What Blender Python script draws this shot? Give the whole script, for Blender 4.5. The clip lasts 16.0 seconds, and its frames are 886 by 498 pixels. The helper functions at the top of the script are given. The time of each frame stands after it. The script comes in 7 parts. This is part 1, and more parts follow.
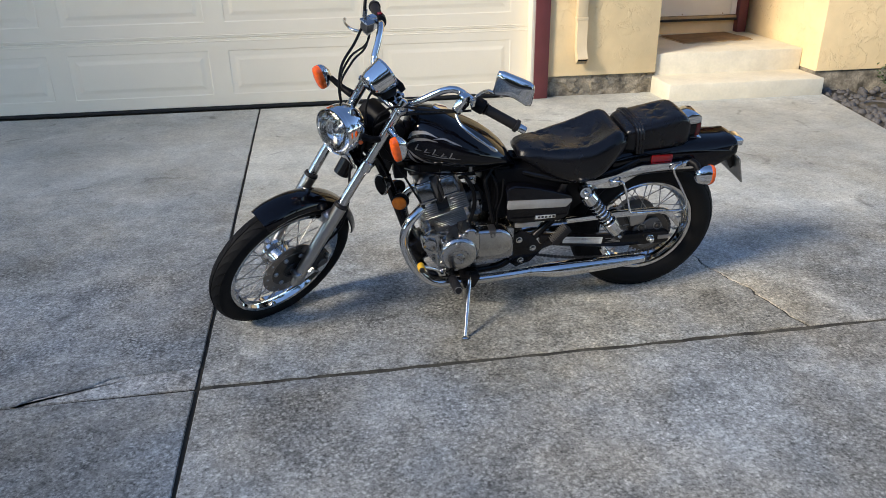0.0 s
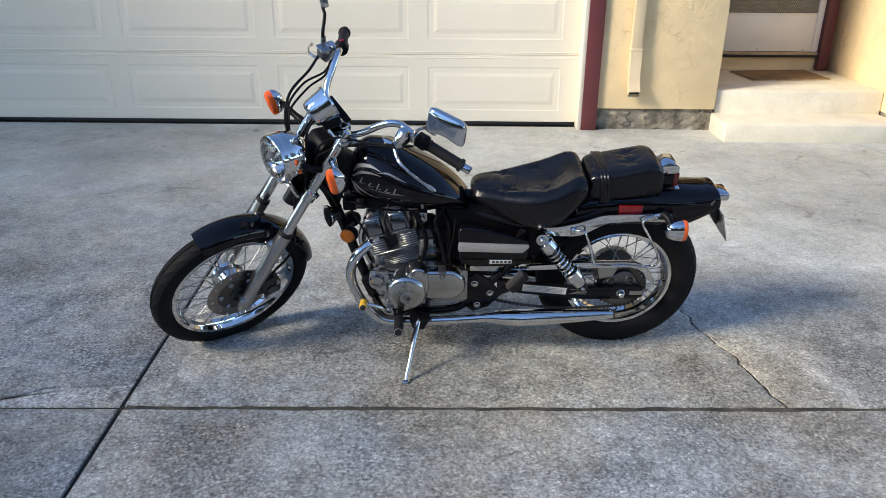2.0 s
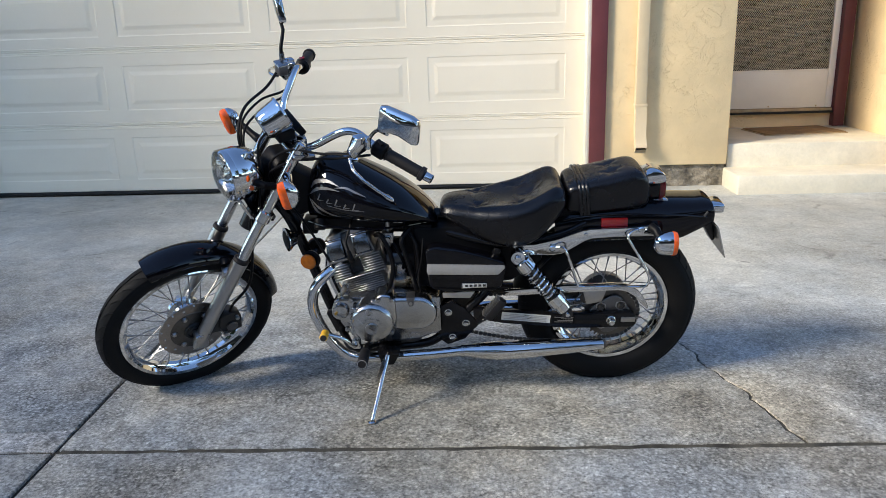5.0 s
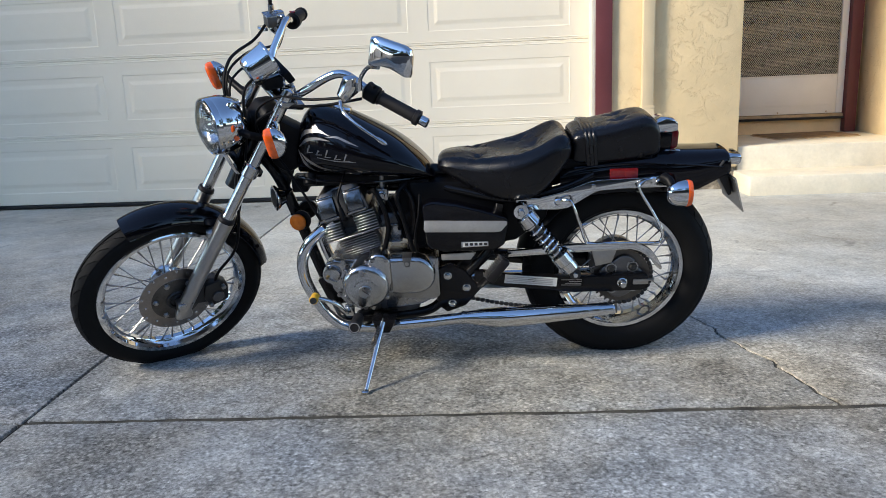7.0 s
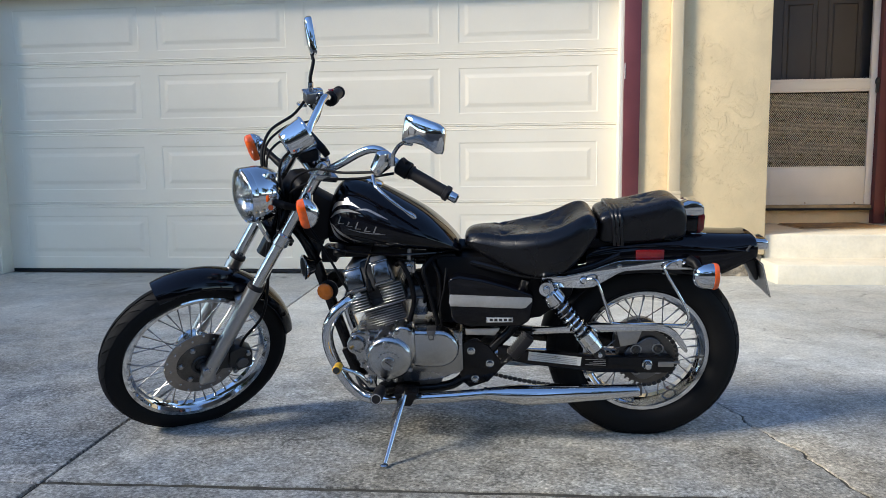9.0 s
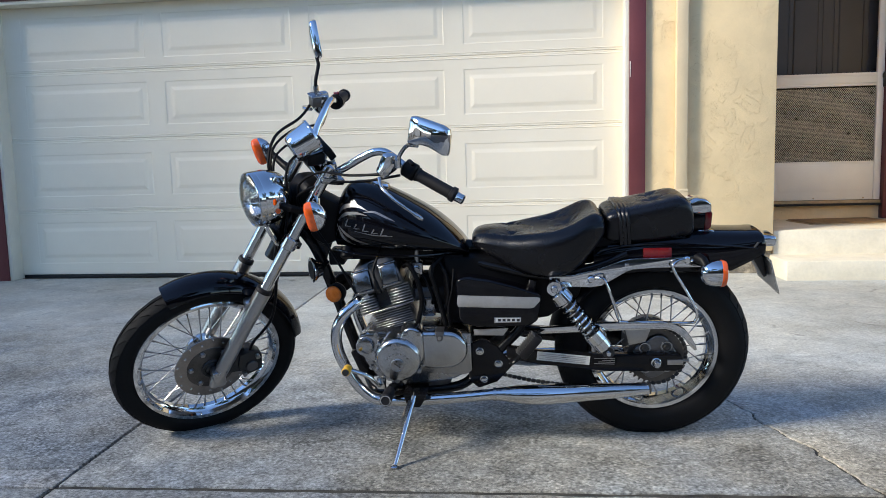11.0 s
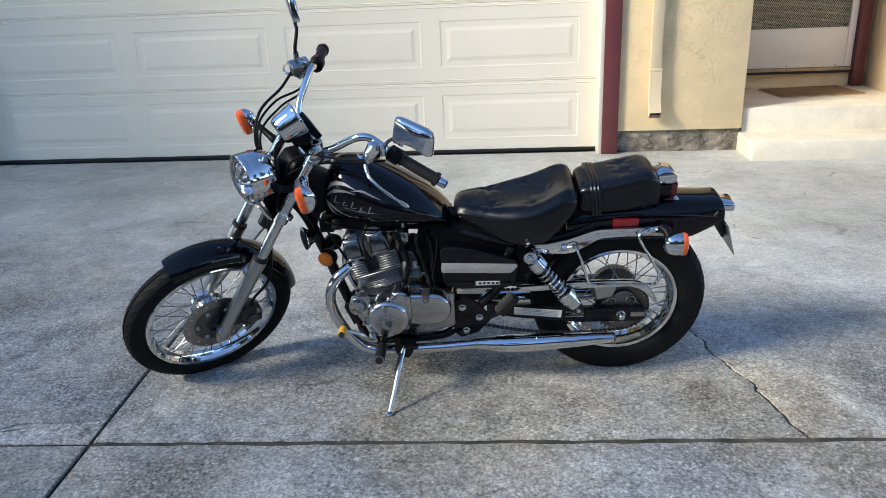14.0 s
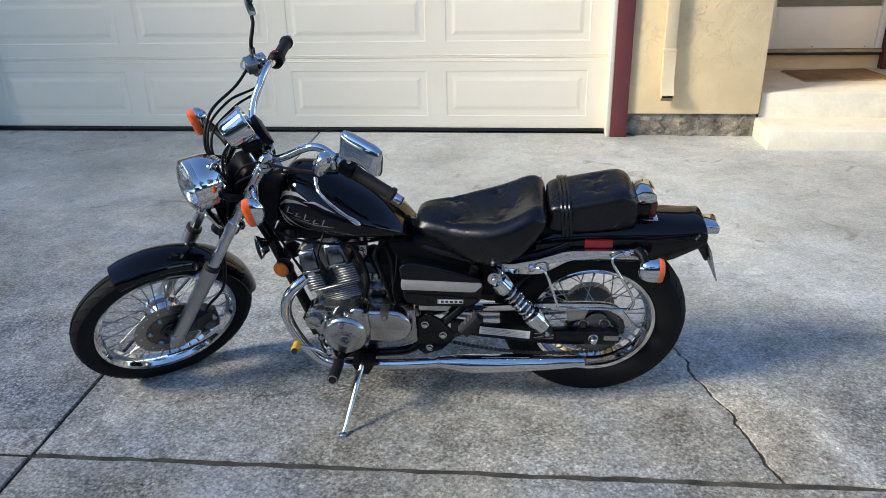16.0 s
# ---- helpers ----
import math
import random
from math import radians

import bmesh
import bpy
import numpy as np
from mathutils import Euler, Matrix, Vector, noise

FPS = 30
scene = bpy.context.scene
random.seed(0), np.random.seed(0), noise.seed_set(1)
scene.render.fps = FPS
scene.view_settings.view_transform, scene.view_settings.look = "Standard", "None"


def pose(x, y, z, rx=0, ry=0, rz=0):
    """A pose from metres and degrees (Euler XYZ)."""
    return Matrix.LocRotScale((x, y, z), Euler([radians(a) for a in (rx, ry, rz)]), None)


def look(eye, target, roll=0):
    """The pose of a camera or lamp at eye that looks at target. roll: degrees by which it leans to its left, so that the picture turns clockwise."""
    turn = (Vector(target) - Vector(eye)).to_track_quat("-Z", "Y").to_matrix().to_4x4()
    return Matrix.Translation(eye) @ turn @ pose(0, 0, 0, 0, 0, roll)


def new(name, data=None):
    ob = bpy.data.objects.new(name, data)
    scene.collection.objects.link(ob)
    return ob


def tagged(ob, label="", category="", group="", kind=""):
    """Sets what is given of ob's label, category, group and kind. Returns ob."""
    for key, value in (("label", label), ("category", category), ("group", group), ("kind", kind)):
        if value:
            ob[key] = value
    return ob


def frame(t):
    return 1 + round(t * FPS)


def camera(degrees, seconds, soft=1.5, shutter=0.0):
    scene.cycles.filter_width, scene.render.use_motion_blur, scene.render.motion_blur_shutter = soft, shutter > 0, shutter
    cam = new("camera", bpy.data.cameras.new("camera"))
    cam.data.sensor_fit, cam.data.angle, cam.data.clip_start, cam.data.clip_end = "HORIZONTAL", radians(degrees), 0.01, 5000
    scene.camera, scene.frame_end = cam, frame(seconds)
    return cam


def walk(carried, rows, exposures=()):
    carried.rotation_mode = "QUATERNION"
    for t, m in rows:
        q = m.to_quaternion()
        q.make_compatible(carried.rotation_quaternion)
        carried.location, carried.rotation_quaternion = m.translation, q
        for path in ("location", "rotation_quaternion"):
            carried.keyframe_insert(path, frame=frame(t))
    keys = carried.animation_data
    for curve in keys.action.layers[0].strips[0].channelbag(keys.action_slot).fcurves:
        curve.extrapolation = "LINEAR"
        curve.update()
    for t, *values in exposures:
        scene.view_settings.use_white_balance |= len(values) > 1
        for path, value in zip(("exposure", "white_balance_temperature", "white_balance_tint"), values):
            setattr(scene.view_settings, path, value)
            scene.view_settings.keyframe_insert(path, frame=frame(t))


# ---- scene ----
cam = camera(61.6, 16.0, soft=0.7)
PATH = [
    (0, (0.208, 0.165, 1.505), (0.438, 1.968, 0.671), -1.0),
    (0.5, (0.32, 0.218, 1.507), (0.514, 2.024, 0.67), -1.0),
    (1, (0.471, 0.309, 1.516), (0.611, 2.148, 0.743), -0.1),
    (1.5, (0.608, 0.333, 1.52), (0.662, 2.177, 0.747), -1.9),
    (2, (0.77, 0.286, 1.523), (0.739, 2.123, 0.733), 0.3),
    (2.5, (0.866, 0.246, 1.535), (0.81, 2.102, 0.79), -0.2),
    (3, (0.914, 0.227, 1.535), (0.859, 2.092, 0.815), -0.1),
    (3.5, (0.928, 0.224, 1.534), (0.863, 2.091, 0.821), -0.5),
    (3.7, (0.937, 0.221, 1.535), (0.865, 2.092, 0.833), -0.4),
    (5.8, (0.984, 0.514, 0.975), (0.851, 2.462, 0.541), -2.3),
    (6, (0.982, 0.508, 0.949), (0.856, 2.46, 0.531), -1.8),
    (6.5, (0.986, 0.51, 0.919), (0.848, 2.46, 0.499), -2.3),
    (7, (0.993, 0.507, 0.911), (0.858, 2.453, 0.471), -2.4),
    (7.5, (0.989, 0.504, 0.914), (0.854, 2.464, 0.536), -1.9),
    (8, (0.988, 0.491, 0.912), (0.855, 2.474, 0.686), -1.8),
    (8.5, (0.994, 0.488, 0.908), (0.854, 2.471, 0.683), -1.2),
    (9, (0.988, 0.483, 0.901), (0.792, 2.46, 0.671), -0.6),
    (11.5, (0.99, 0.479, 0.902), (0.774, 2.454, 0.675), -1.5),
    (12, (0.989, 0.479, 0.901), (0.771, 2.453, 0.665), -1.5),
    (12.5, (0.977, 0.489, 0.918), (0.741, 2.45, 0.603), -1.5),
    (13, (0.971, 0.523, 1.072), (0.796, 2.464, 0.624), -2.6),
    (13.5, (0.971, 0.488, 1.284), (0.808, 2.403, 0.732), -2.4),
    (14, (0.979, 0.423, 1.402), (0.827, 2.293, 0.71), -2.4),
    (14.5, (0.995, 0.374, 1.463), (0.809, 2.246, 0.785), -1.4),
    (15, (1.026, 0.408, 1.491), (0.837, 2.275, 0.799), -1.7),
    (15.5, (1.086, 0.55, 1.507), (0.908, 2.396, 0.761), -0.5),
    (16, (1.165, 0.656, 1.509), (0.949, 2.48, 0.715), -1.4),
]
walk(cam, [(t, look(eye, target, roll)) for t, eye, target, roll in PATH], exposures=[(0, 0.96, 6650, 10.5), (0.4, 1.38, 6850, 10.7), (1.0, 1.22, 6780, 10.7), (1.6, 1.12, 6550, 10), (3.0, 1.05, 6500, 10), (6.5, 1.08, 6500, 10), (9.0, 1.05, 6290, 9.7), (13.0, 1.09, 6260, 9.5), (16, 1.10, 6300, 9.7)])

# ---- world, sun ----
SUN_UP, SUN_AZ = 31.0, 26.0          # degrees: height of the sun, and the way the shadows fall from +x towards +y
sky_world = bpy.data.worlds.new("sky")
scene.world = sky_world
sky_world.use_nodes = True
wn, wl = sky_world.node_tree.nodes, sky_world.node_tree.links
sky = wn.new("ShaderNodeTexSky")
sky.sky_type, sky.sun_disc = "NISHITA", False
sky.sun_elevation, sky.sun_rotation = radians(SUN_UP), radians(180 + 90 - SUN_AZ)
sky.air_density, sky.dust_density, sky.ozone_density = 1.0, 0.1, 2.6
wl.new(sky.outputs[0], wn["Background"].inputs[0])
sky.altitude = 2500
wn["Background"].inputs[1].default_value = 0.155

sun_data = bpy.data.lights.new("sun", "SUN")
sun_data.energy, sun_data.angle, sun_data.color = 2.9, radians(15.0), (1.0, 0.905, 0.76)
sun = new("sun", sun_data)
sx, sy = math.cos(radians(SUN_AZ)), math.sin(radians(SUN_AZ))
cu, su = math.cos(radians(SUN_UP)), math.sin(radians(SUN_UP))
sun.matrix_world = look((-12 * sx * cu, -12 * sy * cu, 12 * su), (0, 0, 0))


# ---- materials ----
def blank(name):
    m = bpy.data.materials.new(name)
    m.use_nodes = True
    return m, m.node_tree.nodes, m.node_tree.links, m.node_tree.nodes["Principled BSDF"]


def noise_node(nodes, links, coord, scale, detail=4, rough=0.55, distortion=0.0):
    n = nodes.new("ShaderNodeTexNoise")
    n.inputs["Scale"].default_value = scale
    n.inputs["Detail"].default_value = detail
    n.inputs["Roughness"].default_value = rough
    n.inputs["Distortion"].default_value = distortion
    links.new(coord, n.inputs["Vector"])
    return n


def ramp(nodes, links, value, stops):
    r = nodes.new("ShaderNodeValToRGB")
    while len(r.color_ramp.elements) < len(stops):
        r.color_ramp.elements.new(0.5)
    for e, (p, c) in zip(r.color_ramp.elements, stops):
        e.position = p
        e.color = (c, c, c, 1) if isinstance(c, (int, float)) else (*c, 1)
    links.new(value, r.inputs[0])
    return r.outputs[0]


def mixed(nodes, links, a, b, fac, mode="MIX"):
    m = nodes.new("ShaderNodeMix")
    m.data_type, m.blend_type = "RGBA", mode
    for k, v in ((6, a), (7, b), (0, fac)):
        if isinstance(v, (int, float)):
            m.inputs[k].default_value = v
        elif isinstance(v, tuple):
            m.inputs[k].default_value = (*v, 1)
        else:
            links.new(v, m.inputs[k])
    return m.outputs[2]


def surface(name, base, rough, metal=0.0, vary=0.12, scale=9.0, fine=140.0, bump=0.0, coat=0.0, rough_vary=0.08, spec=0.5):
    """A plain material with variation at two scales in tone, gloss and relief."""
    m, n, l, b = blank(name)
    co = n.new("ShaderNodeTexCoord").outputs["Object"]
    big, small = noise_node(n, l, co, scale), noise_node(n, l, co, fine, 3)
    tone = ramp(n, l, big.outputs[0], [(0.25, 1 - vary), (0.75, 1 + vary * 0.4)])
    tone2 = ramp(n, l, small.outputs[0], [(0.3, 1 - vary * 0.5), (0.7, 1.0)])
    c = mixed(n, l, base, tone, 1.0, "MULTIPLY")
    c = mixed(n, l, c, tone2, 1.0, "MULTIPLY")
    l.new(c, b.inputs["Base Color"])
    mr = n.new("ShaderNodeMapRange")
    mr.inputs[3].default_value, mr.inputs[4].default_value = max(rough - rough_vary, 0.01), rough + rough_vary
    l.new(big.outputs[0], mr.inputs[0])
    l.new(mr.outputs[0], b.inputs["Roughness"])
    b.inputs["Metallic"].default_value = metal
    b.inputs["Coat Weight"].default_value = coat
    b.inputs["Coat Roughness"].default_value = 0.04
    b.inputs["Specular IOR Level"].default_value = spec
    if bump:
        bp = n.new("ShaderNodeBump")
        bp.inputs["Strength"].default_value, bp.inputs["Distance"].default_value = 0.6, bump
        l.new(small.outputs[0], bp.inputs["Height"])
        l.new(bp.outputs[0], b.inputs["Normal"])
    return m


def concrete(name, tint=(0.308, 0.314, 0.303), grain=1.0):
    """Broom-worn concrete: exposed grit, pale worn fields, dark weathered blotches and a few stains, with one shaded
    patch painted in.
    """
    m, n, l, b = blank(name)
    co = n.new("ShaderNodeTexCoord").outputs["Object"]
    grit = n.new("ShaderNodeTexVoronoi")
    grit.inputs["Scale"].default_value = 115
    l.new(co, grit.inputs["Vector"])
    tell = n.new("ShaderNodeSeparateColor")
    l.new(grit.outputs["Color"], tell.inputs[0])
    fine = noise_node(n, l, co, 320, 2, 0.7)
    pits = noise_node(n, l, co, 72, 5, 0.8)
    blotch = noise_node(n, l, co, 11, 6, 0.7, 0.5)
    patch = noise_node(n, l, co, 2.6, 7, 0.68, 0.6)
    wide = noise_node(n, l, co, 0.75, 4, 0.55, 0.3)
    rust = noise_node(n, l, co, 1.7, 4, 0.6)
    spot = noise_node(n, l, co, 5.3, 3, 0.5, 1.2)
    t1 = ramp(n, l, tell.outputs[0], [(0.0, 1 - 0.40 * grain), (0.30, 0.94), (0.75, 1.04), (1.0, 1 + 0.45 * grain)])
    t1b = ramp(n, l, fine.outputs[0], [(0.36, 1 - 0.17 * grain), (0.50, 1.0), (0.66, 1 + 0.17 * grain)])
    t2 = ramp(n, l, pits.outputs[0], [(0.36, 1 - 0.52 * grain), (0.47, 0.97), (0.64, 1 + 0.30 * grain)])
    # sparse dark pits where grains have fallen out
    hole = n.new("ShaderNodeTexVoronoi")
    hole.inputs["Scale"].default_value = 95
    l.new(co, hole.inputs["Vector"])
    hsep = n.new("ShaderNodeSeparateColor")
    l.new(hole.outputs["Color"], hsep.inputs[0])
    hpick = ramp(n, l, hsep.outputs[1], [(0.74, 0.0), (0.80, 1.0)])
    hdot = ramp(n, l, hole.outputs["Distance"], [(0.14, 0.50), (0.40, 1.0)])
    pit = mixed(n, l, (1, 1, 1), hdot, hpick)
    pale_fleck = noise_node(n, l, co, 34, 4, 0.75, 0.4)
    t2b = ramp(n, l, pale_fleck.outputs[0], [(0.33, 0.80), (0.48, 0.98), (0.66, 1.26)])
    t3 = ramp(n, l, blotch.outputs[0], [(0.30, 0.70), (0.50, 0.98), (0.70, 1.24)])
    t4 = ramp(n, l, patch.outputs[0], [(0.33, 0.66), (0.47, 0.92), (0.57, 1.10), (0.68, 1.42)])
    t5 = ramp(n, l, wide.outputs[0], [(0.35, 0.82), (0.62, 1.12)])
    stain = ramp(n, l, spot.outputs[0], [(0.26, 0.62), (0.36, 1.0)])
    warm = ramp(n, l, rust.outputs[0], [(0.36, (0.95, 0.985, 1.03)), (0.64, (1.07, 1.0, 0.90))])
    # bare grit in front, a smooth and much paler skin towards the house
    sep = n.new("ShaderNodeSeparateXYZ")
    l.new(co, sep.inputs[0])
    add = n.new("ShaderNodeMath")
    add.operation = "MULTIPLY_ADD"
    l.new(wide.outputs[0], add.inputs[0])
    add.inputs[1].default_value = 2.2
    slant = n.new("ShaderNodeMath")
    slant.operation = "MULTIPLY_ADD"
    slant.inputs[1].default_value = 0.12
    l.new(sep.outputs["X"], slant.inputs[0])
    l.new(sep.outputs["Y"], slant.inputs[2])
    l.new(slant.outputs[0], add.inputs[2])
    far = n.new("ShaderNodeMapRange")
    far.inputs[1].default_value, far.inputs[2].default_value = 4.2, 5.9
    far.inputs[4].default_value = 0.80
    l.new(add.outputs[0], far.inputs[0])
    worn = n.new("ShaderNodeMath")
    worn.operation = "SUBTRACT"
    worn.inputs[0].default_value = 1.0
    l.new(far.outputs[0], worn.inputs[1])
    where = ramp(n, l, patch.outputs[0], [(0.40, 1.0), (0.62, 0.45)])
    # worn aggregate: pale rounded grains with darker mortar between them, bare in some places only
    pebble = n.new("ShaderNodeTexVoronoi")
    pebble.inputs["Scale"].default_value = 84
    l.new(mixed(n, l, co, noise_node(n, l, co, 60, 2).outputs["Color"], 0.012), pebble.inputs["Vector"])
    grains = ramp(n, l, pebble.outputs["Distance"], [(0.06, 1.42), (0.40, 1.0), (0.70, 0.50)])
    bare = noise_node(n, l, co, 4.2, 5, 0.7, 0.8)
    t1 = mixed(n, l, t1, mixed(n, l, (1, 1, 1), grains, ramp(n, l, bare.outputs[0], [(0.36, 0.25), (0.60, 1.0)])), 1.0, "MULTIPLY")
    rough_part = mixed(n, l, mixed(n, l, (1, 1, 1), t1, where), mixed(n, l, mixed(n, l, t1b, t2b, 1.0, "MULTIPLY"), mixed(n, l, t2, pit, 1.0, "MULTIPLY"), 1.0, "MULTIPLY"), 1.0, "MULTIPLY")
    rough_part = mixed(n, l, rough_part, t4, 1.0, "MULTIPLY")
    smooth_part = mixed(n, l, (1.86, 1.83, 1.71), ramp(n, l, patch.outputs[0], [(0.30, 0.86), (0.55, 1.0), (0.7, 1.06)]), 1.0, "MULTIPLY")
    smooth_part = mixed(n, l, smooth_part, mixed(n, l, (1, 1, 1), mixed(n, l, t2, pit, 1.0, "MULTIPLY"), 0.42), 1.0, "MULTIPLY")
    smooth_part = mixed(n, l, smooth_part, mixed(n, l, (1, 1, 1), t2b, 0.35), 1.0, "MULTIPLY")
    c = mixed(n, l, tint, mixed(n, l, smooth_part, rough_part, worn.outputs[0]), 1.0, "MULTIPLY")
    # flaked spots in the smooth skin, and hand-placed pale, warm and dark patches
    flaked = noise_node(n, l, co, 2.1, 6, 0.75, 1.6)
    c = mixed(n, l, c, mixed(n, l, (1, 1, 1), ramp(n, l, flaked.outputs[0], [(0.25, 0.74), (0.44, 0.95), (0.58, 1.0)]), far.outputs[0]), 1.0, "MULTIPLY")
    # the 0.74 patch paints shade into the concrete right of the rear wheel
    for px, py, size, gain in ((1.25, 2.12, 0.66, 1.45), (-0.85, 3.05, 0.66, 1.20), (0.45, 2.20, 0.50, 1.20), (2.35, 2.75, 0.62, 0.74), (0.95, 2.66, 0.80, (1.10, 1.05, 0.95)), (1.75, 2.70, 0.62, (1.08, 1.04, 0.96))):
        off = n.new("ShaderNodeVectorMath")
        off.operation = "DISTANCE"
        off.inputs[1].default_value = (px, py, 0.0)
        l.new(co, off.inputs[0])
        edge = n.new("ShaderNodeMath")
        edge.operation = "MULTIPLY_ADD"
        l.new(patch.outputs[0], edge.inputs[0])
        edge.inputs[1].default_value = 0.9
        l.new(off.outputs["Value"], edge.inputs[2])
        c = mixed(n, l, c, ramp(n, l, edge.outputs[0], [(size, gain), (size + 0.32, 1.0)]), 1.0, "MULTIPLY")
    calm = n.new("ShaderNodeMath")
    calm.operation = "MULTIPLY"
    calm.inputs[1].default_value = 0.75
    l.new(far.outputs[0], calm.inputs[0])
    t3 = mixed(n, l, t3, (1, 1, 1), calm.outputs[0])
    warm = mixed(n, l, warm, (1.02, 1.0, 0.97), calm.outputs[0])
    for t in (t3, t5, stain, warm):
        c = mixed(n, l, c, t, 1.0, "MULTIPLY")
    l.new(c, b.inputs["Base Color"])
    b.inputs["Roughness"].default_value = 0.85
    b.inputs["Specular IOR Level"].default_value = 0.3
    bp = n.new("ShaderNodeBump")
    bp.inputs["Strength"].default_value, bp.inputs["Distance"].default_value = 0.8, 0.0042 * grain
    l.new(mixed(n, l, tell.outputs[0], pits.outputs[0], 0.6), bp.inputs["Height"])
    l.new(bp.outputs[0], b.inputs["Normal"])
    return m


def stucco(name, base):
    """Painted plaster with smooth trowelled fields and rough raised patches."""
    m, n, l, b = blank(name)
    co = n.new("ShaderNodeTexCoord").outputs["Object"]
    where = noise_node(n, l, co, 1.9, 3, 0.5)
    flake = noise_node(n, l, co, 7.5, 7, 0.66, 0.5)
    sand = noise_node(n, l, co, 230, 3, 0.6)
    swell = noise_node(n, l, co, 4.5, 3)
    mask = ramp(n, l, where.outputs[0], [(0.42, 0.08), (0.60, 1.0)])
    ridge = ramp(n, l, flake.outputs[0], [(0.44, 0.0), (0.515, 0.12), (0.55, 0.85), (0.68, 1.0)])
    relief = mixed(n, l, (0, 0, 0), ridge, mask)
    relief = mixed(n, l, relief, sand.outputs[0], 0.10)
    relief = mixed(n, l, relief, swell.outputs[0], 0.35)
    tone = ramp(n, l, swell.outputs[0], [(0.3, 0.90), (0.7, 1.04)])
    c = mixed(n, l, base, tone, 1.0, "MULTIPLY")
    c = mixed(n, l, c, ramp(n, l, sand.outputs[0], [(0.3, 0.93), (0.7, 1.03)]), 1.0, "MULTIPLY")
    l.new(c, b.inputs["Base Color"])
    b.inputs["Roughness"].default_value = 0.8
    b.inputs["Specular IOR Level"].default_value = 0.25
    bp = n.new("ShaderNodeBump")
    bp.inputs["Strength"].default_value, bp.inputs["Distance"].default_value = 0.9, 0.0062
    l.new(relief, bp.inputs["Height"])
    l.new(bp.outputs[0], b.inputs["Normal"])
    return m


def glassy(name, colour, rough=0.05, transmission=1.0, ior=1.45):
    m, n, l, b = blank(name)
    b.inputs["Base Color"].default_value = (*colour, 1)
    b.inputs["Roughness"].default_value = rough
    b.inputs["Transmission Weight"].default_value = transmission
    b.inputs["IOR"].default_value = ior
    return m


def lamp_glass():
    """Pressed headlight glass with upright flutes."""
    m, n, l, b = blank("fluted_lamp_glass")
    co = n.new("ShaderNodeTexCoord").outputs["Object"]
    w = n.new("ShaderNodeTexWave")
    w.bands_direction = "Y"
    w.inputs["Scale"].default_value = 26
    l.new(co, w.inputs["Vector"])
    bp = n.new("ShaderNodeBump")
    bp.inputs["Strength"].default_value, bp.inputs["Distance"].default_value = 0.2, 0.0015
    l.new(w.outputs[0], bp.inputs["Height"])
    l.new(bp.outputs[0], b.inputs["Normal"])
    b.inputs["Roughness"].default_value = 0.10
    b.inputs["Transmission Weight"].default_value = 1.0
    b.inputs["Base Color"].default_value = (0.95, 0.96, 0.96, 1)
    return m


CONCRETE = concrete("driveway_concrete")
CONCRETE_PALE = concrete("broken_concrete", (0.44, 0.435, 0.41), 1.0)
CONCRETE_OLD = surface("foundation_concrete", (0.40, 0.345, 0.255), 0.95, vary=0.9, scale=9, fine=70, bump=0.006)
STEP_PAINT = surface("painted_step", (0.74, 0.675, 0.525), 0.65, vary=0.15, scale=5, fine=45, bump=0.003)
JOINT_SAND = surface("joint_sand", (0.088, 0.080, 0.060), 0.95, vary=0.8, scale=12, fine=150, bump=0.002)
ASPHALT = surface("asphalt", (0.055, 0.055, 0.056), 0.9, vary=0.3, scale=1.5, fine=120, bump=0.003)
CRACK_DIRT = surface("crack_dirt", (0.085, 0.078, 0.064), 0.95, vary=0.5, scale=12, fine=150, bump=0.002)
JOINT_FILL = surface("joint_fill", (0.035, 0.030, 0.022), 0.95, vary=0.4, scale=12, fine=150, bump=0.002)
EARTH = surface("earth", (0.12, 0.10, 0.075), 0.95, vary=0.3, scale=1.5, fine=40, bump=0.01)
STUCCO = stucco("cream_stucco", (0.85, 0.655, 0.375))
DOOR_PAINT = surface("garage_door_paint", (0.90, 0.805, 0.63), 0.42, vary=0.05, scale=1.3, fine=160, bump=0.0004)
JAMB_PAINT = surface("jamb_paint", (0.78, 0.72, 0.58), 0.5, vary=0.08, scale=6, fine=90)
RED_PAINT = surface("maroon_paint", (0.145, 0.034, 0.036), 0.5, vary=0.18, scale=5, fine=80, bump=0.0006)
SPOUT_PAINT = surface("downspout_paint", (0.72, 0.575, 0.36), 0.45, vary=0.08, scale=4, fine=90)
DARK_SEAL = surface("seal_and_mouth_shade", (0.02, 0.02, 0.02), 0.8, vary=0.2)
ROOFING = surface("roof_shingle", (0.10, 0.085, 0.075), 0.9, vary=0.3, fine=60, bump=0.004)
WHITE_METAL = surface("screen_door_enamel", (0.83, 0.795, 0.70), 0.4, vary=0.06, scale=4)
MESH_METAL = surface("security_mesh", (0.60, 0.57, 0.47), 0.5, 0.2, vary=0.2)
DARK_DOOR = surface("dark_panel_door", (0.045, 0.040, 0.036), 0.45, vary=0.15, scale=6)
SILL_WOOD = surface("sill_wood", (0.50, 0.37, 0.21), 0.6, vary=0.35, scale=14, fine=90, bump=0.001)
COIR = surface("coir_mat", (0.27, 0.165, 0.075), 0.95, vary=0.35, scale=8, fine=260, bump=0.004)
WINDOW = surface("window_glass", (0.02, 0.025, 0.03), 0.05, vary=0.1)
BRASS = surface("brass", (0.75, 0.50, 0.20), 0.25, 1.0)
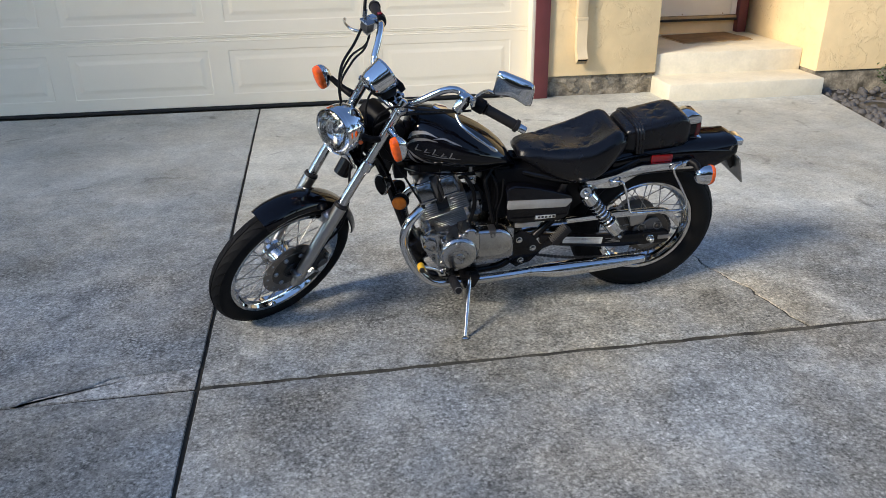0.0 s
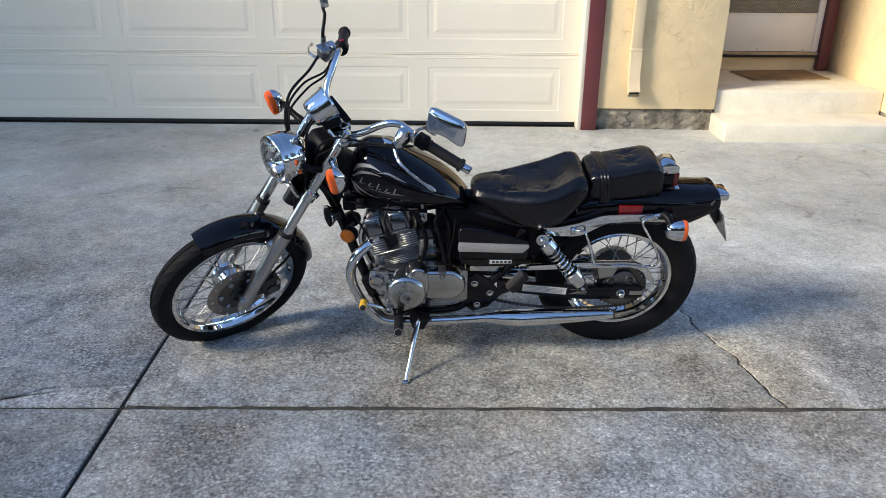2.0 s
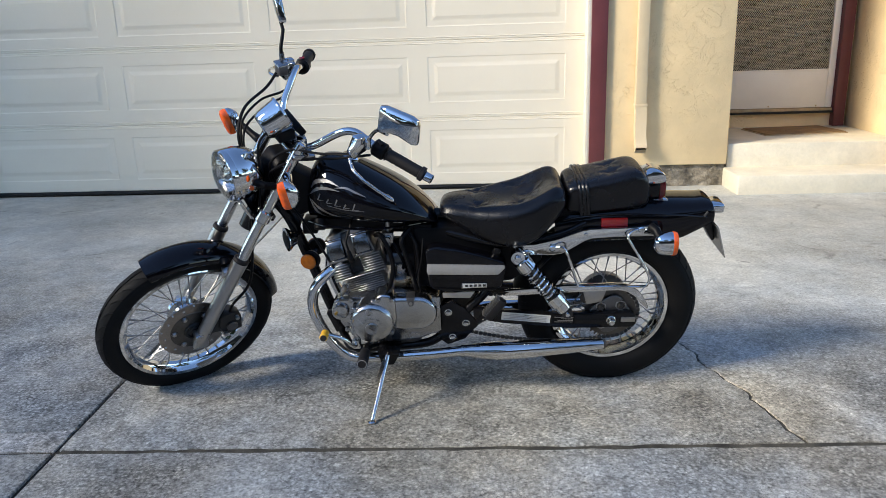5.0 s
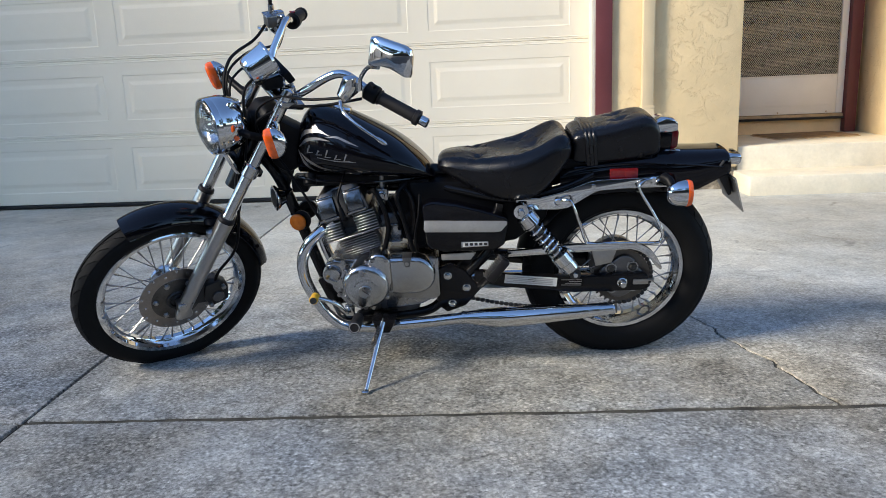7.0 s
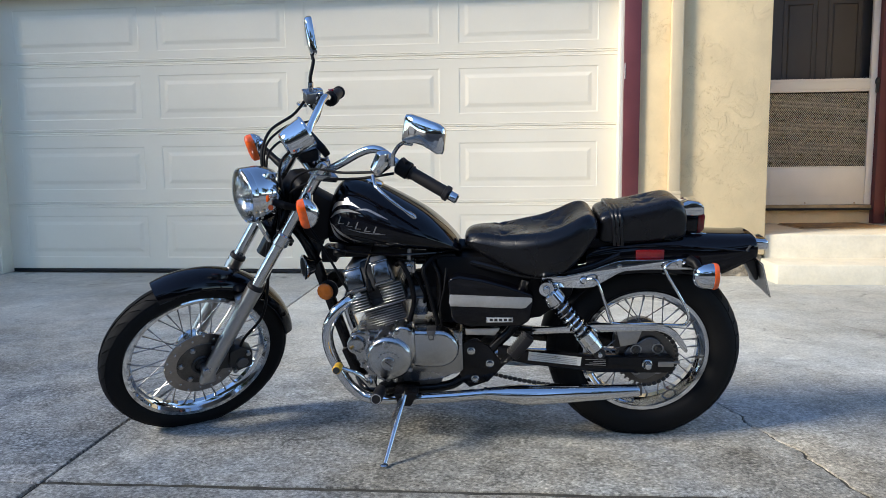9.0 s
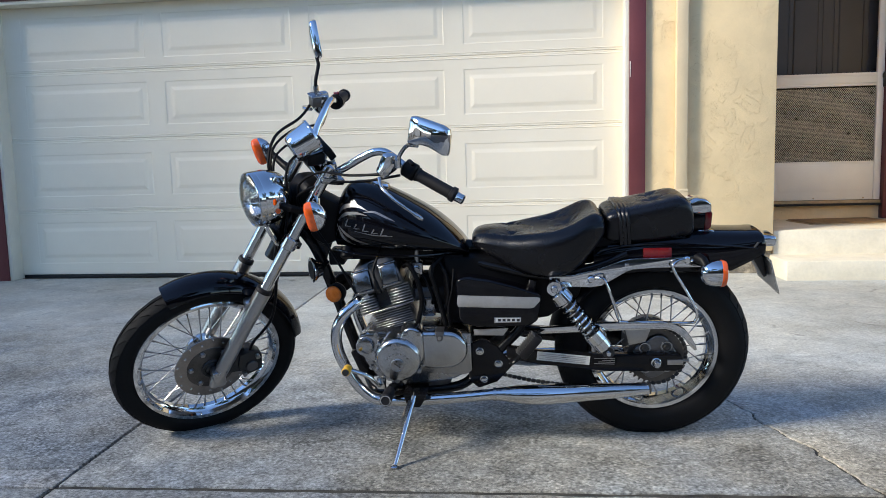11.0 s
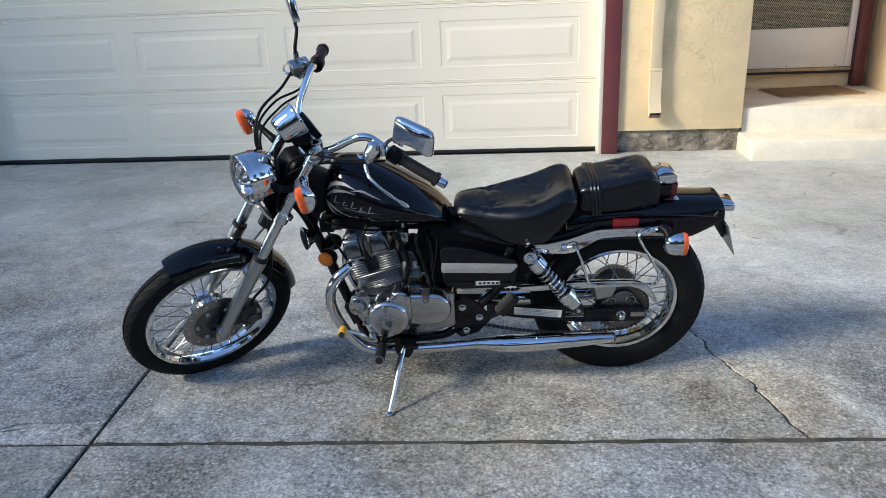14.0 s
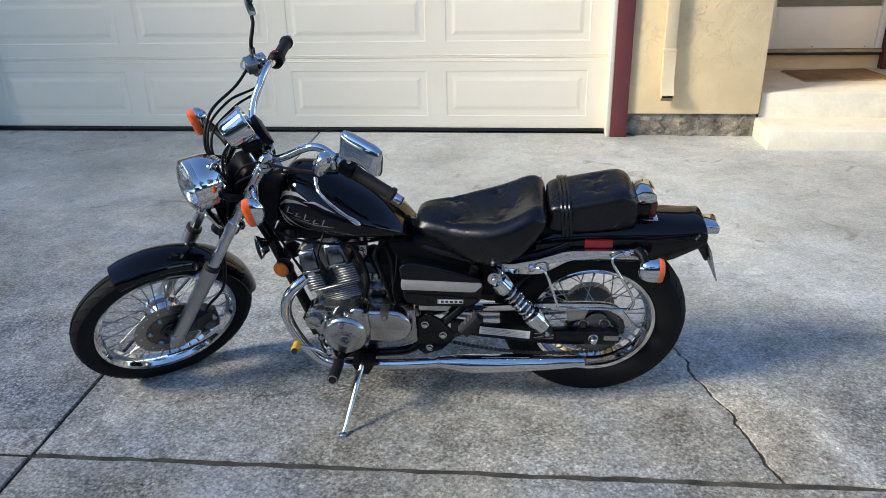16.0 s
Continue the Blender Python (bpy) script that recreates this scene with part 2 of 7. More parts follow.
BLACK_IRON = surface("black_hardware", (0.015, 0.015, 0.015), 0.45)
STONE = surface("river_stone", (0.10, 0.095, 0.095), 0.7, vary=0.45, scale=11, fine=90, bump=0.002)
LEAF = surface("leaf", (0.05, 0.085, 0.025), 0.55, vary=0.4, scale=14, fine=90)
BARK = surface("bark", (0.10, 0.075, 0.055), 0.9, vary=0.35, scale=9, fine=70, bump=0.006)
# motorcycle
CHROME = surface("chrome", (0.65, 0.655, 0.66), 0.04, 1.0, vary=0.04, rough_vary=0.02)
RIM_CHROME = surface("rim_chrome", (0.70, 0.705, 0.71), 0.055, 1.0, vary=0.14, scale=30, rough_vary=0.03)
CHROME_SOFT = surface("worn_chrome", (0.63, 0.63, 0.62), 0.16, 1.0, vary=0.12, scale=25, rough_vary=0.06)
PAINT = surface("black_gloss_paint", (0.0025, 0.0025, 0.004), 0.035, vary=0.1, rough_vary=0.012, spec=0.31)
FRAME_PAINT = surface("black_frame_paint", (0.006, 0.006, 0.007), 0.20, vary=0.2, spec=0.26)
PLASTIC = surface("black_plastic", (0.005, 0.005, 0.006), 0.46, vary=0.2, fine=300, bump=0.0003, spec=0.12)
RUBBER = surface("tyre_rubber", (0.0065, 0.0065, 0.007), 0.66, vary=0.3, scale=14, fine=220, bump=0.0008, spec=0.16)
GRIP_RUBBER = surface("grip_rubber", (0.009, 0.008, 0.009), 0.6, vary=0.2, fine=320, bump=0.0005, spec=0.3)
VINYL = surface("seat_vinyl", (0.004, 0.004, 0.0055), 0.27, vary=0.2, scale=10, fine=420, bump=0.0005, rough_vary=0.07, spec=0.36)
ALLOY = surface("cast_aluminium", (0.40, 0.40, 0.405), 0.27, 1.0, vary=0.15, scale=16, fine=260, bump=0.0003)
ALLOY_POLISHED = surface("polished_alloy_cover", (0.38, 0.38, 0.385), 0.13, 1.0, vary=0.10, scale=12, fine=240)
ALLOY_SATIN = surface("satin_alloy_cover", (0.49, 0.49, 0.49), 0.19, 1.0, vary=0.14, scale=14, fine=260)
ALLOY_DARK = surface("engine_grey", (0.16, 0.16, 0.165), 0.40, 0.9, vary=0.25, scale=18, fine=240, bump=0.0004)
FORK_ALLOY = surface("fork_leg_alloy", (0.46, 0.45, 0.44), 0.30, 1.0, vary=0.10, scale=14)
FIN_ALLOY = surface("fin_alloy", (0.46, 0.46, 0.46), 0.36, 1.0, vary=0.2, scale=25, fine=260)
TAPPET_ALLOY = surface("tappet_alloy", (0.24, 0.245, 0.25), 0.22, 1.0, vary=0.2, scale=25, fine=260)
DUSTY_RUBBER = surface("dusty_rubber", (0.16, 0.145, 0.125), 0.85, vary=0.35, scale=60, fine=300)
STEEL = surface("brushed_steel", (0.42, 0.41, 0.40), 0.30, 1.0, vary=0.15, scale=20)
STEEL_DARK = surface("dark_steel", (0.13, 0.12, 0.11), 0.40, 0.9, vary=0.3, scale=30)
STEEL_BLACK = surface("near_black_metal", (0.035, 0.035, 0.036), 0.6, 0.3, vary=0.3, scale=20)
AMBER_DULL = surface("faded_amber_reflector", (0.27, 0.078, 0.006), 0.14, vary=0.25, scale=90, fine=300, bump=0.0022)
DISC_STEEL = surface("brake_disc_steel", (0.33, 0.30, 0.275), 0.34, 1.0, vary=0.2, scale=40)
AMBER = surface("amber_lens", (0.80, 0.115, 0.012), 0.12, vary=0.25, scale=70, fine=400, bump=0.0005, coat=0.6)
RED_LENS = surface("red_lens", (0.17, 0.006, 0.007), 0.14, vary=0.2, scale=80, fine=420, bump=0.0006, coat=0.5)
YELLOW = surface("yellow_rubber", (0.75, 0.42, 0.02), 0.55, vary=0.15, fine=200)
LAMP_GLASS = lamp_glass()
GLASS = glassy("clear_glass", (1, 1, 1), 0.02)
REFLECTOR = surface("lamp_reflector", (0.62, 0.63, 0.64), 0.07, 1.0, vary=0.02)
SILVER_DECAL = surface("silver_decal", (0.21, 0.21, 0.215), 0.34, 0.6, vary=0.1)
STRIP = surface("silver_strip", (0.58, 0.57, 0.55), 0.36, 0.75, vary=0.16, scale=18)
LABEL_WHITE = surface("label_white", (0.62, 0.62, 0.60), 0.5, vary=0.15, scale=40)
PLATE_PAINT = surface("plate_paint", (0.62, 0.62, 0.60), 0.4, vary=0.1)
PLATE_INK = surface("plate_ink", (0.03, 0.05, 0.14), 0.4)
MIRROR = surface("mirror_glass", (0.92, 0.92, 0.92), 0.015, 1.0, vary=0.01, rough_vary=0.005)


# ---- mesh helpers ----
V = Vector


def part(name, bm, material, parent=None, label="", angle=36, m=None, doubles=False):
    """Links a bmesh as one mesh object, under a thing or part where one is given."""
    if m is not None:
        bm.transform(m)
    if doubles:
        bmesh.ops.remove_doubles(bm, verts=bm.verts, dist=1e-5)
    bmesh.ops.recalc_face_normals(bm, faces=bm.faces)
    me = bpy.data.meshes.new(name)
    bm.to_mesh(me)
    bm.free()
    me.materials.append(material)
    me.polygons.foreach_set("use_smooth", [True] * len(me.polygons))
    me.set_sharp_from_angle(angle=radians(angle))
    ob = new(name, me)
    if parent is not None:
        ob.parent = parent
    if label:
        ob["label"] = label
    return ob


def bm_new():
    return bmesh.new()


def bevel(bm, width, segments=2, angle=30, faces=None):
    edges = [e for e in bm.edges if len(e.link_faces) == 2 and e.calc_face_angle(0) > radians(angle)]
    if edges and width > 0:
        bmesh.ops.bevel(bm, geom=edges, offset=width, segments=segments, profile=0.5, affect="EDGES", clamp_overlap=True)
    return bm


def box(lo, hi, bev=0.0, bm=None, seg=2):
    one = bmesh.new()
    bmesh.ops.create_cube(one, size=1)
    for v in one.verts:
        v.co = V([lo[i] + (v.co[i] + 0.5) * (hi[i] - lo[i]) for i in range(3)])
    bevel(one, bev, seg)
    return join(bm, one)


def join(bm, one):
    if bm is None:
        return one
    me = bpy.data.meshes.new("tmp")
    one.to_mesh(me)
    one.free()
    bm.from_mesh(me)
    bpy.data.meshes.remove(me)
    return bm


def prism(poly, y0, y1, bev=0.0, bm=None, seg=2, axis="y"):
    """A polygon of (x, z) pulled out from y0 to y1 (axis z: a polygon of (x, y) from z0 to z1; axis x: of (y, z))."""
    one = bmesh.new()
    put = {"y": lambda p, d: (p[0], d, p[1]), "z": lambda p, d: (p[0], p[1], d), "x": lambda p, d: (d, p[0], p[1])}[axis]
    a = [one.verts.new(put(p, y0)) for p in poly]
    c = [one.verts.new(put(p, y1)) for p in poly]
    one.faces.new(a)
    one.faces.new(c[::-1])
    for i in range(len(poly)):
        j = (i + 1) % len(poly)
        one.faces.new((a[j], a[i], c[i], c[j]))
    bmesh.ops.recalc_face_normals(one, faces=one.faces)
    bevel(one, bev, seg)
    return join(bm, one)


def curve(pts, n=8, closed=False):
    """A smooth line through the points (Catmull-Rom)."""
    p = [V(q) for q in pts]
    out = []
    count = len(p) if closed else len(p) - 1
    for i in range(count):
        a, b = p[i], p[(i + 1) % len(p)]
        z = p[i - 1] if (i or closed) else a * 2 - b
        d = p[(i + 2) % len(p)] if (closed or i + 2 < len(p)) else b * 2 - a
        for k in range(n):
            t = k / n
            out.append(0.5 * ((2 * a) + (b - z) * t + (2 * z - 5 * a + 4 * b - d) * t * t + (3 * a - z - 3 * b + d) * t ** 3))
    if not closed:
        out.append(p[-1])
    return out


def tube(pts, r, seg=10, bm=None, caps=True, squash=None):
    """A round bar along the points; r is one radius or one for each point."""
    one = bmesh.new()
    p = [V(q) for q in pts]
    rs = r if isinstance(r, (list, tuple)) else [r] * len(p)
    d = [(p[min(i + 1, len(p) - 1)] - p[max(i - 1, 0)]).normalized() for i in range(len(p))]
    u = d[0].orthogonal().normalized()
    rings = []
    for i in range(len(p)):
        u = (u - d[i] * u.dot(d[i])).normalized()
        w = d[i].cross(u)
        rings.append([one.verts.new(p[i] + (u * math.cos(2 * math.pi * k / seg) + w * math.sin(2 * math.pi * k / seg)) * rs[i]) for k in range(seg)])
    skin(one, rings, caps)
    return join(bm, one)


def skin(bm, rings, caps=True, closed=True, loop=False):
    pairs = list(zip(rings, rings[1:])) + ([(rings[-1], rings[0])] if loop else [])
    for a, b in pairs:
        n = len(a)
        for k in range(n if closed else n - 1):
            j = (k + 1) % n
            bm.faces.new((a[k], a[j], b[j], b[k]))
    if caps and not loop:
        bm.faces.new(rings[0][::-1])
        bm.faces.new(rings[-1])


def lathe(profile, origin, axis, seg=32, bm=None, closed=False, caps=True, start=0.0, sweep=360.0):
    """Turns (along, radius) pairs round an axis through origin. closed: the profile is a ring of its own."""
    one = bmesh.new()
    a = V(axis).normalized()
    u = V((1, 0, 0)) if abs(a.x) < 0.9 else V((0, 0, 1))
    u = (u - a * u.dot(a)).normalized()
    w = a.cross(u)
    full = sweep >= 359.9
    count = seg if full else seg + 1
    rings = []
    for k in range(count):
        t = radians(start + sweep * k / seg)
        e = u * math.cos(t) + w * math.sin(t)
        rings.append([one.verts.new(V(origin) + a * h + e * max(r, 1e-5)) for h, r in profile])
    n = len(profile)
    for k in range(seg):
        b, c = rings[k], rings[(k + 1) % count]
        for i in range(n if closed else n - 1):
            j = (i + 1) % n
            one.faces.new((b[i], c[i], c[j], b[j]))
    if not closed and caps and full:
        for i in (0, n - 1):
            if profile[i][1] > 1e-4:
                ring = [rings[k][i] for k in range(seg)]
                one.faces.new(ring if i else ring[::-1])
    if not full and closed:
        one.faces.new(rings[0])
        one.faces.new(rings[-1][::-1])
    bmesh.ops.remove_doubles(one, verts=one.verts, dist=2e-5)
    return join(bm, one)


def loft(sections, bm=None, caps=True):
    """Skins closed rings of equal count."""
    one = bmesh.new()
    skin(one, [[one.verts.new(p) for p in s] for s in sections], caps)
    return join(bm, one)


def oval(cx, cz0, cz1, half, n=24, power=2.4, low=None):
    """A ring in the plane X = cx, from z0 to z1, with half width; power sets how square it is."""
    ring, zc, h = [], (cz0 + cz1) / 2, (cz1 - cz0) / 2
    for k in range(n):
        t = 2 * math.pi * k / n
        c, s = math.cos(t), math.sin(t)
        y = half * abs(c) ** (2 / power) * (1 if c >= 0 else -1)
        z = h * abs(s) ** (2 / power) * (1 if s >= 0 else -1)
        if low and s < 0:
            y *= 1 + (low - 1) * abs(s)
        ring.append((cx, y, zc + z))
    return ring


def thing(name, label, category, group="", kind="", m=None):
    ob = new(name)
    ob.empty_display_size = 0.1
    if m is not None:
        ob.matrix_world = m
    return tagged(ob, label, category, group, kind)


def between(a, b, f):
    return V(a) * (1 - f) + V(b) * f


# ---- the setting ----
WALL_Y, POST_Y, DOOR_Y = 6.385, 6.352, 6.50
DOOR_L, DOOR_R, DOOR_TOP = -3.37, 1.772, 2.29


def setting(name, bm, material, label="", category="", angle=36):
    return tagged(part(name, bm, material, label=label, angle=angle), category=category, kind="structure")


def build_ground():
    bm = bm_new()
    s = 600.0
    bm.faces.new([bm.verts.new(p) for p in ((-s, -s, -0.05), (s, -s, -0.05), (s, s, -0.05), (-s, s, -0.05))])
    setting("ground", bm, EARTH, "brown earth under and around the driveway", "ground")


def joint_x(y):
    return -0.358 - 0.034 * (y - 1.873)


def joint_y(x):
    return 2.418 + 0.0215 * x


def slab(poly, parent, bev=0.0055):
    bm = prism(poly, -0.06, 0.0, 0, axis="z")
    edges = [e for e in bm.edges if abs(e.verts[0].co.z) < 1e-6 and abs(e.verts[1].co.z) < 1e-6]
    bmesh.ops.bevel(bm, geom=edges, offset=bev, segments=2, profile=0.5, affect="EDGES")
    top = [f for f in bm.faces if len(f.verts) > 4]
    bmesh.ops.triangulate(bm, faces=top)
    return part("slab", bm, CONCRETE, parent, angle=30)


def ragged(a, b, n, amp, rnd):
    """Points from a to b with small sideways jitter, without b."""
    a, b = V((*a, 0)), V((*b, 0))
    side = (b - a).cross(V((0, 0, 1))).normalized()
    out = []
    for k in range(n):
        p = between(a, b, k / n) + side * (rnd.uniform(-amp, amp) if k else 0)
        out.append((p.x, p.y))
    return out


def build_driveway():
    rnd = random.Random(5)
    g, h = 0.0085, 0.0108
    drive = setting("driveway", box((-9.0, -1.22, -0.048), (4.6, 6.52, -0.011)), JOINT_FILL,
                    "grey weathered concrete driveway with dark joints and cracks", "driveway")
    j = lambda y, d: (joint_x(y) + d, y)
    k = lambda x, d: (x, joint_y(x) + d)
    cr = joint_x(2.41)
    # near right
    poly = ragged(j(-1.2, g), k(cr + g, -h), 14, 0.0015, rnd) + ragged(k(cr + g, -h), k(4.6, -h), 60, 0.0045, rnd) + [k(4.6, -h), (4.6, -1.2)]
    slab(poly, drive)
    # near left
    poly = [(-4.6, -1.2), j(-1.2, -g)] + ragged(j(-1.2, -g), k(cr - g, -g), 14, 0.0015, rnd)[1:] + ragged(k(cr - g, -g), k(-4.6, -g), 26, 0.002, rnd)
    poly += [k(-4.6, -g)]
    slab(poly, drive)
    # far left, with a spalled lip along its front edge
    lip = [(-0.97, 2.404), (-0.92, 2.445), (-0.85, 2.466), (-0.80, 2.472), (-0.747, 2.489), (-0.70, 2.522), (-0.66, 2.536), (-0.60, 2.538), (-0.539, 2.547), (-0.47, 2.548)]
    worn = []
    for p, q in zip(lip, lip[1:]):
        worn += ragged(p, q, 3, 0.004, rnd)
    worn += [lip[-1], j(2.556, -g)]
    poly = ragged(k(-4.6, g), k(-0.97, g), 22, 0.002, rnd) + worn
    poly += ragged(j(2.556, -g), j(6.46, -g), 30, 0.0015, rnd)[1:] + [j(6.46, -g), (-4.6, 6.46)]
    slab(poly, drive)
    bm = prism([(-0.985, 2.403)] + [(x, y - 0.006) for x, y in worn[:-1]] + [j(2.565, -g - 0.002), j(2.42, -g - 0.002), k(-0.60, g + 0.002)], -0.05, -0.0045, axis="z")
    part("broken_edge", bevel(bm, 0.002), CONCRETE_PALE, drive, "broken paler concrete edge")
    # far right, with a long crack that runs in from the joint
    crack = [(1.935, 2.480), (1.905, 2.56), (1.893, 2.64), (1.868, 2.74), (1.872, 2.80), (1.822, 2.90), (1.806, 2.98), (1.775, 3.06),
             (1.784, 3.12), (1.752, 3.21), (1.735, 3.30), (1.742, 3.36)]
    fine = []
    for a, b in zip(crack, crack[1:]):
        fine += ragged(a, b, 4, 0.007, rnd)
    fine.append(crack[-1])
    n = len(fine) - 1
    wide = lambda i: 0.0078 * (1 - i / n) ** 0.35 * (0.7 + 0.6 * math.sin(i * 1.7) ** 2)
    left = [(p[0] - wide(i), p[1]) for i, p in enumerate(fine)]
    right = [(p[0] + wide(i), p[1]) for i, p in enumerate(fine[:-1])]
    poly = ragged(k(cr + g, h), k(left[0][0], h), 44, 0.0045, rnd) + [k(left[0][0], h)] + left[1:] + right[1:][::-1] + [k(right[0][0], h)]
    poly += ragged(k(right[0][0], h), k(4.6, h), 30, 0.0045, rnd)[1:] + [k(4.6, h), (4.06, 4.93), (4.30, 6.20), (4.30, 6.46), j(6.46, g)]
    poly += ragged(j(6.46, g), k(cr + g, h), 30, 0.0015, rnd)[1:]
    slab(poly, drive, 0.0006)
    part("joint_sand", prism([k(cr + g + 0.004, -h - 0.02), k(4.6, -h - 0.02), k(4.6, h + 0.02), k(cr + g + 0.004, h + 0.02)], -0.05, -0.0048, axis="z"), JOINT_SAND, drive, "sandy dirt in the joint")
    part("crack_dirt", box((1.70, 2.50, -0.05), (1.97, 3.45, -0.0060)), CRACK_DIRT, drive, "grey dirt in the crack")
    # one more bay to the side; unseen asphalt behind, added to darken the chrome's reflections
    slab([(-4.62, -1.2), (-4.62, 6.46), (-9.0, 6.46), (-9.0, -1.2)], drive)
    setting("road", box((-30.0, -7.6, -0.05), (30.0, -1.23, -0.006), 0.004), ASPHALT, "dark worn asphalt street in front of the drive, added unseen for dark reflections", "road")


def door_section(z0, z1, parent):
    """One horizontal section of the garage door with four raised panels."""
    y = DOOR_Y
    xs = [DOOR_L] + [v for c in range(4) for v in (-3.213 + c * 1.247, -2.113 + c * 1.247)] + [DOOR_R]
    zs = [z0 + 0.0008, z0 + 0.0045, (z0 + z1) / 2 - 0.182, (z0 + z1) / 2 + 0.182, z1 - 0.0045, z1 - 0.0008]
    bm = bm_new()
    depth = lambda k: 0.004 if k in (0, 5) else 0.0
    grid = [[bm.verts.new((x, y + depth(k), z)) for x in xs] for k, z in enumerate(zs)]
    for k in range(5):
        for c in range(9):
            if not (k == 2 and c % 2):
                bm.faces.new((grid[k][c], grid[k][c + 1], grid[k + 1][c + 1], grid[k + 1][c]))
    box((DOOR_L, y + 0.008, z0 + 0.001), (DOOR_R, y + 0.045, z1 - 0.001), 0, bm)
    sec = part("door_section", bm, DOOR_PAINT, parent, angle=8)
    mid = (z0 + z1) / 2
    for c in range(4):
        x0 = -3.213 + c * 1.247
        x1 = x0 + 1.100
        a0, a1 = mid - 0.182, mid + 0.182
        # a pressed panel: a sunk border with a soft step, then a sloped rise to a raised field
        b = bm_new()
        rings = []
        for inset, depth in ((0.0, -0.0006), (0.003, -0.0008), (0.010, 0.0020), (0.014, 0.0024), (0.048, 0.0024), (0.056, 0.0018), (0.082, -0.0030), (0.090, -0.0034)):
            rings.append([b.verts.new(p) for p in ((x0 + inset, y + depth, a0 + inset), (x1 - inset, y + depth, a0 + inset),
                                                   (x1 - inset, y + depth, a1 - inset), (x0 + inset, y + depth, a1 - inset))])
        skin(b, rings, caps=False)
        b.faces.new(rings[-1])
        part("panel", b, DOOR_PAINT, sec, angle=4)
    return sec


def build_garage():
    door = setting("garage_door", box((DOOR_L, DOOR_Y + 0.046, 0.03), (DOOR_R, DOOR_Y + 0.06, DOOR_TOP)), DOOR_PAINT,
                   "cream sectional garage door with long raised panels, closed", "garage door")
    seams = [0.030, 0.580, 1.187, 1.752, DOOR_TOP]
    for a, b in zip(seams, seams[1:]):
        door_section(a, b, door)
    for z in seams[1:-1]:
        for dz in (-0.023, 0.023):
            part("seam_moulding", prism([(DOOR_Y + 0.002, z + dz - 0.006), (DOOR_Y - 0.0028, z + dz - 0.002), (DOOR_Y - 0.0028, z + dz + 0.001), (DOOR_Y + 0.002, z + dz + 0.005)], DOOR_L, DOOR_R, axis="x"), DOOR_PAINT, door, angle=8)
    part("bottom_seal", box((DOOR_L, DOOR_Y + 0.004, 0.001), (DOOR_R, DOOR_Y + 0.05, 0.030), 0.006), DARK_SEAL, door, "black rubber bottom seal")
    for x0, x1, name in ((DOOR_R, 1.803, "right"), (-3.40, DOOR_L, "left")):
        setting("jamb_" + name, box((x0, POST_Y + 0.012, 0.0), (x1, DOOR_Y + 0.06, DOOR_TOP + 0.03), 0.003), JAMB_PAINT,
                "cream painted garage door jamb", "door jamb")
    for x0, x1, name in ((1.803, 1.925, "right"), (-3.54, -3.40, "left")):
        setting("trim_post_" + name, box((x0, POST_Y, 0.0), (x1, DOOR_Y + 0.05, 2.44), 0.004), RED_PAINT,
                "maroon painted wooden trim post beside the garage door", "trim")
    setting("jamb_head", box((-3.40, POST_Y + 0.012, DOOR_TOP), (1.803, DOOR_Y + 0.06, DOOR_TOP + 0.03), 0.003), JAMB_PAINT, "cream painted garage door head", "door jamb")
    setting("trim_head", box((-3.40, POST_Y, DOOR_TOP + 0.03), (1.803, DOOR_Y + 0.05, 2.44), 0.004), RED_PAINT, "maroon painted trim over the garage door", "trim")
    setting("small_white_clip", box((1.806, POST_Y - 0.004, 1.52), (1.812, POST_Y + 0.004, 1.64), 0.001), WHITE_METAL, "thin white weatherstrip end on the maroon post", "trim")


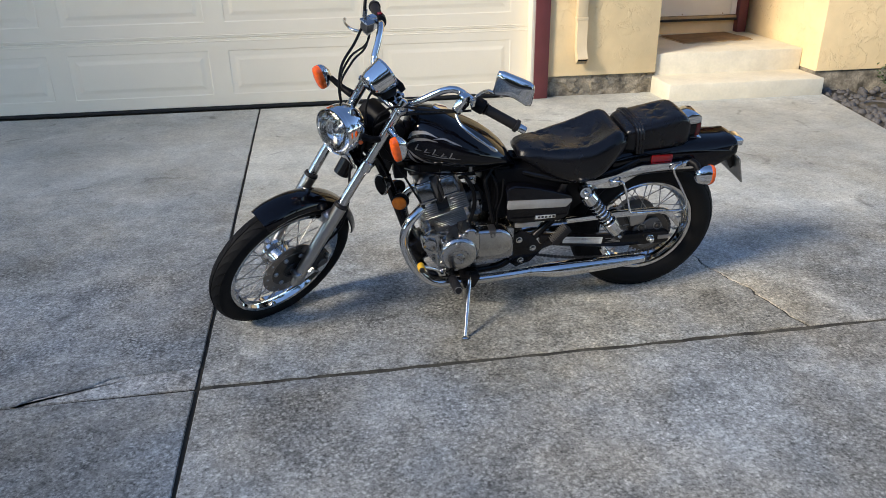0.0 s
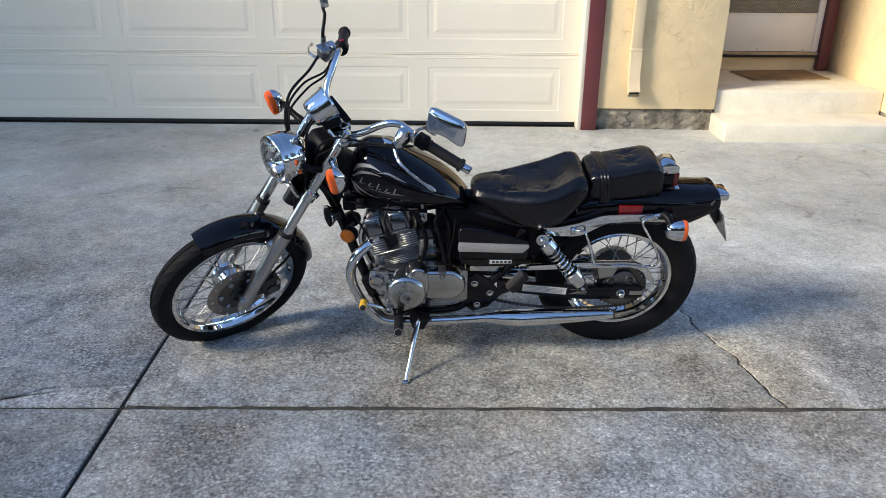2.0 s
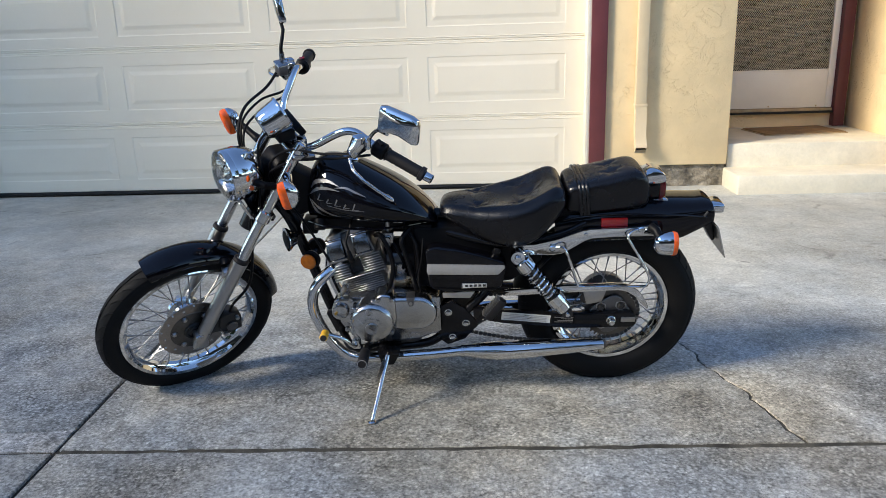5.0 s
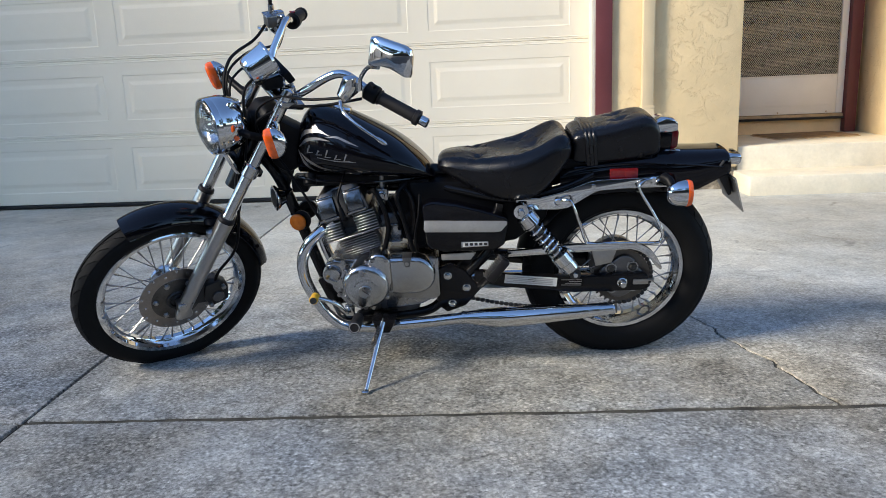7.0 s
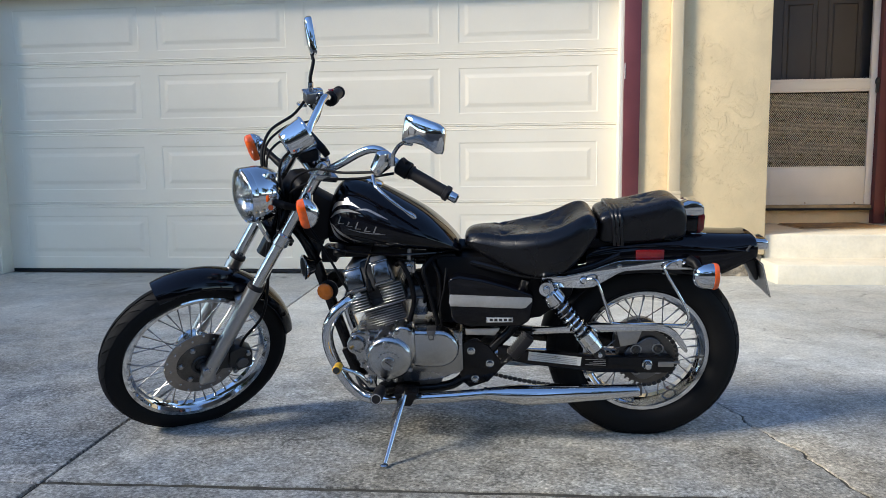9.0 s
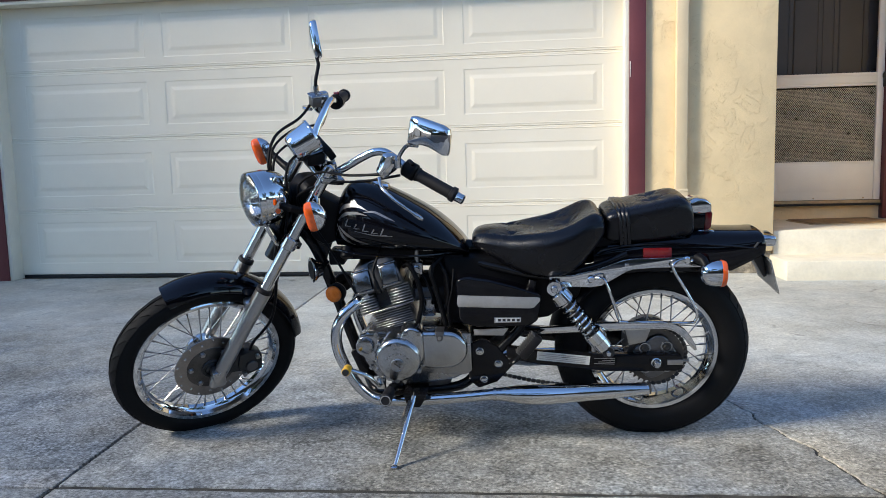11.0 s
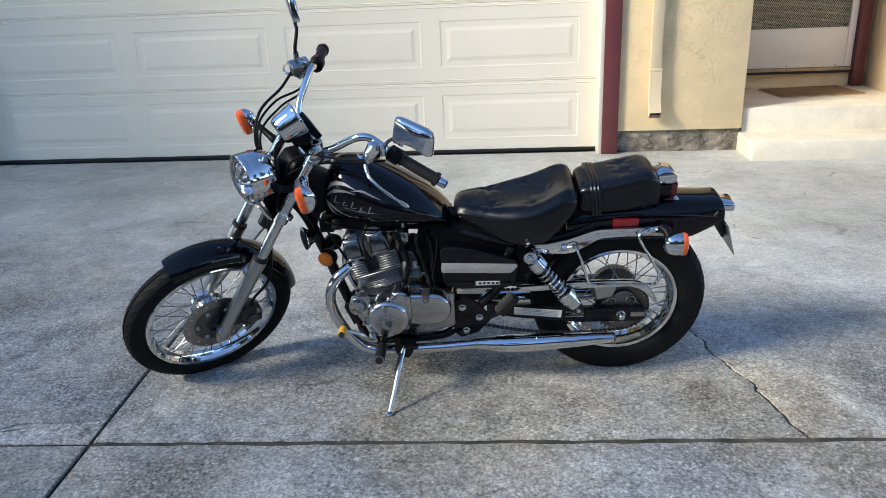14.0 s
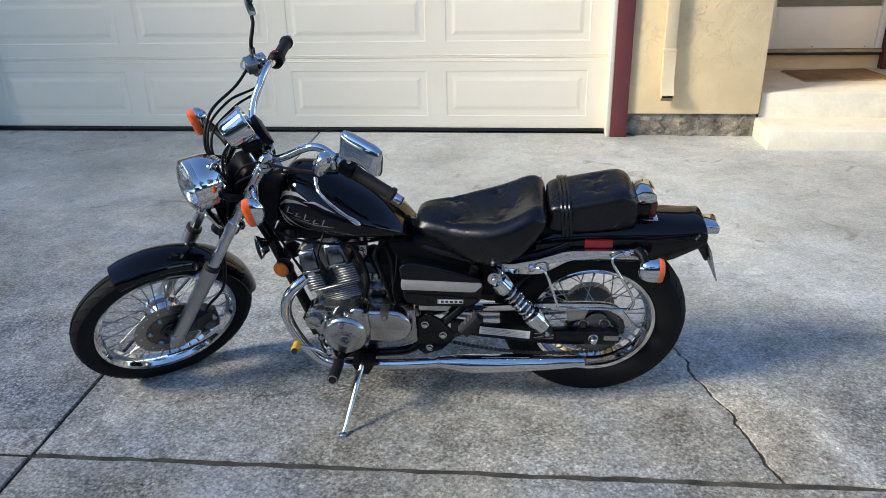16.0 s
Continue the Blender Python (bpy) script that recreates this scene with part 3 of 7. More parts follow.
def build_walls():
    lab = "cream painted stucco wall with rough trowelled patches"
    H = 3.12
    setting("wall_front", box((1.925, WALL_Y, 0.175), (2.890, 7.46, H), 0.006), STUCCO, lab, "wall")
    bm = box((1.930, WALL_Y + 0.03, -0.05), (2.884, 7.4, 0.175))
    cols, rows_ = 90, 22
    grid = []
    for r in range(rows_ + 1):
        row = []
        for c in range(cols + 1):
            x, z = 1.930 + (2.884 - 1.930) * c / cols, -0.05 + 0.225 * r / rows_
            q = V((x * 14, 3.0, z * 22))
            rough = 0.010 * noise.fractal(q, 0.7, 2.1, 4) + (0.012 if noise.noise(q * 0.55) > 0.18 else 0.0)
            row.append(bm.verts.new((x, WALL_Y + 0.020 + rough * (0.3 if r in (0, rows_) else 1.0), z)))
        grid.append(row)
    for r in range(rows_):
        for c in range(cols):
            bm.faces.new((grid[r][c], grid[r][c + 1], grid[r + 1][c + 1], grid[r + 1][c]))
    setting("foundation_front", bm, CONCRETE_OLD, "dark stained rough concrete foundation strip", "foundation")
    setting("wall_head", box((-3.54, WALL_Y, 2.44), (1.925, 7.0, H)), STUCCO, lab, "wall")
    setting("wall_left", box((-9.0, WALL_Y, 0.0), (-3.54, 7.0, H)), STUCCO, lab, "wall")
    setting("wall_garage_back", box((-3.54, 7.0, 0.0), (1.925, 7.1, H)), STUCCO, lab, "wall")
    setting("wall_right", box((4.262, 6.18, 0.165), (9.0, 7.6, H), 0.006), STUCCO, lab, "wall")
    setting("foundation_right", box((4.268, 6.195, -0.05), (9.0, 7.5, 0.165)), CONCRETE_OLD, "stained concrete foundation strip", "foundation")
    # entry: wall round the door
    y0, y1 = 7.46, 7.62
    setting("wall_entry_over", box((2.80, y0, 2.62), (4.30, y1, H)), STUCCO, lab, "wall")
    setting("wall_entry_left", box((2.80, y0, 0.0), (3.08, y1, 2.62)), STUCCO, lab, "wall")
    setting("wall_entry_right", box((4.218, y0, 0.0), (4.30, y1, 2.62)), STUCCO, lab, "wall")
    setting("wall_entry_riser", box((3.08, y0 - 0.012, 0.0), (4.218, y1, 0.445)), STUCCO, lab, "wall")
    setting("ceiling_entry", box((2.89, 6.42, 3.02), (4.30, 7.46, 3.11)), STUCCO, "cream soffit over the entry recess", "ceiling")
    # unseen overhang, added to shade the door top; it ends partway across
    setting("ceiling_eave", box((-9.2, 5.72, H + 0.12), (0.5, 6.40, H + 0.16)), STUCCO, "cream soffit under the unseen roof overhang, added for shade", "ceiling")
    setting("roof_garage", box((-9.2, 5.70, H + 0.162), (0.52, 13.0, H + 0.30), 0.01), ROOFING, "dark overhanging roof edge of the garage, unseen, added for shade", "roof")
    setting("roof", box((0.52, 6.28, H), (9.2, 13.0, H + 0.30), 0.01), ROOFING, "dark roof edge of the house", "roof")
    # steps
    setting("step_lower", box((2.872, 6.020, -0.03), (4.255, 6.43, 0.143), 0.016), STEP_PAINT, "pale painted concrete step with worn edges", "step")
    setting("step_landing", box((2.900, 6.415, -0.03), (4.258, 7.447, 0.328), 0.016), STEP_PAINT, "pale painted concrete entry landing", "step")


def build_entry_door():
    y = 7.44
    x0, x1 = 3.165, 4.120
    zb, zt = 0.495, 2.52
    setting("entry_frame_right", box((x1 + 0.004, y - 0.07, 0.33), (4.218, 7.60, 2.62), 0.004), RED_PAINT, "maroon painted door frame post", "trim")
    setting("entry_frame_left", box((3.08, y - 0.07, 0.33), (x0 - 0.004, 7.60, 2.62), 0.004), RED_PAINT, "maroon painted door frame post", "trim")
    setting("entry_frame_head", box((x0 - 0.004, y - 0.07, zt + 0.004), (x1 + 0.004, 7.60, 2.62), 0.004), RED_PAINT, "maroon painted door frame head", "trim")
    sill = setting("door_sill", box((x0 - 0.004, y - 0.05, 0.446), (x1 + 0.004, 7.60, 0.466), 0.004), DARK_SEAL, "dark threshold under the screen door", "sill")
    part("wood_strip", box((x0, y - 0.035, 0.466), (x1, y + 0.03, zb - 0.003), 0.003), SILL_WOOD, sill, "worn bare wooden strip")
    inner = setting("entry_door", box((x0, 7.54, 0.47), (x1, 7.59, zt)), DARK_DOOR, "dark brown panelled entry door behind the screen", "door")
    for cx0, cx1 in ((3.35, 3.64), (3.73, 4.02)):
        for cz0, cz1 in ((0.70, 1.35), (1.50, 2.30)):
            b = bm_new()
            rings = []
            for inset, d in ((0, 0), (0.01, 0.010), (0.03, 0.010), (0.05, -0.004)):
                rings.append([b.verts.new(p) for p in ((cx0 + inset, 7.536 + d, cz0 + inset), (cx1 - inset, 7.536 + d, cz0 + inset),
                                                       (cx1 - inset, 7.536 + d, cz1 - inset), (cx0 + inset, 7.536 + d, cz1 - inset))])
            skin(b, rings, caps=False)
            b.faces.new(rings[-1])
            part("panel", b, DARK_DOOR, inner, angle=12)
    part("knob", lathe([(0, 0.012), (0.03, 0.012), (0.035, 0.028), (0.06, 0.03), (0.072, 0.016), (0.074, 0)], (4.06, 7.54, 1.60), (0, -1, 0), 20), BLACK_IRON, inner, "dark round door knob")
    # the screen door
    sd = thing("screen_door", "cream metal screen door with expanded mesh, closed", "screen door", kind="structure")
    w = 0.058
    part("stile", box((x0, y - 0.016, zb), (x0 + w, y + 0.016, zt), 0.004), WHITE_METAL, sd)
    part("stile", box((x1 - w, y - 0.016, zb), (x1, y + 0.016, zt), 0.004), WHITE_METAL, sd)
    part("top_rail", box((x0 + w, y - 0.016, zt - 0.07), (x1 - w, y + 0.016, zt), 0.004), WHITE_METAL, sd)
    part("kick_panel", box((x0 + w, y - 0.010, zb), (x1 - w, y + 0.010, 0.83), 0.004), WHITE_METAL, sd, "cream kick panel with a sunken field")
    part("kick_field", box((x0 + w + 0.03, y - 0.013, zb + 0.075), (x1 - w - 0.006, y - 0.009, 0.805), 0.002), WHITE_METAL, sd)
    for x in (3.561, 3.982):
        part("rivet", lathe([(0, 0.007), (0.003, 0.006), (0.005, 0)], (x, y - 0.012, zb + 0.016), (0, -1, 0), 10), SILL_WOOD, sd, "rusty rivet")
    for i, (a, b) in enumerate(((1.487, 1.510), (1.510, 1.575), (1.575, 1.600))):
        part("middle_rail", box((x0 + w, y - 0.016 - (0.004 if i == 1 else 0), a), (x1 - w, y + 0.016, b), 0.003), WHITE_METAL, sd)
    part("mesh_frame", box((x0 + w, y - 0.014, 0.825), (x1 - w, y + 0.006, 0.836), 0.002), WHITE_METAL, sd)
    bm = bm_new()
    # expanded metal: rows of zigzag strands
    px, pz, th = 0.0170, 0.0225, 0.0031
    rows = int((1.487 - 0.836) / (pz / 2))
    nx = int((x1 - x0 - 2 * w) / px)
    for r in range(rows):
        z = 0.836 + r * pz / 2
        up = 1 if r % 2 else -1
        prev = None
        for i in range(2 * nx + 1):
            x = x0 + w + i * px / 2
            zz = z + up * (pz / 4) * (1 if i % 2 else -1)
            cur = (bm.verts.new((x, y + 0.001, zz - th)), bm.verts.new((x, y - 0.0012, zz + th)))
            if prev:
                bm.faces.new((prev[0], cur[0], cur[1], prev[1]))
            prev = cur
    mesh = part("mesh", bm, MESH_METAL, sd, "dark bronze expanded metal mesh")
    mesh["kind"] = "stuff"
    part("handle", box((x1 - 0.012, y - 0.05, 1.47), (x1 + 0.028, y - 0.012, 1.60), 0.006), BLACK_IRON, sd, "black screen door latch")
    part("handle", box((x1 - 0.03, y - 0.06, 1.545), (x1 + 0.02, y - 0.04, 1.585), 0.006), BLACK_IRON, sd, "black latch lever")
    bell = thing("doorbell", "small round brass doorbell button on the stucco", "doorbell")
    part("plate", lathe([(0, 0.022), (0.005, 0.021), (0.007, 0.012)], (4.2615, 7.29, 1.552), (-1, 0, 0), 20), BRASS, bell)
    part("button", lathe([(0.004, 0.010), (0.012, 0.009), (0.014, 0)], (4.2615, 7.29, 1.552), (-1, 0, 0), 16), BRASS, bell)


def build_downspout():
    sp = thing("downspout", "cream painted square metal downspout fixed to the stucco wall", "downspout")
    x0, x1, y0 = 2.145, 2.233, WALL_Y - 0.064
    def pipe(z0, z1, name):
        b = box((x0, y0, z0), (x1, WALL_Y - 0.006, z1), 0.008)
        return part(name, b, SPOUT_PAINT, sp)
    pipe(0.62, 3.05, "upper_pipe")
    b = loft([[(x0 + 0.004, y0 - 0.003, 0.655), (x1 + 0.003, y0 - 0.003, 0.655), (x1 + 0.003, WALL_Y - 0.004, 0.655), (x0 + 0.004, WALL_Y - 0.004, 0.655)],
              [(x0 + 0.006, y0 - 0.003, 0.42), (x1 + 0.004, y0 - 0.003, 0.42), (x1 + 0.004, WALL_Y - 0.004, 0.42), (x0 + 0.006, WALL_Y - 0.004, 0.42)],
              [(x0 + 0.008, y0 - 0.055, 0.335), (x1 + 0.006, y0 - 0.055, 0.335), (x1 + 0.006, y0 + 0.006, 0.285), (x0 + 0.008, y0 + 0.006, 0.285)]], caps=False)
    part("outlet", b, SPOUT_PAINT, sp, "bent outlet shoe with a dark open mouth")
    # thin near-black sheet that stands in for the shade inside the outlet
    part("mouth", box((x0 + 0.012, y0 - 0.044, 0.318), (x1 + 0.001, y0 + 0.002, 0.322)), DARK_SEAL, sp, m=None)
    for z in (0.655, 2.1):
        part("strap", box((x0 - 0.004, y0 - 0.005, z - 0.012), (x1 + 0.006, WALL_Y - 0.001, z + 0.012), 0.002), SPOUT_PAINT, sp)


def build_mat():
    m = thing("doormat", "brown worn coir doormat on the landing", "doormat", m=pose(3.665, 7.09, 0.328, 0, 0, 7))
    b = box((-0.35, -0.22, 0.001), (0.35, 0.22, 0.016), 0.006)
    part("mat_body", b, COIR, m)
    part("border", box((-0.36, -0.23, 0.0), (0.36, 0.23, 0.008), 0.003), SILL_WOOD, m, "darker frayed border")


def build_bed():
    rnd = random.Random(11)
    bm = bm_new()
    for i in range(520):
        y = rnd.uniform(4.3, 6.16)
        edge = 4.06 + (y - 4.93) * 0.19 if y > 4.93 else 4.06 + (4.93 - y) * 0.2
        x = edge + 0.03 + rnd.random() ** 1.3 * 1.3
        r = rnd.uniform(0.016, 0.045)
        one = bmesh.new()
        bmesh.ops.create_icosphere(one, subdivisions=1, radius=r)
        q = Euler((rnd.random() * 6, rnd.random() * 6, rnd.random() * 6)).to_matrix()
        sc = V((rnd.uniform(0.8, 1.3), rnd.uniform(0.7, 1.1), rnd.uniform(0.5, 0.8)))
        for v in one.verts:
            v.co = V((v.co.x * sc.x, v.co.y * sc.y, v.co.z * sc.z)) @ q * (1 + 0.12 * noise.noise(v.co * 60 + V((i, 0, 0)))) + V((x, y, -0.034 + r * 0.6))
        bm = join(bm, one)
    tagged(part("gravel_bed", bm, STONE, label="dark grey river stones beside the driveway", angle=60), category="gravel", kind="stuff")
    lid = thing("valve_cover", "round dark valve box cover set in the stones", "cover", m=pose(4.47, 5.56, -0.01))
    part("ring", lathe([(-0.03, 0.155), (0.018, 0.155), (0.026, 0.148), (0.026, 0.125), (0.018, 0.120), (-0.03, 0.120)], (0, 0, 0), (0, 0, 1), 36, closed=True), STONE, lid, "grey ring")
    part("lid", lathe([(-0.02, 0.119), (0.014, 0.118), (0.020, 0.10), (0.022, 0.0)], (0, 0, 0), (0, 0, 1), 36), BLACK_IRON, lid, "black lid")
    bush = thing("shrub", "small green shrub at the edge of the stone bed", "shrub", m=pose(4.93, 6.02, 0.0))
    for i in range(5):
        a = rnd.uniform(0, 6.28)
        part("stem", tube([(0, 0, -0.03), (0.03 * math.cos(a), 0.03 * math.sin(a), 0.08), (0.09 * math.cos(a), 0.09 * math.sin(a), 0.2)], [0.004, 0.003, 0.002], 6), BARK, bush)
    b = bm_new()
    for i in range(260):
        c = V((rnd.gauss(0, 0.075), rnd.gauss(0, 0.07), 0.14 + rnd.gauss(0, 0.06)))
        leaf(b, c, rnd, 0.022)
    part("foliage", b, LEAF, bush)


def leaf(bm, c, rnd, size):
    q = Euler((rnd.uniform(-1, 1), rnd.uniform(-1, 1), rnd.uniform(0, 6.28))).to_matrix()
    pts = [(-1, 0, 0), (-0.2, -0.42, 0.08), (1, 0, 0.0), (-0.2, 0.42, 0.08)]
    bm.faces.new([bm.verts.new(c + q @ V(p) * size) for p in pts])


build_ground()
build_garage()
build_walls()
build_entry_door()
build_downspout()
build_mat()
build_bed()


# ---- the motorcycle ----
# Its own axes: x ahead, y to its left, z up; it leans on its side stand, and the fork is turned to the left.
BIKE = pose(1.395, 2.97, 0.0, 0, 0, 182) @ pose(0, 0, 0, -9, 0, 0)
RAKE, STEER_ANGLE = 30.7, 38.5
FRONT = V((1.491, 0, 0.287))
PIVOT = FRONT - 0.055 * V((math.cos(radians(RAKE)), 0, math.sin(radians(RAKE))))
STEER = (Matrix.Translation(PIVOT) @ Matrix.Rotation(radians(STEER_ANGLE), 4, V((-math.sin(radians(RAKE)), 0, math.cos(radians(RAKE)))))
         @ Matrix.Translation(-PIVOT))
bike = thing("motorcycle", "black cruiser motorcycle with chrome trim leaning on its side stand", "motorcycle", m=BIKE)
MIRROR_Y = Matrix.Diagonal((1, -1, 1, 1))


def bpart(name, bm, material, label="", parent=None, angle=36, steer=False, flip=False):
    m = MIRROR_Y if flip else Matrix()
    if steer:
        m = STEER @ m
    return part(name, bm, material, parent or bike, label, angle, m)


def disc_y(c, r, y0, y1, seg=28, bev=0.002):
    """A round plate whose axis is the bike's y."""
    return lathe([(y0, 0), (y0, r - bev), (y0 + bev, r), (y1 - bev, r), (y1, r - bev), (y1, 0)], (c[0], 0, c[1]), (0, 1, 0), seg)


def wheel(name, label, centre, tyre_r, tyre_w, rim_r, rim_w, hub, hub_r, spokes, steer, blocks):
    c = V(centre)
    m = (STEER if steer else Matrix()) @ Matrix.Translation(c)
    ax, o = (0, 1, 0), (0, 0, 0)
    body = lathe([(-hub, 0.012), (-hub, hub_r), (-hub + 0.008, hub_r + 0.006), (-hub + 0.012, hub_r - 0.008), (-hub * 0.4, hub_r * 0.72), (hub * 0.4, hub_r * 0.72),
                  (hub - 0.012, hub_r - 0.008), (hub - 0.008, hub_r + 0.006), (hub, hub_r), (hub, 0.012)], o, ax, 36)
    w = part(name, body, CHROME_SOFT, bike, label, m=m)
    # tyre: a rounded carcass with a flat bead, open towards the rim
    r_in, half = rim_r + 0.003, tyre_w / 2
    mid = (r_in + tyre_r) / 2
    hgt = (tyre_r - r_in) / 2
    prof = []
    for k in range(21):
        t = radians(-118 + 236 * k / 20)
        y = half * abs(math.sin(t)) ** 0.9 * (1 if math.sin(t) >= 0 else -1)
        r = mid + hgt * math.cos(t) * (1.0 if math.cos(t) > 0 else 1.6)
        prof.append((y, r))
    tyre = lathe(prof + [(half * 0.45, r_in - 0.004), (-half * 0.45, r_in - 0.004)], o, ax, 96, closed=True)
    ty = part("tyre", tyre, RUBBER, w, "black rubber tyre with worn tread", m=m, angle=50)
    # tread grooves cut as raised blocks between angled grooves
    bm = bm_new()
    rnd = random.Random(3)
    for i in range(blocks):
        for side in (-1, 1):
            a0 = 2 * math.pi * (i + (0.5 if side > 0 else 0)) / blocks
            quad = []
            for (f, da) in ((0.05, 0.0), (0.22, 0.75), (0.44, 1.15), (0.62, 1.28), (0.62, 2.17), (0.43, 2.05), (0.20, 1.62), (0.05, 0.89)):
                t = radians(90 * f)
                y = side * half * math.sin(t) ** 0.9
                r = mid + hgt * math.cos(t) + 0.0032
                ang = a0 + da * 2 * math.pi / blocks
                quad.append((r, ang, y))
            top = [bm.verts.new((r * math.cos(g), y, r * math.sin(g))) for r, g, y in quad]
            bot = [bm.verts.new(((r - 0.006) * math.cos(g), y, (r - 0.006) * math.sin(g))) for r, g, y in quad]
            for k in range(3):
                bm.faces.new((top[k], top[k + 1], top[6 - k], top[7 - k]))
            for k in range(len(top)):
                j = (k + 1) % len(top)
                bm.faces.new((top[k], top[j], bot[j], bot[k]))
    part("tread", bm, RUBBER, ty, m=m, angle=30)
    # rim: a chromed channel with rolled edges
    h = rim_w / 2
    rim = lathe([(-h, rim_r), (-h - 0.003, rim_r + 0.005), (-h - 0.006, rim_r + 0.001), (-h - 0.004, rim_r - 0.010), (-h + 0.006, rim_r - 0.016), (-h * 0.55, rim_r - 0.020),
                 (-h * 0.3, rim_r - 0.028), (h * 0.3, rim_r - 0.028), (h * 0.55, rim_r - 0.020), (h - 0.006, rim_r - 0.016), (h + 0.004, rim_r - 0.010),
                 (h + 0.006, rim_r + 0.001), (h + 0.003, rim_r + 0.005), (h, rim_r), (h * 0.3, rim_r - 0.020), (-h * 0.3, rim_r - 0.020)], o, ax, 96, closed=True)
    part("rim", rim, RIM_CHROME, w, "chromed steel spoked rim", m=m)
    for i in range(spokes):
        side = 1 if i % 2 else -1
        lean = 1 if (i // 2) % 2 else -1
        a = 2 * math.pi * i / spokes
        b = a + lean * 0.62
        p0 = V((hub_r * math.cos(b), side * (hub - 0.006), hub_r * math.sin(b)))
        p1 = V(((rim_r - 0.027) * math.cos(a), side * 0.006, (rim_r - 0.027) * math.sin(a)))
        bm = tube([p0, p1], 0.0019, 6)
        tube([between(p0, p1, 0.88), p1], 0.0034, 6, bm)
        part("spoke", bm, STEEL, w, m=m)
    return w


def build_front_wheel():
    w = wheel("front_wheel", "spoked front wheel turned to the side", FRONT, 0.306, 0.082, 0.240, 0.054, 0.052, 0.036, 36, True, 34)
    c = Matrix.Translation(FRONT)
    # brake disc on the left with a ring of drilled holes
    bm = lathe([(0.050, 0.072), (0.050, 0.120), (0.0545, 0.120), (0.0545, 0.072)], (0, 0, 0), (0, 1, 0), 56, closed=True)
    disc = part("brake_disc", bm, DISC_STEEL, w, "brown-grey drilled brake disc", m=STEER @ c)
    bm = lathe([(0.047, 0.030), (0.047, 0.080), (0.052, 0.084), (0.056, 0.080), (0.058, 0.050), (0.060, 0.030)], (0, 0, 0), (0, 1, 0), 40, closed=True)
    part("disc_carrier", bm, STEEL_DARK, w, "dark cast disc carrier", m=STEER @ c)
    bm = lathe([(-0.078, 0.0), (-0.078, 0.024), (-0.070, 0.046), (-0.056, 0.060), (-0.040, 0.062), (-0.030, 0.050), (0.010, 0.040), (0.040, 0.044)], (0, 0, 0), (0, 1, 0), 40)
    part("hub_bell", bm, CHROME_SOFT, w, "polished hub shell", m=STEER @ c)
    bm = lathe([(0.058, 0.0), (0.058, 0.034), (0.062, 0.036), (0.066, 0.033), (0.066, 0.026), (0.062, 0.022), (0.066, 0.018), (0.068, 0.0)], (0, 0, 0), (0, 1, 0), 32)
    part("hub_seal", bm, BLACK_IRON, w, "black ringed hub seal", m=STEER @ c)
    for i in range(18):
        a = 2 * math.pi * i / 18
        r = 0.113 if i % 2 else 0.101
        bm = lathe([(0.0547, 0), (0.0557, 0.0036), (0.0547, 0.0044)], (r * math.cos(a), 0, r * math.sin(a)), (0, 1, 0), 8)
        part("disc_hole", bm, CHROME_SOFT, w, m=STEER @ c)
    for i in range(6):
        a = 2 * math.pi * i / 6 + 0.2
        bm = lathe([(0.055, 0.011), (0.060, 0.010), (0.064, 0.007), (0.064, 0)], (0.068 * math.cos(a), 0, 0.068 * math.sin(a)), (0, 1, 0), 6)
        part("disc_bolt", bm, STEEL, w, m=STEER @ c)
    bm = lathe([(-0.10, 0), (-0.10, 0.010), (0.115, 0.010), (0.115, 0.006), (0.118, 0)], tuple(FRONT), (0, 1, 0), 12)
    bpart("front_axle", bm, STEEL, steer=True)
    # caliper behind the fork leg
    k = (1.365, 0.265)
    cal = bpart("brake_caliper", prism([(k[0] - 0.035, k[1] - 0.030), (k[0] + 0.028, k[1] - 0.040), (k[0] + 0.045, k[1] + 0.005), (k[0] + 0.035, k[1] + 0.055), (k[0] - 0.010, k[1] + 0.062), (k[0] - 0.040, k[1] + 0.030)],
                                       0.030, 0.082, 0.006), BLACK_IRON, "black front brake caliper", steer=True)
    bpart("caliper_piston", disc_y((k[0], k[1]), 0.020, 0.080, 0.090, 20), ALLOY_DARK, parent=cal, steer=True)
    for dx, dz in ((-0.022, 0.036), (0.028, -0.024)):
        bpart("caliper_pin", disc_y((k[0] + dx, k[1] + dz), 0.008, 0.080, 0.096, 10), STEEL, parent=cal, steer=True)
    bpart("caliper_arm", prism([(1.40, 0.245), (1.47, 0.262), (1.47, 0.300), (1.40, 0.325)], 0.062, 0.074, 0.003), BLACK_IRON, parent=cal, steer=True)


def arc_shell(c, r0, r1, a0, a1, half, seg=28, lip=0.012):
    """A mudguard: an arch of crowned section, a0 to a1 degrees from straight ahead upwards, with turned-down edges."""
    bm = bm_new()
    rings = []
    prof = []
    for k in range(13):
        t = -1 + 2 * k / 12
        drop = (1 - math.sqrt(max(0.0, 1 - (abs(t) ** 2.2)))) * (r0 - r1)
        prof.append((t * half, r0 - drop))
    inner = [(y * 0.955, r - 0.005) for y, r in prof[::-1]]
    for i in range(seg + 1):
        a = radians(a0 + (a1 - a0) * i / seg)
        f = min(i, seg - i) / seg
        k = 1.0 - 0.10 * max(0.0, 1 - f / 0.10) ** 2
        rings.append([bm.verts.new((c[0] + r * math.cos(a), y * k, c[1] + r * math.sin(a))) for y, r in prof + inner])
    skin(bm, rings, caps=True)
    return bm


FORK_LOW, FORK_HIGH = V((1.493, 0, 0.258)), V((1.084, 0, 0.905))


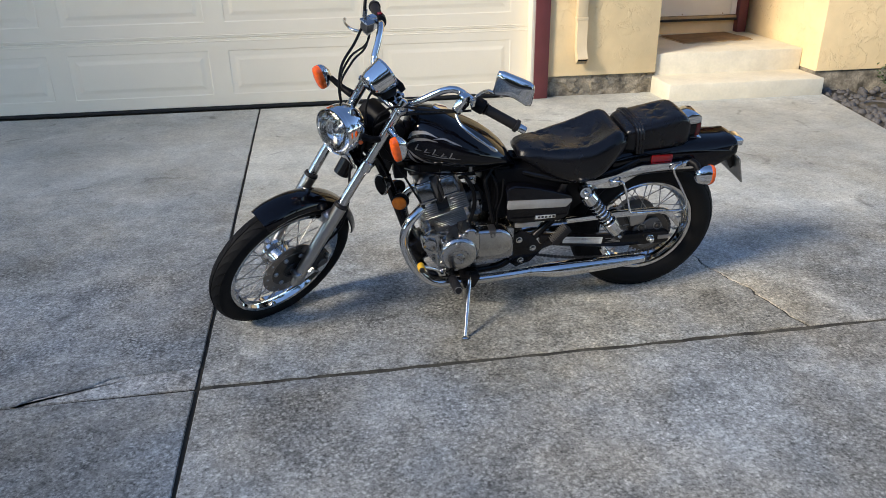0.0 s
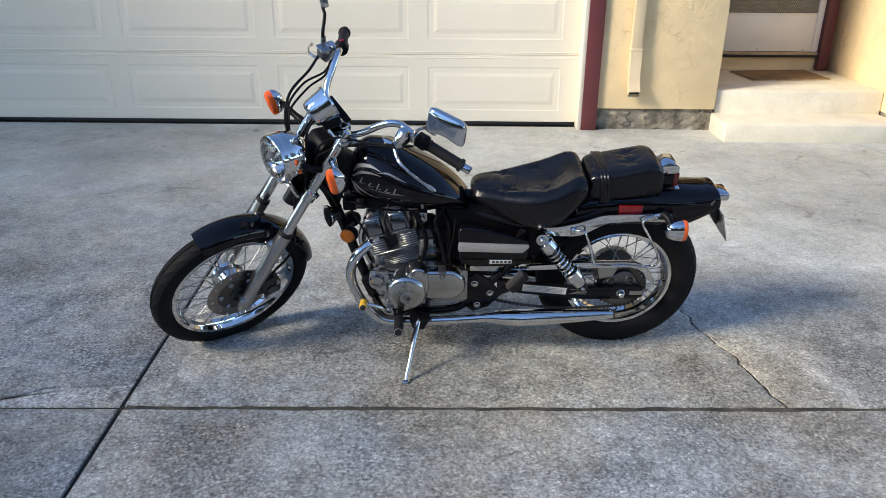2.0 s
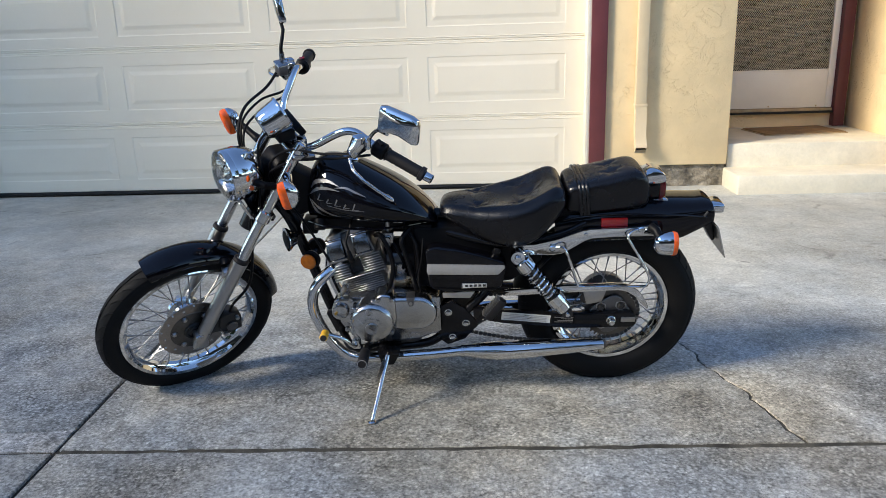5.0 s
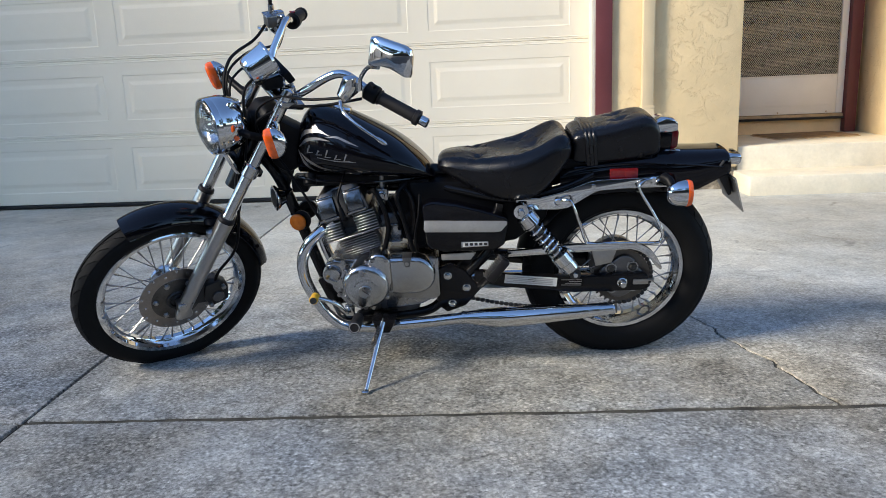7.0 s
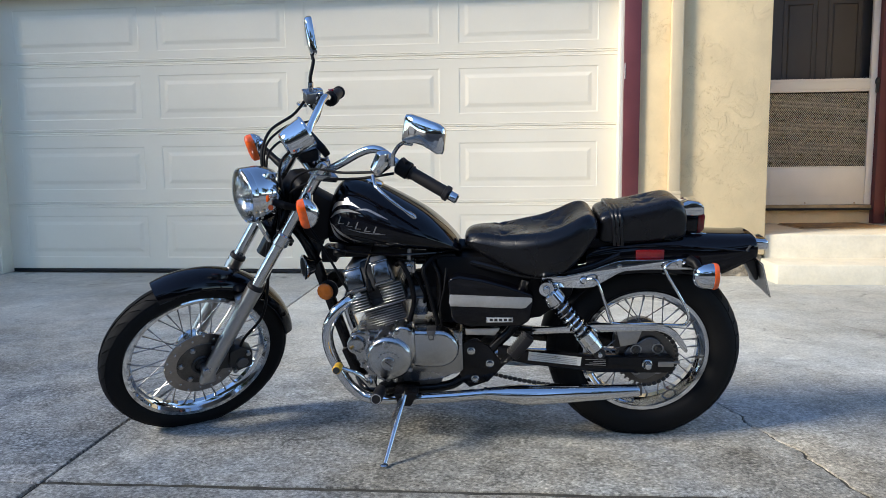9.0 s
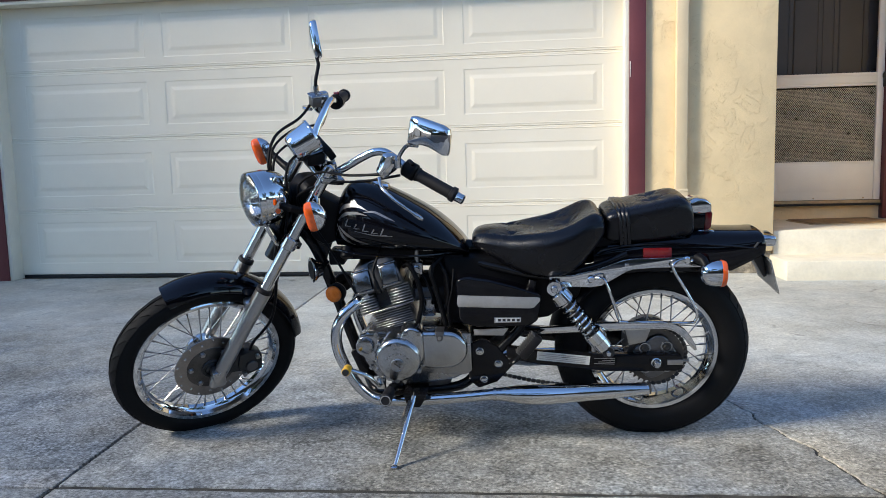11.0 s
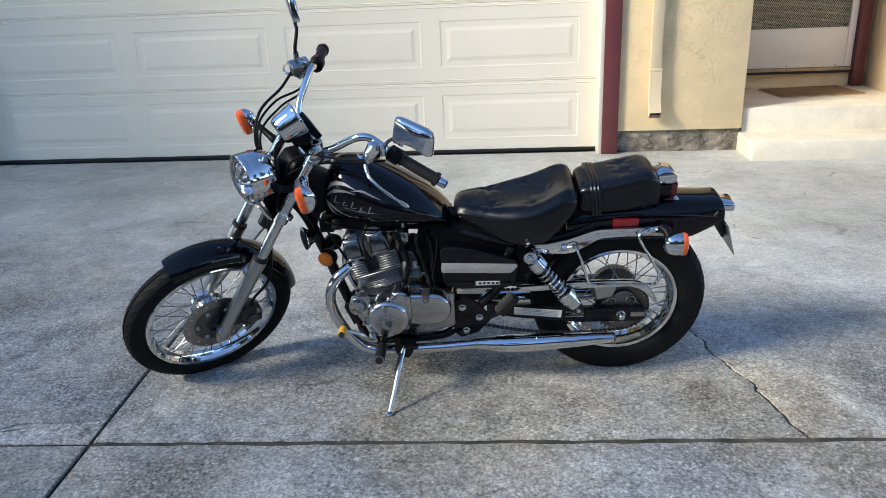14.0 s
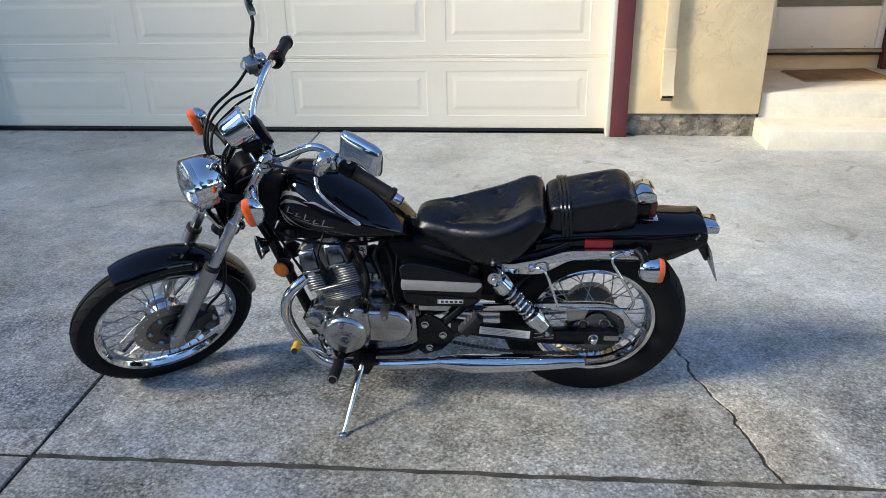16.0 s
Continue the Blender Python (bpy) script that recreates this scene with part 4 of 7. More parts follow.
def fork_at(f, y):
    p = between(FORK_LOW, FORK_HIGH, f)
    return V((p.x, y, p.z))


def build_front_end():
    fender = bpart("front_fender", arc_shell((FRONT.x, FRONT.z), 0.331, 0.296, 72, 177, 0.060), PAINT, "glossy black front mudguard", steer=True, angle=50)
    for s in (1, -1):
        y = 0.094 * s
        d = (FORK_HIGH - FORK_LOW).normalized()
        leg = bpart("fork_leg", tube([fork_at(-0.03, y), fork_at(0.0, y), fork_at(0.03, y), fork_at(0.30, y), fork_at(0.46, y), fork_at(0.475, y), fork_at(0.48, y)],
                                     [0.012, 0.021, 0.0235, 0.0245, 0.0265, 0.0265, 0.022], 20), FORK_ALLOY, "satin alloy lower fork leg", steer=True)
        bpart("dust_seal", tube([fork_at(0.474, y), fork_at(0.478, y), fork_at(0.490, y), fork_at(0.494, y)], [0.0262, 0.0272, 0.0255, 0.0205], 20), GRIP_RUBBER, "black dust seal", parent=leg, steer=True)
        bpart("fork_tube", tube([fork_at(0.47, y), fork_at(1.06, y)], 0.0185, 20), CHROME_SOFT, "chromed upper fork tube", steer=True)
        bpart("axle_clamp", box((fork_at(0.03, y).x - 0.02, y - 0.022, fork_at(0.03, y).z - 0.035), (fork_at(0.03, y).x + 0.022, y + 0.022, fork_at(0.03, y).z + 0.03), 0.010), FORK_ALLOY, parent=leg, steer=True)
        bpart("fender_bracket", box((fork_at(0.40, y).x - 0.015, min(y, y * 0.60), fork_at(0.40, y).z - 0.03), (fork_at(0.40, y).x + 0.03, max(y, y * 0.60), fork_at(0.40, y).z + 0.02), 0.006), FORK_ALLOY, parent=leg, steer=True)
        bpart("clamp_ring", tube([fork_at(0.695, y), fork_at(0.70, y), fork_at(0.745, y), fork_at(0.75, y)], [0.0225, 0.026, 0.026, 0.0225], 20), CHROME_SOFT, "lower clamp ring", parent=leg, steer=True)
        bpart("clamp_bolt", tube([fork_at(0.715, y) + V((-0.03, 0.012 * s, -0.004)), fork_at(0.715, y) + V((-0.03, -0.02 * s, -0.004))], 0.008, 8), BLACK_IRON, parent=leg, steer=True)
        bpart("fork_cap", tube([fork_at(1.06, y), fork_at(1.085, y), fork_at(1.09, y)], [0.020, 0.018, 0.008], 16), CHROME, parent=leg, steer=True)
    # bridges
    p = fork_at(0.72, 0)
    bpart("lower_bridge", prism([(p.x - 0.030, p.z - 0.034), (p.x + 0.028, p.z - 0.004), (p.x + 0.016, p.z + 0.020), (p.x - 0.040, p.z - 0.010)], -0.10, 0.10, 0.006), FRAME_PAINT, "black lower fork bridge", steer=True)
    bpart("chrome_cover", prism([(p.x + 0.030, p.z - 0.010), (p.x + 0.042, p.z - 0.004), (p.x + 0.070, p.z + 0.070), (p.x + 0.060, p.z + 0.074)], -0.085, 0.085, 0.003), CHROME, "chrome bridge cover", steer=True)
    p = fork_at(1.03, 0)
    bpart("upper_bridge", prism([(p.x - 0.055, p.z - 0.030), (p.x + 0.02, p.z - 0.006), (p.x + 0.012, p.z + 0.016), (p.x - 0.062, p.z - 0.008)], -0.118, 0.118, 0.008), ALLOY_POLISHED, "polished upper fork bridge", steer=True)
    hb = bpart("fork_shroud", prism([(1.105, 0.715), (1.165, 0.745), (1.150, 0.840), (1.110, 0.885), (1.060, 0.880), (1.060, 0.830)], -0.050, 0.050, 0.010), PLASTIC, "black steering head cover", steer=True)
    tube_axis = V((-math.sin(radians(RAKE)), 0, math.cos(radians(RAKE))))
    bpart("neck_cover", prism([(1.082, 0.690), (1.108, 0.770), (1.060, 0.842), (0.985, 0.800), (0.988, 0.690), (1.040, 0.665)], -0.044, 0.044, 0.012), PLASTIC, "black cover and wiring at the steering neck")
    bpart("steering_head", tube([PIVOT + tube_axis * 0.42, PIVOT + tube_axis * 0.68], 0.030, 20), FRAME_PAINT, "black steering head tube")

    # headlight
    c = V((1.276, 0, 0.850))
    aim = V((1, 0.087, 0.06)).normalized()
    shell = bpart("headlight", lathe([(0.003, 0.080), (0.006, 0.083), (0.004, 0.086), (-0.006, 0.0875), (-0.014, 0.087), (-0.015, 0.0855), (-0.018, 0.0865), (-0.046, 0.086), (-0.074, 0.080), (-0.100, 0.065), (-0.117, 0.044), (-0.125, 0.020), (-0.127, 0.0)], c, aim, 48, caps=False), CHROME,
                  "round chrome headlight shell", steer=True)
    bpart("bowl", lathe([(0.002, 0.080), (-0.020, 0.068), (-0.045, 0.045), (-0.058, 0.018), (-0.060, 0.0)], c, aim, 40, caps=False), REFLECTOR, parent=shell, steer=True)
    bpart("bulb", lathe([(-0.060, 0.007), (-0.038, 0.007), (-0.028, 0.004), (-0.026, 0)], c, aim, 14), CHROME_SOFT, parent=shell, steer=True)
    lens = lathe([(0.003, 0.081), (0.011, 0.074), (0.020, 0.052), (0.026, 0.026), (0.028, 0.0), (0.024, 0.0), (0.022, 0.026), (0.016, 0.052), (0.007, 0.073), (-0.001, 0.080)], c, aim, 40, caps=False)
    g = bpart("lens", lens, LAMP_GLASS, "clear glass headlight lens", parent=shell, steer=True)
    g.visible_shadow = False
    bpart("marker", lathe([(0, 0.008), (0.004, 0.0075), (0.006, 0)], c + V((-0.055, 0.082, -0.010)), (0.25, 1, 0), 12), AMBER, "small amber marker", parent=shell, steer=True)
    for s in (1, -1):
        bpart("headlight_ear", tube([c + V((-0.070, 0.070 * s, 0.0)), c + V((-0.09, 0.096 * s, -0.002)), fork_at(0.87, 0.094 * s)], 0.012, 10), PLASTIC, parent=shell, steer=True)
    # speedometer
    face = V((1.070, 0.0, 1.017))
    up = V((-0.93, 0, 0.37)).normalized()
    sp = bpart("speedometer", lathe([(-0.074, 0.0), (-0.074, 0.034), (-0.070, 0.042), (-0.058, 0.048), (0.0, 0.055), (0.003, 0.056), (0.003, 0.060), (0.010, 0.059), (0.011, 0.052), (0.004, 0.050), (0.004, 0.0)], face, up, 40), CHROME, "chrome cased speedometer", steer=True)
    bpart("dial", lathe([(0.0045, 0), (0.0055, 0.049), (0.0045, 0.050)], face, up, 32), PLASTIC, "black dial face", parent=sp, steer=True)
    gl = bpart("dial_glass", lathe([(0.010, 0.0), (0.0105, 0.052), (0.009, 0.0525), (0.0085, 0.0)], face, up, 32), GLASS, parent=sp, steer=True)
    gl.visible_shadow = False
    bpart("gauge_bracket", box((1.045, -0.048, 0.945), (1.105, 0.048, 0.985), 0.008), PLASTIC, "black gauge bracket", steer=True)
    bpart("indicator_panel", prism([(1.010, 0.965), (1.030, 0.955), (1.050, 0.985), (1.030, 1.000)], -0.055, 0.055, 0.004), PLASTIC, "black warning light panel", steer=True)
    # handlebar
    side = [(1.032, 0.0, 0.925), (1.032, 0.055, 0.925), (1.028, 0.095, 0.940), (1.008, 0.130, 0.970), (0.969, 0.162, 1.008), (0.942, 0.187, 1.029), (0.918, 0.212, 1.032), (0.892, 0.246, 1.012), (0.868, 0.282, 0.994), (0.790, 0.402, 0.955)]
    left = curve(side, 6)
    right = [V((p.x, -p.y, p.z)) for p in left[:0:-1]]
    bpart("handlebar", tube(right + left, 0.0122, 14), CHROME, "wide chrome pullback handlebar", steer=True)
    for s in (1, -1):
        clamp = bpart("bar_clamp", box((1.010, 0.040 * s - 0.016, 0.890), (1.056, 0.040 * s + 0.016, 0.946), 0.010), CHROME, "chrome bar clamp", steer=True)
        for dx in (-0.014, 0.014):
            bpart("clamp_bolt", lathe([(0, 0.006), (0.005, 0.006), (0.006, 0)], (1.033 + dx, 0.040 * s, 0.945), (0, 0, 1), 8), STEEL, parent=clamp, steer=True)
        a, b = V((0.868, 0.282 * s, 0.993)), V((0.774, 0.427 * s, 0.947))
        d = (b - a).normalized()
        a = b - d * 0.163
        pts, rs = [a, a + d * 0.004, a + d * 0.008], [0.017, 0.023, 0.0185]
        n = 14
        for k in range(n):
            f = 0.010 + (0.118 - 0.010) * k / (n - 1)
            pts.append(a + d * f)
            rs.append(0.0180 if k % 2 else 0.0188)
        pts += [a + d * 0.120, a + d * 0.132, a + d * 0.134]
        rs += [0.023, 0.023, 0.015]
        bpart("grip", tube(pts, rs, 18), GRIP_RUBBER, "black ribbed rubber grip", steer=True)
        bpart("bar_end", tube([a + d * 0.132, a + d * 0.136, a + d * 0.160, a + d * 0.163], [0.012, 0.0145, 0.0145, 0.010], 16), CHROME, "chrome bar end", steer=True)
        # switch housing beside the grip
        h0 = a - d * 0.046
        sw = bpart("switch_housing", tube([h0, h0 + d * 0.006, h0 + d * 0.040, h0 + d * 0.046], [0.018, 0.026, 0.027, 0.020], 14), PLASTIC, "black switch housing", steer=True)
        bpart("switch", box(tuple(h0 + d * 0.014 + V((-0.012, -0.006, 0.018))), tuple(h0 + d * 0.036 + V((0.012, 0.006, 0.034))), 0.003), RED_LENS if s < 0 else PLASTIC, parent=sw, steer=True)
        # lever
        piv = V((0.957, 0.267 * s, 1.010))
        perch = bpart("lever_perch", prism([(0.908, 0.999), (0.953, 0.976), (0.968, 0.996), (0.944, 1.049), (0.914, 1.049)], 0.238 * s, 0.266 * s, 0.005), CHROME, "chrome lever perch", steer=True)
        bpart("perch_bolt", disc_y((0.950, 0.996), 0.006, min(0.233 * s, 0.271 * s), max(0.233 * s, 0.271 * s), 10), STEEL, parent=perch, steer=True)
        lv = curve([piv + V((0.012, 0, -0.022)), piv + V((0.018, 0.02 * s, -0.030)), V((0.978, 0.318 * s, 0.974)), V((0.956, 0.372 * s, 0.954)), V((0.915, 0.425 * s, 0.924))], 5)
        rad = [0.006 - 0.0022 * i / len(lv) for i in range(len(lv))]
        rad[-2:] = [0.0072, 0.007]
        bpart("lever", tube(lv + [lv[-1] + (lv[-1] - lv[-2]).normalized() * 0.008], rad + [0.003], 10), CHROME_SOFT, "polished hand lever", steer=True)
        # mirror on its stalk
        st = curve([(0.916, 0.282, 1.030), (0.913, 0.287, 1.056), (0.908, 0.306, 1.088), (0.904, 0.326, 1.108)] if s > 0 else [(0.944, -0.276, 1.050), (0.942, -0.282, 1.078), (0.926, -0.302, 1.104), (0.914, -0.320, 1.120)], 5)
        bpart("mirror_nut", tube([st[0] - V((0, 0, 0.012)), st[0] + V((0, 0, 0.014))], 0.009, 6), CHROME_SOFT, parent=perch, steer=True)
        mc = V((0.881, 0.406, 1.166)) if s > 0 else V((0.894, -0.376, 1.186))
        turn = Matrix.Translation(mc) @ Matrix.Rotation(radians(28 if s > 0 else -5), 4, "Z") @ Matrix.Rotation(radians(4 if s > 0 else -61), 4, "X") @ Matrix.Rotation(radians(-17 if s > 0 else 12), 4, "Y")
        hw, hh = 0.066, 0.044
        def outline(k, x, shift=0.0):
            ring = []
            for (py, pz) in ((-1.0, -0.66), (-0.90, -0.84), (-0.66, -0.82), (-0.34, -0.68), (0.10, -0.70), (0.50, -0.86), (0.80, -0.99), (0.95, -0.94), (1.0, -0.70), (0.96, 0.30), (0.88, 0.62), (0.60, 0.80), (-0.70, 1.0), (-0.95, 0.92), (-1.0, 0.70)):
                ring.append(turn @ V((x, py * hw * k * s, pz * hh * k + shift)))
            return ring
        body = loft([outline(0.97, -0.006), outline(1.0, -0.003), outline(1.0, 0.003), outline(0.985, 0.009), outline(0.94, 0.0140), outline(0.86, 0.0170), outline(0.60, 0.0207), outline(0.30, 0.0226), outline(0.08, 0.0230)])
        mir = bpart("mirror", body, CHROME, "chrome rear-view mirror on a stalk", steer=True)
        bpart("mirror_glass", loft([outline(0.93, -0.0062), outline(0.93, -0.0068)]), MIRROR, "mirror glass", parent=mir, steer=True)
        bpart("stalk", tube(st + [turn @ V((0.012, -0.030 * s, -0.034))], [0.006] * len(st) + [0.005], 10), CHROME_SOFT if s > 0 else PLASTIC, "mirror stalk", parent=mir, steer=True)
        # turn signal
        sc = V((1.133, 0.202, 0.870)) if s > 0 else V((1.151, -0.221, 0.896))
        def lamp_ring(x, k):
            ring = []
            for i in range(28):
                t = 2 * math.pi * i / 28
                c, q = math.cos(t), math.sin(t)
                dz = 0.050 * k * math.copysign(abs(q) ** 0.80, q)
                p = 0.82 * V((x * 1.05 + dz * 0.174, 0.0255 * k * math.copysign(abs(c) ** 0.72, c) - 0.34 * dz, dz * 0.96 - x * 0.174))
                ring.append(sc + Matrix.Rotation(radians(-14 if s > 0 else 0), 3, "Z") @ p)
            return ring
        sig = bpart("turn_signal", loft([lamp_ring(x, k) for x, k in ((0.020, 0.98), (0.016, 1.0), (0.008, 0.96), (-0.002, 0.84), (-0.012, 0.60), (-0.020, 0.30), (-0.022, 0.05))]), CHROME,
                    "chrome turn signal with an amber lens", steer=True)
        bpart("lens", loft([lamp_ring(x, k) for x, k in ((0.020, 1.00), (0.032, 1.01), (0.042, 0.95), (0.048, 0.72), (0.050, 0.3))]), AMBER, "amber lens", parent=sig, steer=True)
        bpart("stalk", tube([sc + V((-0.005, -0.02 * s, -0.002)), V((1.122, 0.15 * s, 0.868)), V((1.112, 0.110 * s, 0.866))], [0.010, 0.012, 0.016], 12), CHROME if s > 0 else PLASTIC, parent=sig, steer=True)
    res = bpart("brake_reservoir", box((0.950, -0.254, 1.014), (0.982, -0.212, 1.048), 0.004), ALLOY_DARK, "grey front brake fluid reservoir", steer=True)
    bpart("reservoir_lid", box((0.947, -0.257, 1.048), (0.985, -0.209, 1.054), 0.003), ALLOY, parent=res, steer=True)

    def steered(p):
        return STEER @ V(p)
    def cable(name, pts, r=0.0042):
        bpart(name, tube(curve(pts, 8), r, 8), PLASTIC, "black sheathed control cable")
    cable("clutch_cable", [steered((0.955, 0.245, 0.985)), steered((1.02, 0.16, 0.955)), steered((1.085, 0.09, 0.945)), steered((1.145, 0.065, 0.90)), steered((1.13, 0.06, 0.80)), (1.02, 0.07, 0.66), (0.93, 0.10, 0.50)])
    cable("switch_cable", [steered((0.905, 0.275, 0.985)), steered((0.98, 0.18, 0.935)), steered((1.07, 0.11, 0.915)), steered((1.15, 0.075, 0.875)), steered((1.14, 0.05, 0.80))])
    cable("brake_hose", [steered((0.975, -0.250, 1.015)), steered((1.03, -0.22, 0.985)), steered((1.14, -0.15, 0.97)), steered((1.19, -0.08, 0.90)), steered((1.16, -0.03, 0.80)), steered((1.235, 0.055, 0.68)),
                         steered((1.255, 0.085, 0.55)), steered((1.285, 0.090, 0.44)), steered((1.345, 0.075, 0.36)), steered((1.365, 0.070, 0.315))], 0.005)
    cable("throttle_cable", [steered((0.900, -0.285, 0.985)), steered((0.955, -0.24, 0.945)), steered((1.07, -0.19, 0.96)), steered((1.165, -0.12, 0.93)), steered((1.165, -0.05, 0.83)), (1.00, -0.03, 0.72), (0.80, 0.02, 0.62)])
    cable("throttle_return_cable", [steered((0.895, -0.29, 0.975)), steered((0.95, -0.25, 0.92)), steered((1.05, -0.20, 0.925)), steered((1.155, -0.13, 0.90)), steered((1.155, -0.06, 0.81)), (1.00, -0.045, 0.70), (0.80, 0.0, 0.61)])
    cable("speedometer_cable", [steered((1.10, 0.0, 0.985)), steered((1.165, 0.03, 0.95)), steered((1.185, 0.06, 0.82)), steered((1.225, 0.075, 0.66)), steered((1.265, 0.065, 0.52)), steered((1.36, 0.05, 0.40)), steered((1.45, 0.06, 0.30))])


def build_tank():
    top = curve([(1.004, 0, 0.760), (0.985, 0, 0.826), (0.955, 0, 0.862), (0.915, 0, 0.868), (0.850, 0, 0.852), (0.757, 0, 0.805), (0.686, 0, 0.762), (0.633, 0, 0.717), (0.598, 0, 0.676), (0.582, 0, 0.645)], 4)
    secs = []
    for p in top:
        x = p.x
        f = (x - 0.58) / (1.005 - 0.58)
        half = 0.042 + 0.108 * max(0.0, math.sin(min(1.0, f * 0.93 + 0.05) * math.pi)) ** 0.75
        low = 0.640 + 0.022 * f
        h = max(p.z - low, 0.012)
        ring = []
        n = 32
        for k in range(n):
            t = 2 * math.pi * k / n
            c, s = math.cos(t), math.sin(t)
            y = half * abs(c) ** 0.80 * (1 if c >= 0 else -1)
            if s >= 0:
                z = low + h * 0.42 + h * 0.58 * s ** 0.92
                y *= 1 - 0.16 * s ** 2
            else:
                z = low + h * 0.42 - h * 0.42 * abs(s) ** 0.70
                y *= 1 - 0.10 * abs(s)
            ring.append((x, y, z))
        secs.append(ring)
    tank = bpart("fuel_tank", loft(secs), PAINT, "glossy black teardrop fuel tank", angle=60)
    bpart("tank_seam", tube(curve([(1.0, 0.085, 0.667), (0.93, 0.125, 0.662), (0.80, 0.135, 0.654), (0.68, 0.095, 0.647), (0.60, 0.05, 0.643)], 6), 0.004, 8), PAINT, parent=tank)
    cap = bpart("fuel_cap", lathe([(0, 0.030), (0.010, 0.031), (0.016, 0.026), (0.018, 0)], (0.860, 0.0, 0.848), (-0.35, 0, 1), 28), CHROME, "chrome fuel cap", parent=tank)
    # silver flame marking and a drawn word mark as plain strokes, laid on the tank's side
    from_mesh = tank.data
    from mathutils.bvhtree import BVHTree
    tree = BVHTree.FromPolygons([v.co.copy() for v in from_mesh.vertices], [tuple(p.vertices) for p in from_mesh.polygons])
    def on_tank(x, z):
        hit = tree.ray_cast(V((x, 0.5, z)), V((0, -1, 0)))
        return (hit[0] + V((0, 0.0012, 0))) if hit[0] else None
    def stroke(name, pts, widths, label=""):
        line = curve([(x, 0, z) for x, z in pts], 6)
        bm = bm_new()
        prev = None
        for i, p in enumerate(line):
            f = i / (len(line) - 1) * (len(widths) - 1)
            w = widths[int(f)] + (widths[min(int(f) + 1, len(widths) - 1)] - widths[int(f)]) * (f - int(f))
            d = (line[min(i + 1, len(line) - 1)] - line[max(i - 1, 0)]).normalized()
            nrm = V((-d.z, 0, d.x)) * w
            a, b = on_tank(p.x + nrm.x, p.z + nrm.z), on_tank(p.x - nrm.x, p.z - nrm.z)
            if a is None or b is None:
                prev = None
                continue
            cur = (bm.verts.new(a), bm.verts.new(b))
            if prev:
                bm.faces.new((prev[0], cur[0], cur[1], prev[1]))
            prev = cur
        bpart(name, bm, SILVER_DECAL, label, parent=tank)
    flames = [([(0.985, 0.775), (0.965, 0.800), (0.925, 0.808), (0.885, 0.795)], [0.001, 0.006, 0.005, 0.0005]),
              ([(0.990, 0.755), (0.962, 0.778), (0.925, 0.786), (0.885, 0.781)], [0.001, 0.005, 0.004, 0.0005]),
              ([(0.986, 0.738), (0.962, 0.715), (0.925, 0.695), (0.890, 0.688)], [0.001, 0.005, 0.004, 0.0005]),
              ([(0.994, 0.745), (0.975, 0.705), (0.955, 0.685), (0.935, 0.676)], [0.001, 0.005, 0.004, 0.0005]),
              ([(0.900, 0.790), (0.865, 0.792), (0.830, 0.778), (0.800, 0.765)], [0.0005, 0.003, 0.003, 0.0005])]
    for p, w in flames:
        stroke("flame_stripe", p, w)
    # the word mark as plain slanting bars over a long stroke
    for i in range(5):
        x = 0.962 - i * 0.029
        z = 0.752 - i * 0.0052
        top = 0.013 if i in (0, 2, 4) else 0.005
        stroke("mark_bar", [(x, z - 0.010), (x - 0.010, z + top)], [0.0020, 0.0022])
        stroke("mark_bar", [(x - 0.004, z - 0.009), (x - 0.020, z - 0.008)], [0.0016, 0.0012])
    stroke("mark_bar", [(0.930, 0.729), (0.870, 0.722), (0.808, 0.720)], [0.0010, 0.0018, 0.0006])


